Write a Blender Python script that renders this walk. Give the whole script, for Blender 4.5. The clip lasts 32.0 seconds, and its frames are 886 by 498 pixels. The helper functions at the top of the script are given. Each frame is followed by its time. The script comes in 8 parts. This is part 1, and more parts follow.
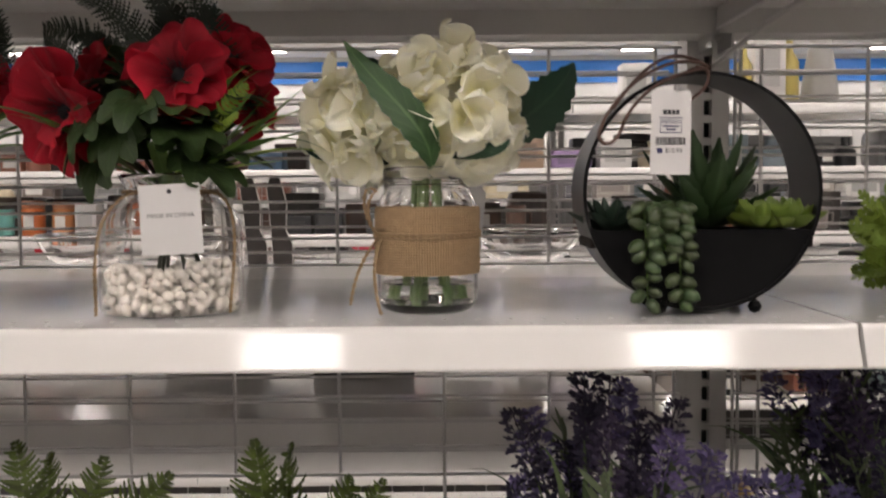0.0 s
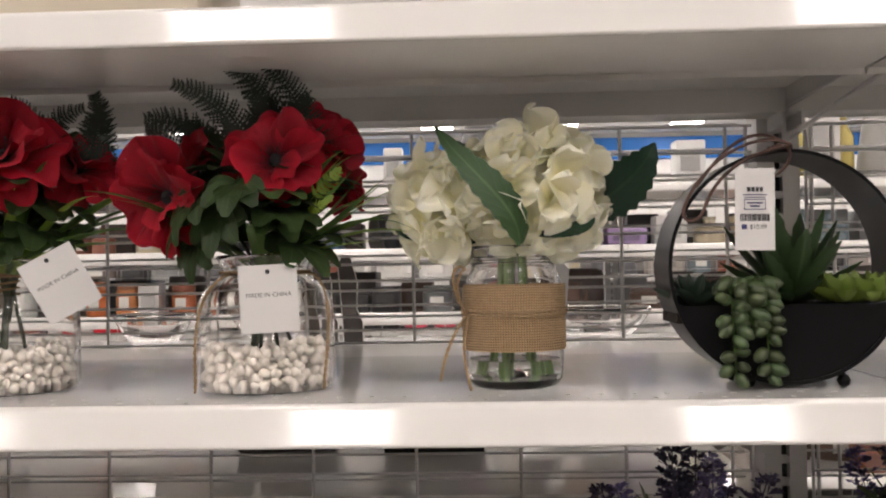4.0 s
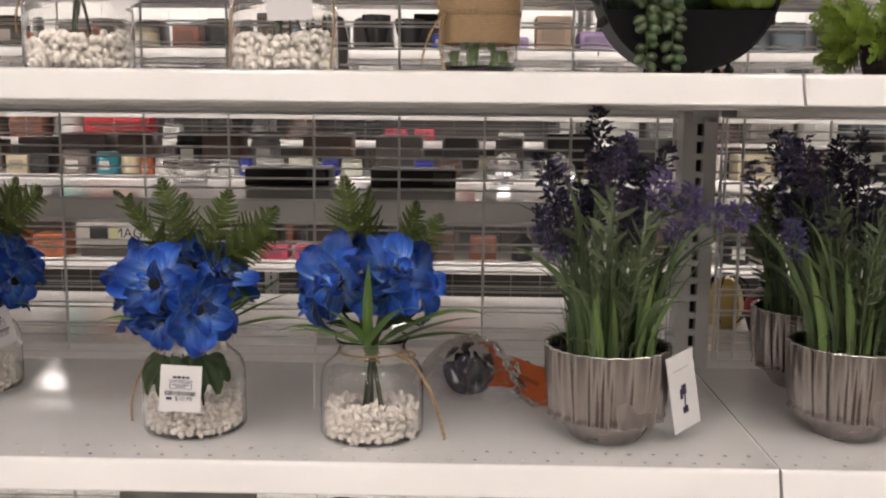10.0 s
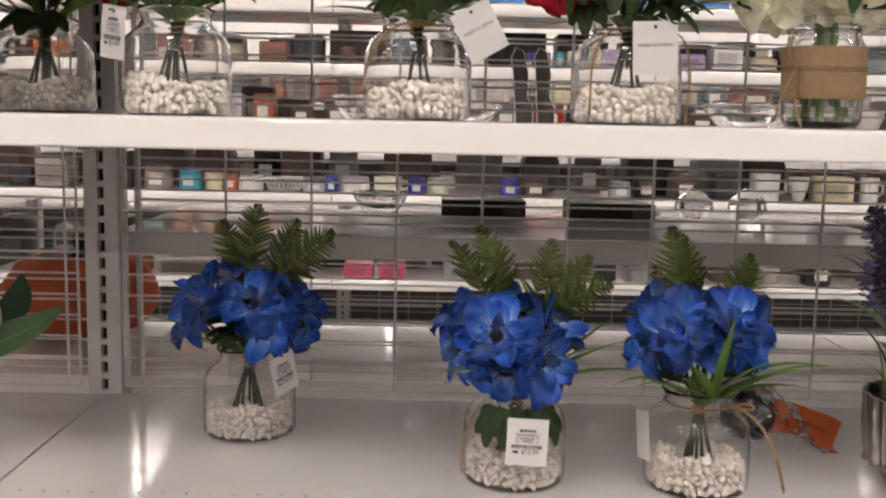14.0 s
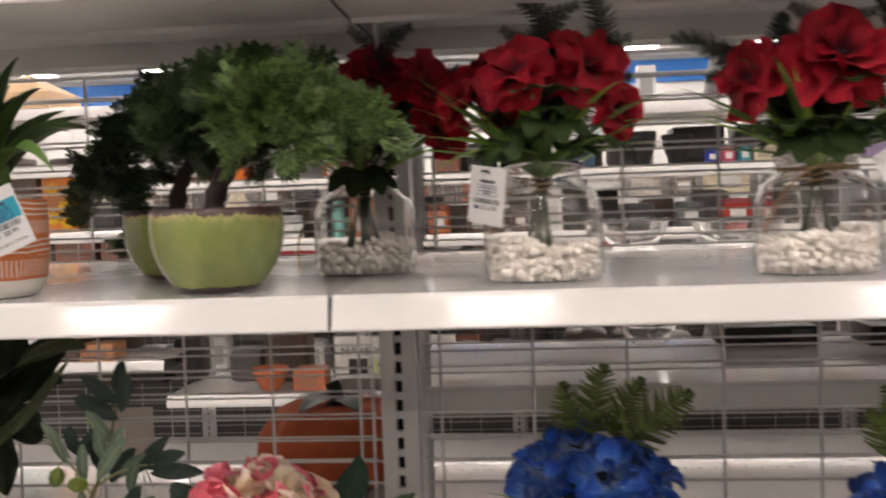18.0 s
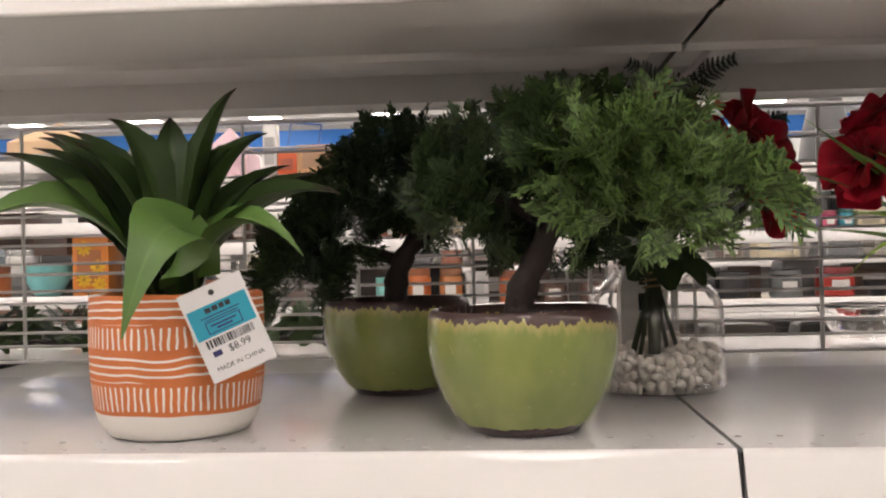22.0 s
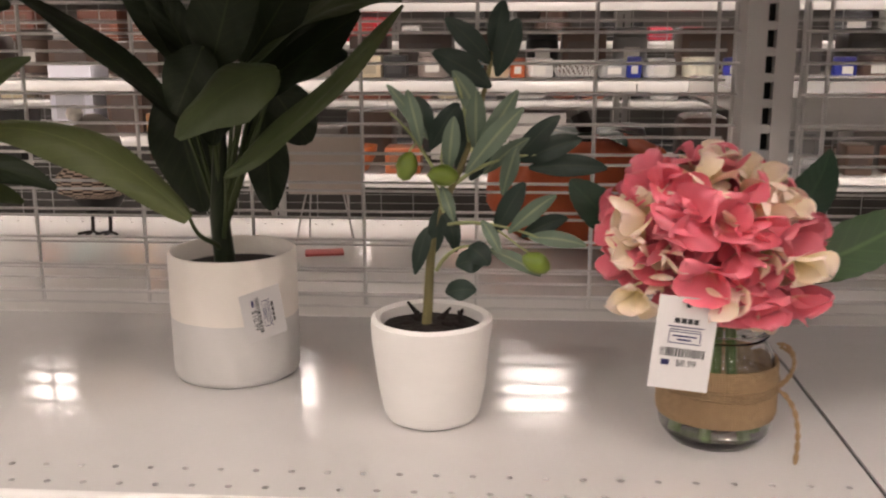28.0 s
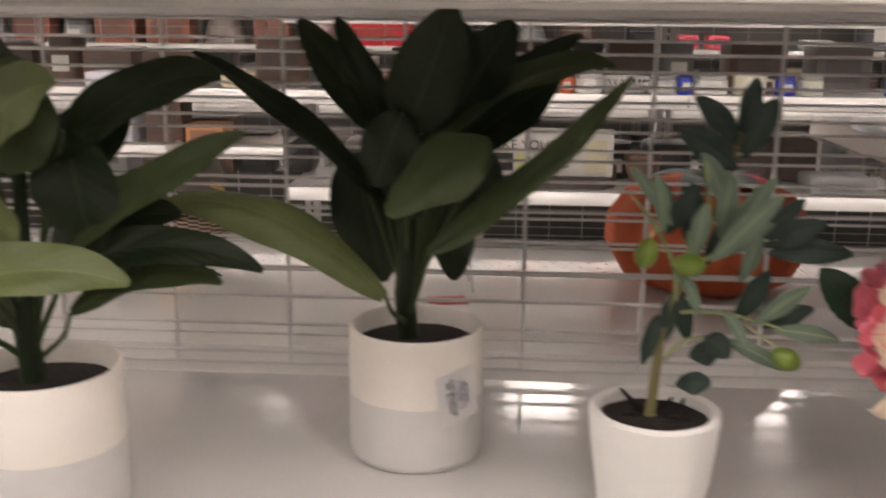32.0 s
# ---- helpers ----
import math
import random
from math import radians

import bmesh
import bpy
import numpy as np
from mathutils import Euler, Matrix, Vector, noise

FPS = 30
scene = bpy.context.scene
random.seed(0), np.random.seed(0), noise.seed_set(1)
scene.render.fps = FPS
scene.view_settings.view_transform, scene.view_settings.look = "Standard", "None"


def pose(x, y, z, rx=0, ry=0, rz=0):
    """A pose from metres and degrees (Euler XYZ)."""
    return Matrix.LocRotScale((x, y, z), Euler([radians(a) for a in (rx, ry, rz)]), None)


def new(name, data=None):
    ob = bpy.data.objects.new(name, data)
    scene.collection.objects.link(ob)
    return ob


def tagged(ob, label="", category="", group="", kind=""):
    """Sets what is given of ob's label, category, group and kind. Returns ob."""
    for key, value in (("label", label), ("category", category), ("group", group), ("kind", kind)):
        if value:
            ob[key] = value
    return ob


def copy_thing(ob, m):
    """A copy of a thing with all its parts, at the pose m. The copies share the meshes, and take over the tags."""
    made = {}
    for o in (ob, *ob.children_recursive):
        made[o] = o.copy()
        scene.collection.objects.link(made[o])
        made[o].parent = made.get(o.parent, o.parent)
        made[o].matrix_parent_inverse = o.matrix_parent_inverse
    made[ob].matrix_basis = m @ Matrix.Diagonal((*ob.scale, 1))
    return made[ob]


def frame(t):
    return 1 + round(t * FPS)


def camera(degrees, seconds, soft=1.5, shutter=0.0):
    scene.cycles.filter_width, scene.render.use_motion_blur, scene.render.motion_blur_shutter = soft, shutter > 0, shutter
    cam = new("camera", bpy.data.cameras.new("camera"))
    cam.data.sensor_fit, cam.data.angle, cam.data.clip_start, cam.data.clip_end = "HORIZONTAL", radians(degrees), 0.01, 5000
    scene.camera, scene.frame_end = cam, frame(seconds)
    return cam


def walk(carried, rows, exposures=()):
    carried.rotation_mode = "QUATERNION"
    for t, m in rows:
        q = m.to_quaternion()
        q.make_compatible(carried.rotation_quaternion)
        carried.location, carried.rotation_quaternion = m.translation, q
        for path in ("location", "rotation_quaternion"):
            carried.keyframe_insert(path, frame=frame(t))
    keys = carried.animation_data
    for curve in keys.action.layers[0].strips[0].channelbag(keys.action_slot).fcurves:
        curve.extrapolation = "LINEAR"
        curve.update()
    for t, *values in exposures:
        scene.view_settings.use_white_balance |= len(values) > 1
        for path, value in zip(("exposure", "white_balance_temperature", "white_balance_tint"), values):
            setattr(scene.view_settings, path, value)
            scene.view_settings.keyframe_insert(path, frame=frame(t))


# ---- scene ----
cam = camera(48.5, 32.0, 2.1, 0.5)
METRES, EYE, TILT, LEAN, TURN = 2.28, 1.45, 0.0, 0.0, -0.1
ROWS = [
    (0.0, 0.0, 0.0, 0.0, -0.02, -3.24, 0.4),
    (0.5, -0.0043, 0.0018, 0.0039, 0.5, -1.31, 0.09),
    (1.0, -0.004, 0.0005, 0.0051, 1.25, 0.22, 0.36),
    (1.5, -0.0062, -0.0033, 0.0044, 1.98, 0.88, 0.21),
    (2.0, -0.0078, -0.006, 0.0044, 2.33, 1.28, 0.02),
    (2.5, -0.0102, -0.0052, 0.0029, 2.24, 1.3, 0.04),
    (3.0, -0.0138, -0.0052, 0.0028, 2.16, 1.33, 0.39),
    (3.5, -0.016, -0.0067, 0.0017, 2.41, 1.38, 0.72),
    (5.5, -0.0061, -0.0166, -0.0075, 2.51, 0.98, 1.52),
    (6.0, -0.0037, -0.0189, -0.014, 2.21, 0.78, 1.44),
    (6.5, -0.0017, -0.0235, -0.0267, 2.26, -0.35, 1.45),
    (7.0, 0.0087, -0.0245, -0.0341, 2.82, -2.24, 1.54),
    (7.5, 0.0243, -0.0322, -0.0382, 4.12, -4.49, 1.22),
    (8.0, 0.0257, -0.0492, -0.0478, 4.94, -5.95, 0.4),
    (8.5, 0.0084, -0.0731, -0.0571, 3.72, -7.28, -0.46),
    (9.0, 0.0012, -0.0953, -0.061, 1.52, -8.29, -0.47),
    (9.5, -0.0047, -0.1113, -0.0616, 0.97, -8.36, -0.5),
    (10.0, -0.0104, -0.1191, -0.0599, 1.46, -7.96, -0.53),
    (10.5, -0.018, -0.1193, -0.0614, 1.23, -7.93, -0.26),
    (11.0, -0.0302, -0.1229, -0.0611, 0.33, -8.35, 0.5),
    (11.5, -0.0508, -0.1222, -0.0637, 1.54, -9.49, 0.31),
    (12.0, -0.0772, -0.1065, -0.0617, 2.29, -10.24, -0.15),
    (12.5, -0.1067, -0.0999, -0.0594, 1.83, -9.69, -0.69),
    (13.0, -0.1463, -0.1093, -0.0558, 0.79, -8.88, -0.73),
    (13.5, -0.1728, -0.1161, -0.0499, -0.05, -8.16, -1.32),
    (15.5, -0.2077, -0.1169, -0.0119, -0.52, -5.55, 0.2),
    (16.0, -0.2217, -0.1208, -0.0107, -0.42, -4.03, 0.84),
    (16.5, -0.2332, -0.1211, -0.0112, -0.14, -3.11, 1.01),
    (17.0, -0.2461, -0.1138, -0.0111, 0.08, -2.96, 1.3),
    (17.5, -0.2749, -0.0975, -0.012, 2.09, -3.41, 1.71),
    (18.0, -0.3169, -0.0661, -0.0072, 5.16, -2.8, 1.99),
    (18.5, -0.3525, -0.0404, -0.007, 6.38, -1.74, 1.03),
    (19.0, -0.3892, -0.0233, -0.0031, 5.07, -1.69, 0.62),
    (19.5, -0.4247, -0.0084, 0.0033, 2.08, -1.65, 1.25),
    (20.0, -0.4493, 0.0086, 0.0027, 0.81, -1.78, 1.09),
    (20.5, -0.4551, 0.0324, 0.0074, 1.32, -1.38, 0.57),
    (21.0, -0.4552, 0.0475, 0.0096, 2.46, -0.43, 0.58),
    (21.5, -0.4552, 0.0538, 0.0104, 3.52, 0.04, 1.08),
    (22.0, -0.4546, 0.0522, 0.0092, 3.97, 0.4, 1.28),
    (22.5, -0.4539, 0.0481, 0.0082, 3.95, 0.51, 1.52),
    (23.0, -0.4538, 0.0438, 0.0069, 3.51, 0.46, 1.72),
    (23.5, -0.4537, 0.0388, -0.0029, 2.6, 0.49, 1.9),
    (24.0, -0.4569, 0.0322, -0.0179, 1.87, -0.56, 1.88),
    (24.5, -0.46, 0.0324, -0.0349, 2.0, -2.74, 1.69),
    (25.0, -0.4627, 0.0359, -0.0515, 2.68, -5.73, 1.17),
    (25.5, -0.4633, 0.0349, -0.0618, 3.16, -8.41, 1.07),
    (27.5, -0.4882, 0.0373, -0.0824, 4.19, -12.0, 0.06),
    (28.0, -0.5066, 0.052, -0.083, 4.19, -13.17, 0.19),
    (28.5, -0.5185, 0.0671, -0.0844, 3.67, -13.95, 0.22),
    (29.0, -0.5286, 0.0791, -0.0815, 3.09, -14.64, 0.84),
    (29.5, -0.5314, 0.0825, -0.0772, 1.96, -14.92, 1.06),
    (30.0, -0.5327, 0.0724, -0.0738, 0.9, -13.81, -0.18),
    (30.5, -0.5321, 0.0653, -0.0722, 0.46, -12.86, -0.59),
    (31.0, -0.5349, 0.0643, -0.0725, 0.77, -12.76, -0.53),
    (31.5, -0.5483, 0.0678, -0.0683, 1.93, -13.31, -0.25),
    (32.0, -0.5862, 0.0751, -0.0593, 3.58, -13.49, -0.54),
]
walk(cam, [(t, pose(0, 0, EYE, TILT, LEAN, TURN) @ pose(METRES * x, METRES * y, METRES * z, 90 + pitch, roll, yaw)) for t, x, y, z, yaw, pitch, roll in ROWS],
     [(0.0, -0.3, 6500, 10), (1.0, -0.28, 6500, 10), (3.0, -0.2, 6500, 10), (6.0, -0.1, 6500, 10), (7.0, 0.06, 6500, 10), (8.0, 0.15, 6550, 11), (9.0, 0.04, 6500, 10), (10.0, 0.02, 6500, 10), (12.0, -0.12, 6500, 10), (13.0, -0.08, 6550, 11),
      (16.0, -0.16, 6600, 11), (18.0, -0.12, 6600, 11), (20.0, -0.1, 6600, 11), (21.0, -0.06, 6600, 11), (23.0, -0.1, 6600, 11), (24.0, 0.0, 6700, 12), (25.0, 0.08, 6800, 13), (28.0, 0.0, 6900, 14), (29.0, 0.14, 6900, 14), (30.0, 0.02, 6950, 15), (32.0, -0.1, 6700, 12)])

# ---- light: sales-floor troffers only, a dim neutral world outside ----
world = bpy.data.worlds.new("world")
scene.world = world
world.use_nodes = True
world.node_tree.nodes["Background"].inputs[0].default_value = (0.8, 0.85, 1.0, 1)
world.node_tree.nodes["Background"].inputs[1].default_value = 0.05
LAMP = 23.6


# ---- materials ----
def nodes_of(name):
    m = bpy.data.materials.new(name)
    m.use_nodes = True
    nt = m.node_tree
    return m, nt, nt.nodes["Principled BSDF"]


def link(nt, a, b):
    nt.links.new(a, b)


def node(nt, kind, **inputs):
    n = nt.nodes.new(kind)
    for k, v in inputs.items():
        n.inputs[k.replace("_", " ")].default_value = v
    return n


def mixed(nt, fac, a, b):
    n = nt.nodes.new("ShaderNodeMix")
    n.data_type = "RGBA"
    for sock, val in ((n.inputs[0], fac), (n.inputs[6], a), (n.inputs[7], b)):
        if hasattr(val, "is_linked"):
            link(nt, val, sock)
        elif isinstance(val, tuple):
            sock.default_value = (*val, 1)
        else:
            sock.default_value = val
    return n.outputs[2]


def math_node(nt, op, a, b=0.0, c=0.0):
    n = nt.nodes.new("ShaderNodeMath")
    n.operation = op
    for sock, val in zip(n.inputs, (a, b, c)):
        if hasattr(val, "is_linked"):
            link(nt, val, sock)
        else:
            sock.default_value = val
    return n.outputs[0]


def ramp(nt, fac, stops):
    n = nt.nodes.new("ShaderNodeValToRGB")
    el = n.color_ramp.elements
    while len(el) < len(stops):
        el.new(0.5)
    for e, (p, c) in zip(el, stops):
        e.position, e.color = p, (*c, 1)
    link(nt, fac, n.inputs[0])
    return n.outputs[0]


def noise_of(nt, scale, detail=4.0, coord="Object", stretch=None):
    tc = nt.nodes.new("ShaderNodeTexCoord")
    n = node(nt, "ShaderNodeTexNoise", Scale=scale, Detail=detail)
    vec = tc.outputs[coord]
    if stretch:
        mp = nt.nodes.new("ShaderNodeMapping")
        mp.inputs["Scale"].default_value = stretch
        link(nt, vec, mp.inputs[0])
        vec = mp.outputs[0]
    link(nt, vec, n.inputs["Vector"])
    return n.outputs["Fac"]


def bumped(nt, bsdf, height, strength, dist):
    b = node(nt, "ShaderNodeBump", Strength=strength, Distance=dist)
    link(nt, height, b.inputs["Height"])
    link(nt, b.outputs[0], bsdf.inputs["Normal"])


def plain(name, c1, c2=None, rough=0.5, metal=0.0, scale=60.0, bump=0.15, dist=0.0006, spread=0.06, tint=0.0, coat=0.0, spec=0.5, stretch=None):
    """Two scales of noise over colour, roughness and relief; tint: how far single objects differ."""
    m, nt, b = nodes_of(name)
    c2 = c2 or tuple(x * 0.86 for x in c1)
    fine, broad = noise_of(nt, scale, 6.0, stretch=stretch), noise_of(nt, scale * 0.11, 3.0)
    col = mixed(nt, math_node(nt, "MULTIPLY_ADD", fine, 0.6, math_node(nt, "MULTIPLY_ADD", broad, 0.8, -0.2)), c1, c2)
    if tint:
        info = nt.nodes.new("ShaderNodeObjectInfo")
        h = node(nt, "ShaderNodeHueSaturation", Saturation=1.0)
        link(nt, math_node(nt, "MULTIPLY_ADD", info.outputs["Random"], tint, 1 - tint / 2), h.inputs["Value"])
        link(nt, math_node(nt, "MULTIPLY_ADD", info.outputs["Random"], tint * 0.08, 0.5 - tint * 0.04), h.inputs["Hue"])
        link(nt, col, h.inputs["Color"])
        col = h.outputs[0]
    link(nt, col, b.inputs["Base Color"])
    link(nt, math_node(nt, "MULTIPLY_ADD", broad, spread * 2, rough - spread), b.inputs["Roughness"])
    b.inputs["Metallic"].default_value = metal
    b.inputs["Coat Weight"].default_value = coat
    b.inputs["Specular IOR Level"].default_value = spec
    if bump:
        bumped(nt, b, fine, bump, dist)
    return m


def leafy(name, c1, c2, vein, rough=0.45, thin=0.25, ribs=9.0, tint=0.25, rib_width=0.03, bits=0.0, spec=0.5, tip=None):
    """A leaf: midrib and side veins by its UV, mottling, and light that shines through."""
    m, nt, b = nodes_of(name)
    tc = nt.nodes.new("ShaderNodeTexCoord")
    sep = nt.nodes.new("ShaderNodeSeparateXYZ")
    link(nt, tc.outputs["UV"], sep.inputs[0])
    side = math_node(nt, "ABSOLUTE", math_node(nt, "SUBTRACT", sep.outputs[0], 0.5))
    mid = ramp(nt, side, [(0.0, (1, 1, 1)), (rib_width, (0.7, 0.7, 0.7)), (rib_width * 1.8, (0, 0, 0))])
    wave = math_node(nt, "SINE", math_node(nt, "MULTIPLY", math_node(nt, "SUBTRACT", sep.outputs[1], math_node(nt, "MULTIPLY", side, 0.5)), ribs * 6.283))
    lines = math_node(nt, "MULTIPLY", ramp(nt, wave, [(0.0, (0, 0, 0)), (0.8, (0, 0, 0)), (1.0, (1, 1, 1))]), 0.2)
    info = nt.nodes.new("ShaderNodeObjectInfo")
    mott = noise_of(nt, 45.0, 5.0)
    base = mixed(nt, math_node(nt, "MULTIPLY_ADD", info.outputs["Random"], tint, math_node(nt, "MULTIPLY_ADD", mott, 0.9, -0.2 - tint / 2)), c1, c2)
    col = mixed(nt, math_node(nt, "MAXIMUM", math_node(nt, "MULTIPLY", mid, 0.8), lines), base, vein)
    if tip:
        col = mixed(nt, ramp(nt, sep.outputs[1], [(0.0, (0, 0, 0)), (0.84, (0, 0, 0)), (0.95, (1, 1, 1))]), col, tip)
    if bits:
        geo = nt.nodes.new("ShaderNodeNewGeometry")
        hs = node(nt, "ShaderNodeHueSaturation", Saturation=1.0)
        link(nt, math_node(nt, "MULTIPLY_ADD", geo.outputs["Random Per Island"], bits * 2, 1 - bits), hs.inputs["Value"])
        link(nt, col, hs.inputs["Color"])
        col = hs.outputs[0]
    link(nt, col, b.inputs["Base Color"])
    b.inputs["Roughness"].default_value = rough
    b.inputs["Specular IOR Level"].default_value = spec
    bumped(nt, b, math_node(nt, "ADD", math_node(nt, "MULTIPLY", wave, 0.3), mott), 0.25, 0.0008)
    tr = nt.nodes.new("ShaderNodeBsdfTranslucent")
    link(nt, col, tr.inputs[0])
    mx = nt.nodes.new("ShaderNodeMixShader")
    mx.inputs[0].default_value = thin
    link(nt, b.outputs[0], mx.inputs[1])
    link(nt, tr.outputs[0], mx.inputs[2])
    link(nt, mx.outputs[0], nt.nodes["Material Output"].inputs[0])
    return m


def petal_mat(name, stops, thin=0.3, streak=0.35, rough=0.6, vary=0.5):
    """A fabric petal: colour from its base to its rim, streaks along it, a woven grain."""
    m, nt, b = nodes_of(name)
    tc = nt.nodes.new("ShaderNodeTexCoord")
    sep = nt.nodes.new("ShaderNodeSeparateXYZ")
    link(nt, tc.outputs["UV"], sep.inputs[0])
    st = noise_of(nt, 1.0, 3.0, "UV", (26.0, 1.6, 1.0))
    fac = math_node(nt, "ADD", sep.outputs[1], math_node(nt, "MULTIPLY_ADD", st, streak, -streak / 2))
    col = ramp(nt, fac, stops)
    info = nt.nodes.new("ShaderNodeObjectInfo")
    h = node(nt, "ShaderNodeHueSaturation", Saturation=1.0)
    link(nt, math_node(nt, "MULTIPLY_ADD", info.outputs["Random"], vary, 1 - vary / 2), h.inputs["Value"])
    link(nt, col, h.inputs["Color"])
    col = h.outputs[0]
    link(nt, col, b.inputs["Base Color"])
    b.inputs["Roughness"].default_value = rough
    b.inputs["Sheen Weight"].default_value = 0.04
    b.inputs["Specular IOR Level"].default_value = 0.35
    bumped(nt, b, math_node(nt, "ADD", st, math_node(nt, "MULTIPLY", noise_of(nt, 900.0, 2.0), 0.25)), 0.35, 0.0012)
    tr = nt.nodes.new("ShaderNodeBsdfTranslucent")
    link(nt, col, tr.inputs[0])
    mx = nt.nodes.new("ShaderNodeMixShader")
    mx.inputs[0].default_value = thin
    link(nt, b.outputs[0], mx.inputs[1])
    link(nt, tr.outputs[0], mx.inputs[2])
    link(nt, mx.outputs[0], nt.nodes["Material Output"].inputs[0])
    return m


def glassy(name, tint=(0.97, 0.99, 0.98), rough=0.0):
    m, nt, b = nodes_of(name)
    b.inputs["Base Color"].default_value = (*tint, 1)
    b.inputs["Transmission Weight"].default_value = 1.0
    b.inputs["IOR"].default_value = 1.46
    bumped(nt, b, noise_of(nt, 14.0, 2.0), 0.08, 0.002)
    b.inputs["Roughness"].default_value = rough
    return m


def film_mat(name):
    """Thin clear film: what is behind shows through, and the sheen grows towards the edge."""
    m, nt, b = nodes_of(name)
    nt.nodes.remove(b)
    see, shine = nt.nodes.new("ShaderNodeBsdfTransparent"), nt.nodes.new("ShaderNodeBsdfGlossy")
    see.inputs[0].default_value = (0.93, 0.93, 0.94, 1)
    shine.inputs["Roughness"].default_value = 0.06
    fr, mx = nt.nodes.new("ShaderNodeFresnel"), nt.nodes.new("ShaderNodeMixShader")
    fr.inputs[0].default_value = 1.6
    bp = node(nt, "ShaderNodeBump", Strength=0.35, Distance=0.003)
    link(nt, noise_of(nt, 60.0, 3.0), bp.inputs["Height"])
    link(nt, bp.outputs[0], shine.inputs["Normal"])
    link(nt, fr.outputs[0], mx.inputs[0])
    link(nt, see.outputs[0], mx.inputs[1])
    link(nt, shine.outputs[0], mx.inputs[2])
    link(nt, mx.outputs[0], nt.nodes["Material Output"].inputs[0])
    return m


def glowing(name, strength, colour):
    m, nt, b = nodes_of(name)
    b.inputs["Base Color"].default_value = (0.9, 0.9, 0.9, 1)
    b.inputs["Emission Color"].default_value = (*colour, 1)
    b.inputs["Emission Strength"].default_value = strength
    return m


M_TROFFER = glowing("troffer_diffuser", LAMP, (1.0, 0.915, 0.87))
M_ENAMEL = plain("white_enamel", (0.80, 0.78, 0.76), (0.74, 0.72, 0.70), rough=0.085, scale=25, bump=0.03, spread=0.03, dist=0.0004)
# Same white paint, darkened for the dimmer light on near decks and undersides.
M_DECK = plain("dimmed_enamel", (0.645, 0.63, 0.62), (0.56, 0.545, 0.535), rough=0.115, scale=25, bump=0.04, spread=0.06, dist=0.0004)
M_UNDER = plain("dimmed_satin_enamel", (0.72, 0.70, 0.68), (0.64, 0.62, 0.60), rough=0.36, scale=25, bump=0.04, spread=0.06, dist=0.0004)
M_POST = plain("grey_enamel", (0.64, 0.62, 0.61), (0.56, 0.545, 0.535), rough=0.35, scale=30, bump=0.04)
M_WIRE = plain("wire_enamel", (0.68, 0.66, 0.65), (0.58, 0.57, 0.56), rough=0.38, scale=50, bump=0.0)
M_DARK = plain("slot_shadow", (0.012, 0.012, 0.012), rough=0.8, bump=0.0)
M_SEAM = plain("shelf_seam", (0.03, 0.03, 0.03), rough=0.7, bump=0.0)
M_CEIL = plain("ceiling_tile", (0.8, 0.8, 0.79), rough=0.8, scale=30, bump=0.2)
M_FLOOR = plain("vinyl_floor", (0.55, 0.52, 0.48), (0.47, 0.45, 0.42), rough=0.3, scale=6, bump=0.03)
M_WALL = plain("painted_wall", (0.78, 0.77, 0.75), rough=0.7, scale=8, bump=0.05)
M_BLUEWALL = plain("blue_wall_band", (0.03, 0.2, 0.62), (0.03, 0.17, 0.55), rough=0.5, scale=3, bump=0.0)
M_GLASS = glassy("clear_glass", (0.99, 0.985, 0.98))
M_CRYSTAL = glassy("frosty_crystal", (0.96, 0.97, 0.98), 0.16)
M_WATER = glassy("resin_water", (0.95, 0.98, 0.94))
M_PEBBLE = plain("white_pebble", (0.88, 0.83, 0.77), (0.72, 0.65, 0.57), rough=0.55, scale=260, bump=0.3, spread=0.1)
M_CHIP = plain("white_gravel", (0.86, 0.81, 0.76), (0.58, 0.5, 0.43), rough=0.6, scale=170, bump=0.4)
M_TWINE = plain("jute_twine", (0.40, 0.275, 0.15), (0.2, 0.13, 0.07), rough=0.9, scale=600, bump=0.6)
M_CORD = plain("dark_jute_cord", (0.13, 0.075, 0.06), (0.06, 0.035, 0.03), rough=0.9, scale=600, bump=0.6)
M_PAPER = plain("white_card", (0.70, 0.685, 0.68), (0.66, 0.645, 0.64), rough=0.6, scale=200, bump=0.05)
M_INK = plain("black_ink", (0.03, 0.03, 0.035), rough=0.6, bump=0.0)
M_NAVY = plain("navy_ink", (0.03, 0.03, 0.12), rough=0.6, bump=0.0)
M_TEAL = plain("teal_sticker", (0.02, 0.33, 0.45), (0.02, 0.28, 0.40), rough=0.5, scale=120, bump=0.0)
M_STEM = plain("dark_stem", (0.05, 0.06, 0.03), (0.02, 0.03, 0.015), rough=0.6, scale=150)
M_TRUNK = plain("olive_trunk", (0.22, 0.19, 0.08), (0.13, 0.115, 0.05), rough=0.65, scale=140, bump=0.4)
M_TWIG = plain("pale_twig", (0.36, 0.40, 0.20), (0.25, 0.29, 0.13), rough=0.6, scale=140)
M_STEMG = plain("green_stem", (0.12, 0.2, 0.04), (0.07, 0.13, 0.03), rough=0.5, scale=120)
M_RED = petal_mat("red_petal", [(0.0, (0.012, 0.001, 0.003)), (0.25, (0.11, 0.002, 0.008)), (0.6, (0.26, 0.002, 0.012)), (1.0, (0.40, 0.003, 0.02))], 0.22, 0.45, 0.65)
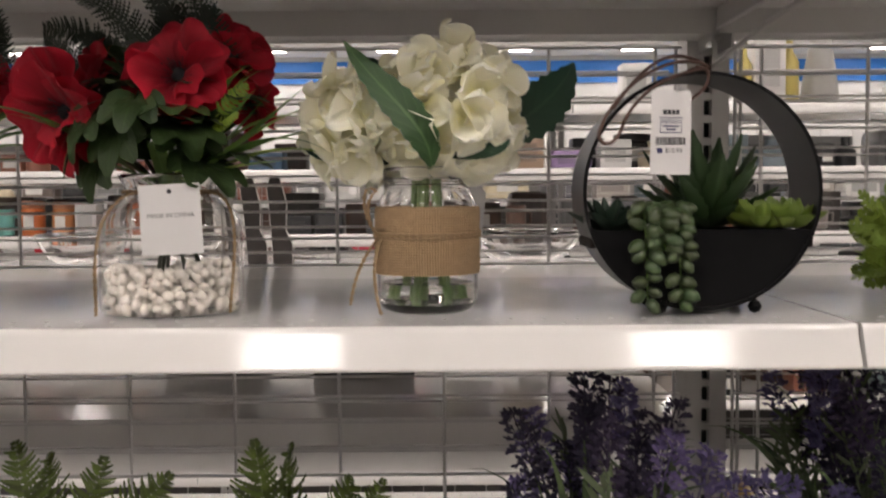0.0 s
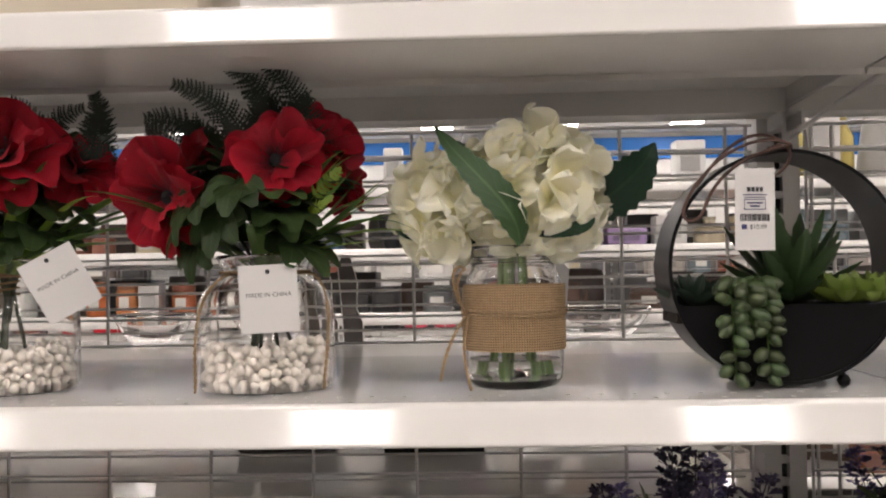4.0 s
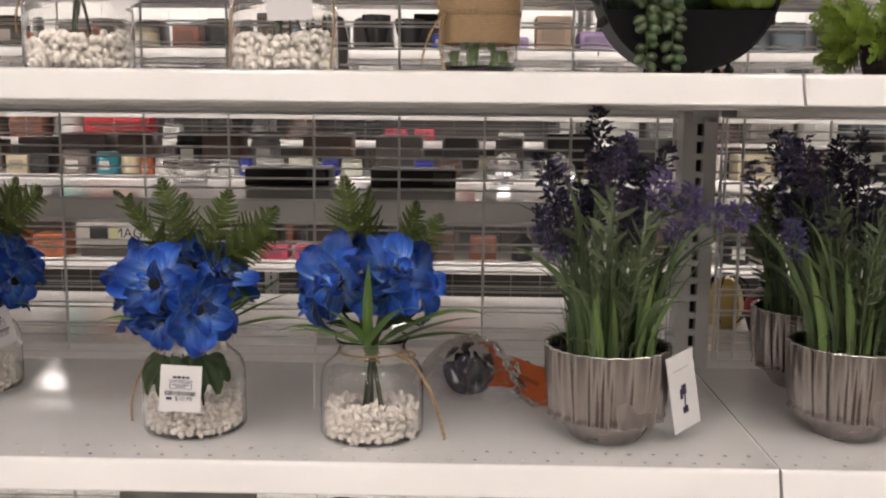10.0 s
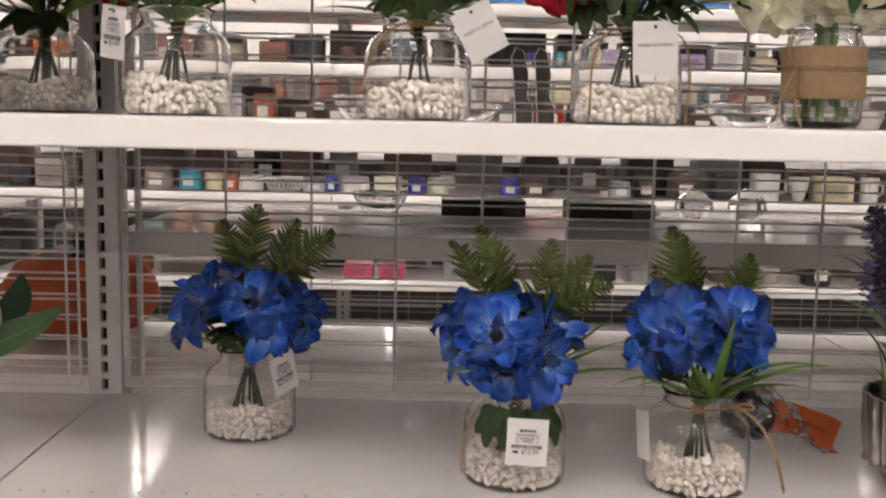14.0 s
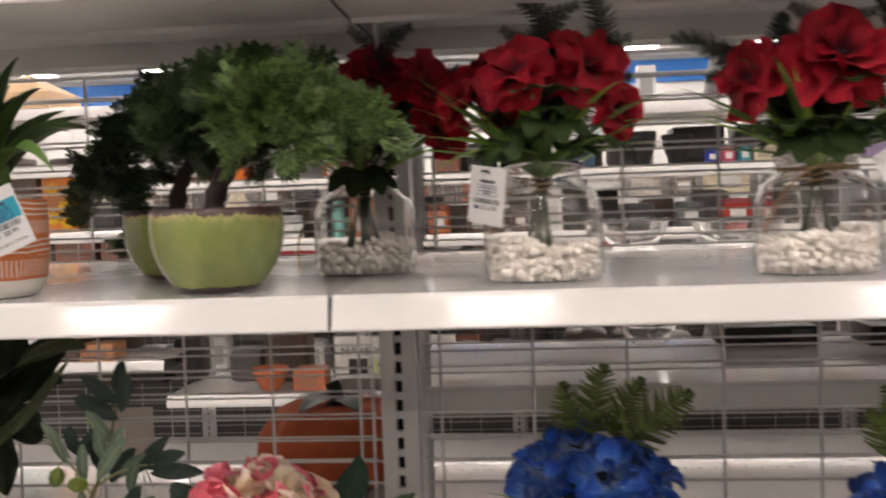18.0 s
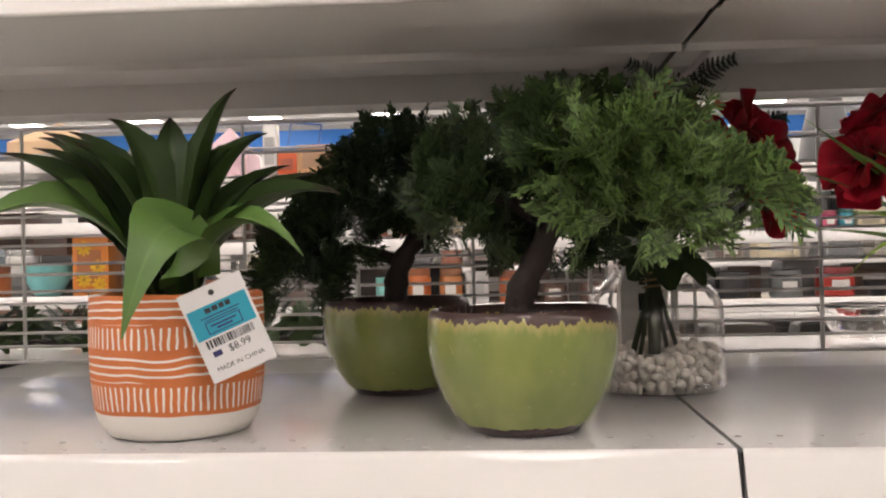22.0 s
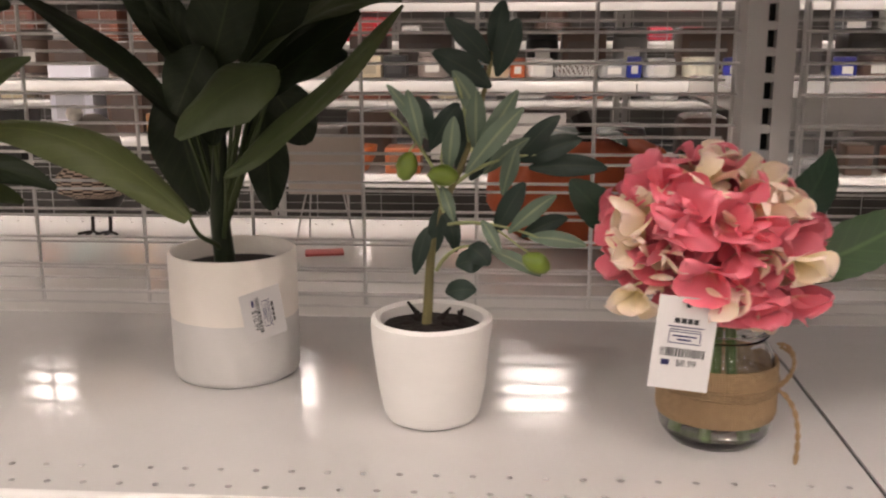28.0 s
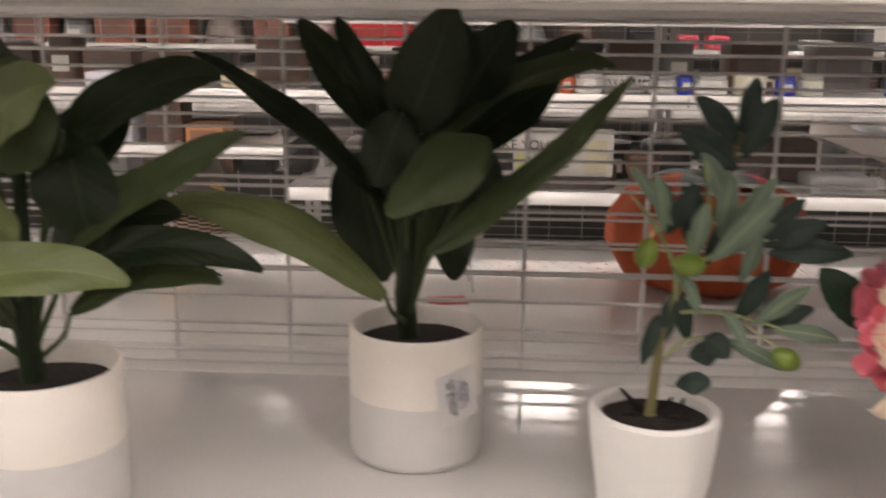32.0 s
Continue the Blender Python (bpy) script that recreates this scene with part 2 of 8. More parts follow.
M_BLUE = petal_mat("blue_petal", [(0.0, (0.62, 0.68, 0.76)), (0.2, (0.36, 0.47, 0.73)), (0.4, (0.05, 0.16, 0.52)), (0.64, (0.011, 0.058, 0.33)), (1.0, (0.005, 0.027, 0.2))], 0.14, 0.9, 0.3, 1.15)
M_CREAM = petal_mat("cream_petal", [(0.0, (0.92, 0.88, 0.5)), (0.35, (0.985, 0.955, 0.74)), (1.0, (0.99, 0.98, 0.88))], 0.32, 0.2, 0.6, 0.02)
M_PINK = petal_mat("pink_petal", [(0.0, (0.8, 0.5, 0.36)), (0.2, (0.8, 0.2, 0.25)), (0.6, (0.84, 0.2, 0.27)), (1.0, (0.88, 0.29, 0.35))], 0.25, 0.4, 0.6, 0.35)
M_PEACH = petal_mat("peach_petal", [(0.0, (0.82, 0.70, 0.34)), (0.35, (0.92, 0.79, 0.55)), (0.75, (0.94, 0.8, 0.66)), (1.0, (0.94, 0.78, 0.69))], 0.25, 0.4, 0.6, 0.15)
M_HEART = plain("black_stamens", (0.008, 0.008, 0.012), rough=0.8, scale=400, bump=0.5)
M_LEAF = leafy("bouquet_leaf", (0.036, 0.062, 0.019), (0.015, 0.031, 0.01), (0.045, 0.08, 0.025), spec=0.3)
M_BLADE = leafy("strap_leaf", (0.12, 0.22, 0.045), (0.05, 0.115, 0.022), (0.12, 0.24, 0.06), ribs=0.0)
M_LIME = leafy("lime_leaf", (0.26, 0.38, 0.06), (0.16, 0.28, 0.04), (0.3, 0.42, 0.1), ribs=0.0)
M_FERN = leafy("green_fern", (0.105, 0.145, 0.022), (0.05, 0.078, 0.012), (0.13, 0.19, 0.04), ribs=0.0, bits=0.45)
M_BFERN = leafy("bright_fern", (0.24, 0.33, 0.045), (0.11, 0.19, 0.025), (0.28, 0.38, 0.07), ribs=0.0)
M_DFERN = leafy("dark_fern", (0.016, 0.03, 0.016), (0.008, 0.016, 0.01), (0.02, 0.04, 0.02), ribs=0.0)
M_HLEAF = leafy("hydrangea_leaf", (0.04, 0.095, 0.028), (0.022, 0.06, 0.02), (0.09, 0.17, 0.06), ribs=8)
M_HDARK = leafy("dark_hydrangea_leaf", (0.02, 0.055, 0.03), (0.012, 0.035, 0.02), (0.035, 0.08, 0.04), ribs=8)
# One fig green in three tones: shaded inner leaves, half lit, and lit front ones.
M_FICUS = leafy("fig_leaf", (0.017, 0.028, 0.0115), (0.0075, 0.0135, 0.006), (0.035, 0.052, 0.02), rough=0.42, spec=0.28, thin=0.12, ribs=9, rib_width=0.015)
M_FICUSM = leafy("half_lit_fig_leaf", (0.06, 0.082, 0.032), (0.028, 0.042, 0.017), (0.065, 0.09, 0.032), rough=0.45, spec=0.3, thin=0.15, ribs=9, rib_width=0.015)
M_FICUSL = leafy("lit_fig_leaf", (0.135, 0.165, 0.058), (0.065, 0.088, 0.032), (0.16, 0.2, 0.07), rough=0.45, thin=0.2, ribs=9, rib_width=0.015)
M_OLIVE = leafy("olive_leaf", (0.16, 0.22, 0.16), (0.10, 0.15, 0.10), (0.3, 0.36, 0.22), rough=0.55, thin=0.2, ribs=0.0, rib_width=0.05)
M_OLIVED = leafy("dark_olive_leaf", (0.02, 0.042, 0.03), (0.012, 0.028, 0.02), (0.04, 0.06, 0.04), rough=0.5, thin=0.15, ribs=0.0)
# Agave green twice: lit tone for leaves reaching forward, shaded tone for the rest.
M_AGAVEL = leafy("lit_agave_leaf", (0.11, 0.205, 0.045), (0.06, 0.13, 0.028), (0.12, 0.22, 0.05), rough=0.4, thin=0.08, ribs=0.0, tint=0.4)
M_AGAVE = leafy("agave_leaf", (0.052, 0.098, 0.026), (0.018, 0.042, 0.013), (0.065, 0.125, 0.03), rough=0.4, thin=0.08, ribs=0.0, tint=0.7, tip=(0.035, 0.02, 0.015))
M_SUCC = leafy("succulent_leaf", (0.042, 0.082, 0.027), (0.02, 0.045, 0.018), (0.05, 0.1, 0.035), rough=0.45, thin=0.1, ribs=0.0)
M_SUCCD = leafy("dark_succulent", (0.02, 0.04, 0.025), (0.012, 0.022, 0.015), (0.03, 0.05, 0.03), rough=0.5, thin=0.05, ribs=0.0)
M_SEDUM = leafy("lime_sedum", (0.17, 0.24, 0.04), (0.1, 0.16, 0.03), (0.2, 0.27, 0.06), rough=0.45, thin=0.15, ribs=0.0)
M_PEARL = plain("trailing_bead", (0.06, 0.088, 0.03), (0.022, 0.04, 0.014), rough=0.38, scale=120, tint=0.5)
# Cypress foliage twice: a shaded tone for inner and rear pads, a lit one in front.
M_CYP = leafy("shaded_cypress_spray", (0.036, 0.067, 0.017), (0.015, 0.032, 0.009), (0.06, 0.13, 0.03), rough=0.5, thin=0.12, ribs=0.0, bits=0.6, tip=(0.06, 0.1, 0.03))
M_CYPL = leafy("lit_cypress_spray", (0.125, 0.2, 0.055), (0.045, 0.095, 0.025), (0.18, 0.27, 0.07), rough=0.5, thin=0.15, ribs=0.0, bits=0.7, tip=(0.26, 0.36, 0.12))
M_BARK = plain("painted_bark", (0.035, 0.022, 0.018), (0.015, 0.01, 0.009), rough=0.75, scale=110, bump=0.9, dist=0.003)
M_SOIL = plain("dark_soil", (0.025, 0.016, 0.012), (0.008, 0.006, 0.005), rough=0.95, scale=220, bump=1.0, dist=0.004)
M_LAVG = leafy("lavender_blade", (0.13, 0.19, 0.082), (0.026, 0.052, 0.024), (0.15, 0.21, 0.1), ribs=0.0, tint=1.3)
M_LAVW = leafy("broad_lavender_blade", (0.2, 0.3, 0.1), (0.085, 0.15, 0.055), (0.25, 0.35, 0.14), ribs=0.0, tint=0.8)
M_LAVS = leafy("lavender_sprig", (0.13, 0.165, 0.085), (0.07, 0.10, 0.05), (0.12, 0.16, 0.07), ribs=0.0)
M_LAVD = plain("dark_lavender", (0.058, 0.044, 0.092), (0.026, 0.02, 0.042), rough=0.8, scale=300, tint=0.5)
M_LAVP = plain("pale_lavender", (0.20, 0.165, 0.35), (0.11, 0.09, 0.22), rough=0.8, scale=300, tint=0.4)
M_ZINC = plain("pleated_zinc", (0.50, 0.455, 0.435), (0.2, 0.18, 0.172), rough=0.25, metal=0.95, scale=70, bump=0.18, spread=0.14, stretch=(1, 1, 0.15))
M_ZRIM = plain("rolled_zinc_rim", (0.72, 0.69, 0.66), (0.6, 0.57, 0.55), rough=0.2, metal=0.95, scale=90, bump=0.05)
M_BLACK = plain("matt_black_metal", (0.006, 0.006, 0.007), (0.010, 0.010, 0.010), rough=0.5, spec=0.06, scale=140, bump=0.1)
M_BAND = plain("satin_black_metal", (0.006, 0.006, 0.007), (0.010, 0.010, 0.010), rough=0.33, spec=0.1, scale=140, bump=0.05)
M_OLIVEFRUIT = plain("green_olive", (0.17, 0.23, 0.03), (0.1, 0.16, 0.02), rough=0.35, scale=90)
M_WHITECER = plain("whitewashed_ceramic", (0.88, 0.865, 0.84), (0.78, 0.76, 0.73), rough=0.55, scale=55, bump=0.5, dist=0.0022, stretch=(1, 1, 1.6))


def burlap():
    m, nt, b = nodes_of("burlap")
    tc = nt.nodes.new("ShaderNodeTexCoord")
    sep = nt.nodes.new("ShaderNodeSeparateXYZ")
    link(nt, tc.outputs["UV"], sep.inputs[0])
    wob = noise_of(nt, 60.0, 2.0)
    a = math_node(nt, "ABSOLUTE", math_node(nt, "SINE", math_node(nt, "MULTIPLY_ADD", sep.outputs[0], 400.0, math_node(nt, "MULTIPLY", wob, 2.0))))
    c = math_node(nt, "ABSOLUTE", math_node(nt, "SINE", math_node(nt, "MULTIPLY_ADD", sep.outputs[1], 82.0, math_node(nt, "MULTIPLY", wob, 2.0))))
    weave = math_node(nt, "POWER", math_node(nt, "MULTIPLY", a, c), 0.6)
    fac = math_node(nt, "MULTIPLY_ADD", noise_of(nt, 230.0, 4.0), 0.5, math_node(nt, "MULTIPLY_ADD", weave, 0.85, -0.15))
    link(nt, ramp(nt, fac, [(0.0, (0.15, 0.085, 0.04)), (0.45, (0.40, 0.26, 0.135)), (1.0, (0.64, 0.45, 0.26))]), b.inputs["Base Color"])
    b.inputs["Roughness"].default_value = 0.95
    bumped(nt, b, weave, 0.9, 0.002)
    return m


def two_tone():
    """Cream glaze over bare grey cement, parted at an uneven level line."""
    m, nt, b = nodes_of("two_tone_cement")
    tc = nt.nodes.new("ShaderNodeTexCoord")
    sep = nt.nodes.new("ShaderNodeSeparateXYZ")
    link(nt, tc.outputs["Object"], sep.inputs[0])
    n = noise_of(nt, 40.0, 5.0)
    edge = math_node(nt, "GREATER_THAN", math_node(nt, "MULTIPLY_ADD", noise_of(nt, 18.0, 2.0), 0.004, sep.outputs[2]), 0.0585)
    grey = mixed(nt, n, (0.72, 0.70, 0.685), (0.60, 0.585, 0.57))
    cream = mixed(nt, n, (0.87, 0.82, 0.765), (0.81, 0.76, 0.70))
    link(nt, mixed(nt, edge, grey, cream), b.inputs["Base Color"])
    b.inputs["Roughness"].default_value = 0.7
    bumped(nt, b, noise_of(nt, 160.0, 5.0), 0.3, 0.001)
    return m


def green_glaze():
    """Avocado glaze that runs down from a bare brown rim and stops short of a brown foot."""
    m, nt, b = nodes_of("green_glaze")
    tc = nt.nodes.new("ShaderNodeTexCoord")
    sep = nt.nodes.new("ShaderNodeSeparateXYZ")
    link(nt, tc.outputs["Object"], sep.inputs[0])
    drip = noise_of(nt, 80.0, 6.0, "Object", (3.0, 3.0, 0.35))
    slow = noise_of(nt, 22.0, 2.0, "Object", (1.0, 1.0, 0.1))
    lev = math_node(nt, "ADD", sep.outputs[2], math_node(nt, "ADD", math_node(nt, "MULTIPLY", drip, 0.016), math_node(nt, "MULTIPLY", slow, 0.012)))
    body = mixed(nt, ramp(nt, noise_of(nt, 26.0, 5.0, "Object", (1.0, 1.0, 0.6)), [(0.25, (0, 0, 0)), (0.78, (1, 1, 1))]), (0.295, 0.325, 0.10), (0.14, 0.19, 0.052))
    fleck = math_node(nt, "GREATER_THAN", noise_of(nt, 210.0, 1.0), 0.74)
    body = mixed(nt, math_node(nt, "MULTIPLY", fleck, 0.25), body, (0.42, 0.36, 0.17))
    b.inputs["Coat Weight"].default_value = 0.4
    pool = ramp(nt, lev, [(0.0, (0, 0, 0)), (0.0825, (0, 0, 0)), (0.0880, (1, 1, 1))])
    body = mixed(nt, math_node(nt, "MULTIPLY", pool, 0.7), body, (0.44, 0.35, 0.13))
    rim = math_node(nt, "GREATER_THAN", lev, 0.0890)
    bare = mixed(nt, noise_of(nt, 200.0, 4.0), (0.075, 0.035, 0.03), (0.03, 0.015, 0.013))
    foot = math_node(nt, "LESS_THAN", math_node(nt, "SUBTRACT", sep.outputs[2], math_node(nt, "MULTIPLY", noise_of(nt, 90.0, 4.0), 0.006)), 0.0035)
    link(nt, mixed(nt, math_node(nt, "MAXIMUM", rim, foot), body, bare), b.inputs["Base Color"])
    link(nt, math_node(nt, "MULTIPLY_ADD", rim, 0.4, 0.13), b.inputs["Roughness"])
    bumped(nt, b, noise_of(nt, 70.0, 4.0), 0.3, 0.0012)
    return m


def scratched_orange():
    """Terracotta slip scratched through to white: level lines and two bands of upright strokes over a white foot."""
    m, nt, b = nodes_of("scratched_orange")
    tc = nt.nodes.new("ShaderNodeTexCoord")
    sep = nt.nodes.new("ShaderNodeSeparateXYZ")
    link(nt, tc.outputs["Object"], sep.inputs[0])
    usep = nt.nodes.new("ShaderNodeSeparateXYZ")
    link(nt, tc.outputs["UV"], usep.inputs[0])
    wob = noise_of(nt, 28.0, 2.0)
    z = math_node(nt, "ADD", sep.outputs[2], math_node(nt, "MULTIPLY_ADD", wob, 0.005, -0.0025))

    def between(lo, hi):
        return math_node(nt, "MULTIPLY", math_node(nt, "GREATER_THAN", z, lo), math_node(nt, "LESS_THAN", z, hi))

    lines = math_node(nt, "GREATER_THAN", math_node(nt, "SINE", math_node(nt, "MULTIPLY_ADD", z, 6.283 / 0.0052, math_node(nt, "MULTIPLY", noise_of(nt, 16.0, 2.0), 7.0))), 0.62)
    lines = math_node(nt, "MULTIPLY", lines, math_node(nt, "ADD", between(0.0405, 0.0595), between(0.0775, 0.0995)))
    strokes = math_node(nt, "GREATER_THAN", math_node(nt, "SINE", math_node(nt, "MULTIPLY_ADD", usep.outputs[0], 6.283 * 76, math_node(nt, "MULTIPLY", noise_of(nt, 70.0, 2.0), 5.0))), 0.55)
    strokes = math_node(nt, "MULTIPLY", strokes, math_node(nt, "ADD", between(0.0215, 0.0375), between(0.062, 0.0755)))
    foot = math_node(nt, "LESS_THAN", z, 0.0185)
    white = math_node(nt, "MAXIMUM", foot, math_node(nt, "MAXIMUM", lines, strokes))
    slip = mixed(nt, noise_of(nt, 90.0, 5.0), (0.66, 0.20, 0.06), (0.54, 0.145, 0.04))
    link(nt, mixed(nt, white, slip, (0.80, 0.77, 0.72)), b.inputs["Base Color"])
    b.inputs["Roughness"].default_value = 0.6
    bumped(nt, b, math_node(nt, "SUBTRACT", math_node(nt, "MULTIPLY", noise_of(nt, 120.0, 4.0), 0.3), white), 0.35, 0.0008)
    return m


M_BURLAP, M_TWOTONE, M_GLAZE, M_ORANGE = burlap(), two_tone(), green_glaze(), scratched_orange()
PAINTS = {}


def paint(c, rough=0.4, metal=0.0):
    """A glaze, print or plastic of one colour for goods on the shelves behind."""
    key = (c, rough, metal)
    if key not in PAINTS:
        PAINTS[key] = plain("glaze", c, rough=rough, metal=metal, scale=50, bump=0.05, tint=0.15)
    return PAINTS[key]


# ---- mesh tools ----
class Shape:
    """Vertices, faces and UVs gathered by sweeps, sheets and lathes."""

    def __init__(self):
        self.v, self.f, self.t = [], [], []

    def sheet(self, rows, closed=False, span=(0.0, 1.0)):
        n, m, base = len(rows[0]), len(rows), len(self.v)
        for row in rows:
            self.v.extend(row)
        wide = n if closed else n - 1
        for i in range(m - 1):
            for j in range(wide):
                k = (j + 1) % n
                self.f.append((base + i * n + j, base + i * n + k, base + (i + 1) * n + k, base + (i + 1) * n + j))
                a, b = j / wide, (j + 1) / wide
                c, d = (span[0] + (span[1] - span[0]) * q / (m - 1) for q in (i, i + 1))
                self.t.append(((a, c), (b, c), (b, d), (a, d)))
        return self

    def lathe(self, profile, seg=40, wobble=None, at=(0, 0, 0)):
        rows = []
        for r, z in profile:
            rows.append([Vector((at[0] + r * (wobble(a, z) if wobble else 1) * math.cos(a), at[1] + r * (wobble(a, z) if wobble else 1) * math.sin(a), at[2] + z))
                         for a in (2 * math.pi * j / seg for j in range(seg))])
        return self.sheet(rows, True)

    def tube(self, pts, rad, sides=6):
        pts = [Vector(p) for p in pts]
        rads = rad if isinstance(rad, (list, tuple)) else [rad] * len(pts)
        rows, up = [], None
        for i, p in enumerate(pts):
            d = (pts[min(i + 1, len(pts) - 1)] - pts[max(i - 1, 0)]).normalized()
            if up is None:
                up = d.orthogonal().normalized()
            up = (up - d * up.dot(d)).normalized()
            w = d.cross(up)
            rows.append([p + (up * math.cos(a) + w * math.sin(a)) * rads[i] for a in (2 * math.pi * j / sides for j in range(sides))])
        self.sheet(rows, True)
        for row, flip in ((len(self.v) - sides, False), (len(self.v) - sides * len(rows), True)):
            idx = [row + j for j in range(sides)]
            self.f.append(tuple(reversed(idx)) if flip else tuple(idx))
            self.t.append(((0.5, 0.5),) * sides)
        return self

    def box(self, lo, hi):
        b = len(self.v)
        self.v.extend(Vector((x, y, z)) for z in (lo[2], hi[2]) for y in (lo[1], hi[1]) for x in (lo[0], hi[0]))
        for q in ((0, 2, 3, 1), (4, 5, 7, 6), (0, 1, 5, 4), (2, 6, 7, 3), (0, 4, 6, 2), (1, 3, 7, 5)):
            self.f.append(tuple(b + i for i in q))
            self.t.append(((0, 0), (1, 0), (1, 1), (0, 1)))
        return self

    def add(self, other, m):
        b = len(self.v)
        self.v.extend(m @ p for p in other.v)
        self.f.extend(tuple(b + i for i in q) for q in other.f)
        self.t.extend(other.t)
        return self

    def mesh(self, name, material, angle=40.0):
        me = bpy.data.meshes.new(name)
        me.from_pydata([tuple(p) for p in self.v], [], self.f)
        uv = me.uv_layers.new(name="UVMap")
        uv.data.foreach_set("uv", [c for q in self.t for p in q for c in p])
        me.polygons.foreach_set("use_smooth", [True] * len(me.polygons))
        me.set_sharp_from_angle(angle=radians(angle))
        me.materials.append(material)
        return me


def part(name, shape, material, parent=None, label="", m=None, angle=40.0):
    """One mesh object, under a thing or a part, at the pose m within it."""
    me = shape if isinstance(shape, bpy.types.Mesh) else shape.mesh(name, material, angle)
    ob = new(name, me)
    if parent:
        ob.parent = parent
    if m is not None:
        ob.matrix_basis = m
    if label:
        ob["label"] = label
    return ob


def thing(name, at, label, category, group="", turn=0.0):
    ob = new(name)
    ob.empty_display_size = 0.05
    ob.matrix_basis = at if isinstance(at, Matrix) else pose(*at, 0, 0, turn)
    return tagged(ob, label, category, group)


def rounded(size, r=0.003, seg=2):
    """A box with rounded edges, its base centre at the origin."""
    bm = bmesh.new()
    bmesh.ops.create_cube(bm, size=1.0)
    bmesh.ops.scale(bm, vec=size, verts=bm.verts)
    bmesh.ops.translate(bm, vec=(0, 0, size[2] / 2), verts=bm.verts)
    if r:
        bmesh.ops.bevel(bm, geom=bm.edges[:], offset=r, segments=seg, affect="EDGES", profile=0.5)
    s = Shape()
    s.v = [v.co.copy() for v in bm.verts]
    bm.verts.index_update()
    s.f = [tuple(v.index for v in f.verts) for f in bm.faces]
    s.t = [tuple((v.co.x / size[0] + 0.5, v.co.z / size[2]) for v in f.verts) for f in bm.faces]
    bm.free()
    return s


def aim(at, way, spin=0.0):
    """A pose at a place with its z along way."""
    q = Vector(way).to_track_quat("Z", "Y")
    return Matrix.Translation(at) @ q.to_matrix().to_4x4() @ Matrix.Rotation(spin, 4, "Z")


def bezier(a, b, c, d, n):
    a, b, c, d = map(Vector, (a, b, c, d))
    return [a * (1 - t) ** 3 + b * 3 * t * (1 - t) ** 2 + c * 3 * t * t * (1 - t) + d * t ** 3 for t in (i / n for i in range(n + 1))]


def blade_along(pts, width, fold=0.25, outline=None, face=None, n=4, teeth=0.0, thick=0.0, curl=0.0, wave=0.0):
    """A leaf blade along a line of points; outline(v) gives its half width, face the way that its upper side looks."""
    s, rows, low = Shape(), [], []
    m = len(pts) - 1
    outline = outline or (lambda v: math.sin(math.pi * min(1.0, 0.12 + v * 0.88)) ** 0.7)
    for i, p in enumerate(pts):
        v = i / m
        d = (pts[min(i + 1, m)] - pts[max(i - 1, 0)]).normalized()
        up = Vector(face) if face else Vector((0, 0, 1))
        side = d.cross(up)
        side = side.normalized() if side.length > 1e-4 else d.orthogonal().normalized()
        nor = side.cross(d).normalized()
        w = width * outline(v)
        if teeth and i % 2:
            w *= 1 - teeth
        row, row2 = [], []
        for j in range(-n, n + 1):
            u = j / n
            q = p + side * (w * u) + nor * (fold * w * abs(u) + curl * w * u * u + wave * w * abs(u) * math.sin(11 * v + 2.5 * u + 40 * width))
            row.append(q)
            row2.append(q - nor * (thick * outline(v) * (1 - u * u) + 0.0002))
        rows.append(row)
        low.append(row2)
    s.sheet(rows)
    if thick:
        s.sheet([list(reversed(r)) for r in low])
    return s


def petal_shape(rng, cup=0.25, ruffle=0.06, spread=0.8, n=6, m=9, neck=0.55, waves=2.6, back=0.0, pleats=0.0):
    """A fan-shaped petal one unit long: base at the origin, outwards along y, its inside up; spread is half its angle."""
    ph, ph2, ph3, rows = rng.uniform(0, 6), rng.uniform(0, 6), rng.uniform(0, 6), []
    for i in range(m + 1):
        v = i / m
        g = neck + (1 - neck) * min(1.0, v / 0.6) ** 1.4
        row = []
        for j in range(-n, n + 1):
            u = math.sin(j / n * math.pi / 2)
            r = v * (0.66 + 0.34 * math.sqrt(max(0.0, 1 - abs(u) ** 3.2)) + ruffle * 0.5 * math.sin(waves * 1.9 * u + ph3))
            x, y = r * math.sin(spread * u) * g, r * math.cos(spread * u)
            z = cup * v ** 1.6 + cup * 0.4 * u * u * v + ruffle * v ** 2.2 * (math.sin(waves * 1.6 * u + ph) + 0.6 * math.sin(waves * 3.1 * u + ph2 + v * 2)) + pleats * v * math.sin(15 * u + ph3) - back * v ** 4
            row.append(Vector((x, y, z)))
        rows.append(row)
    return Shape().sheet(rows)


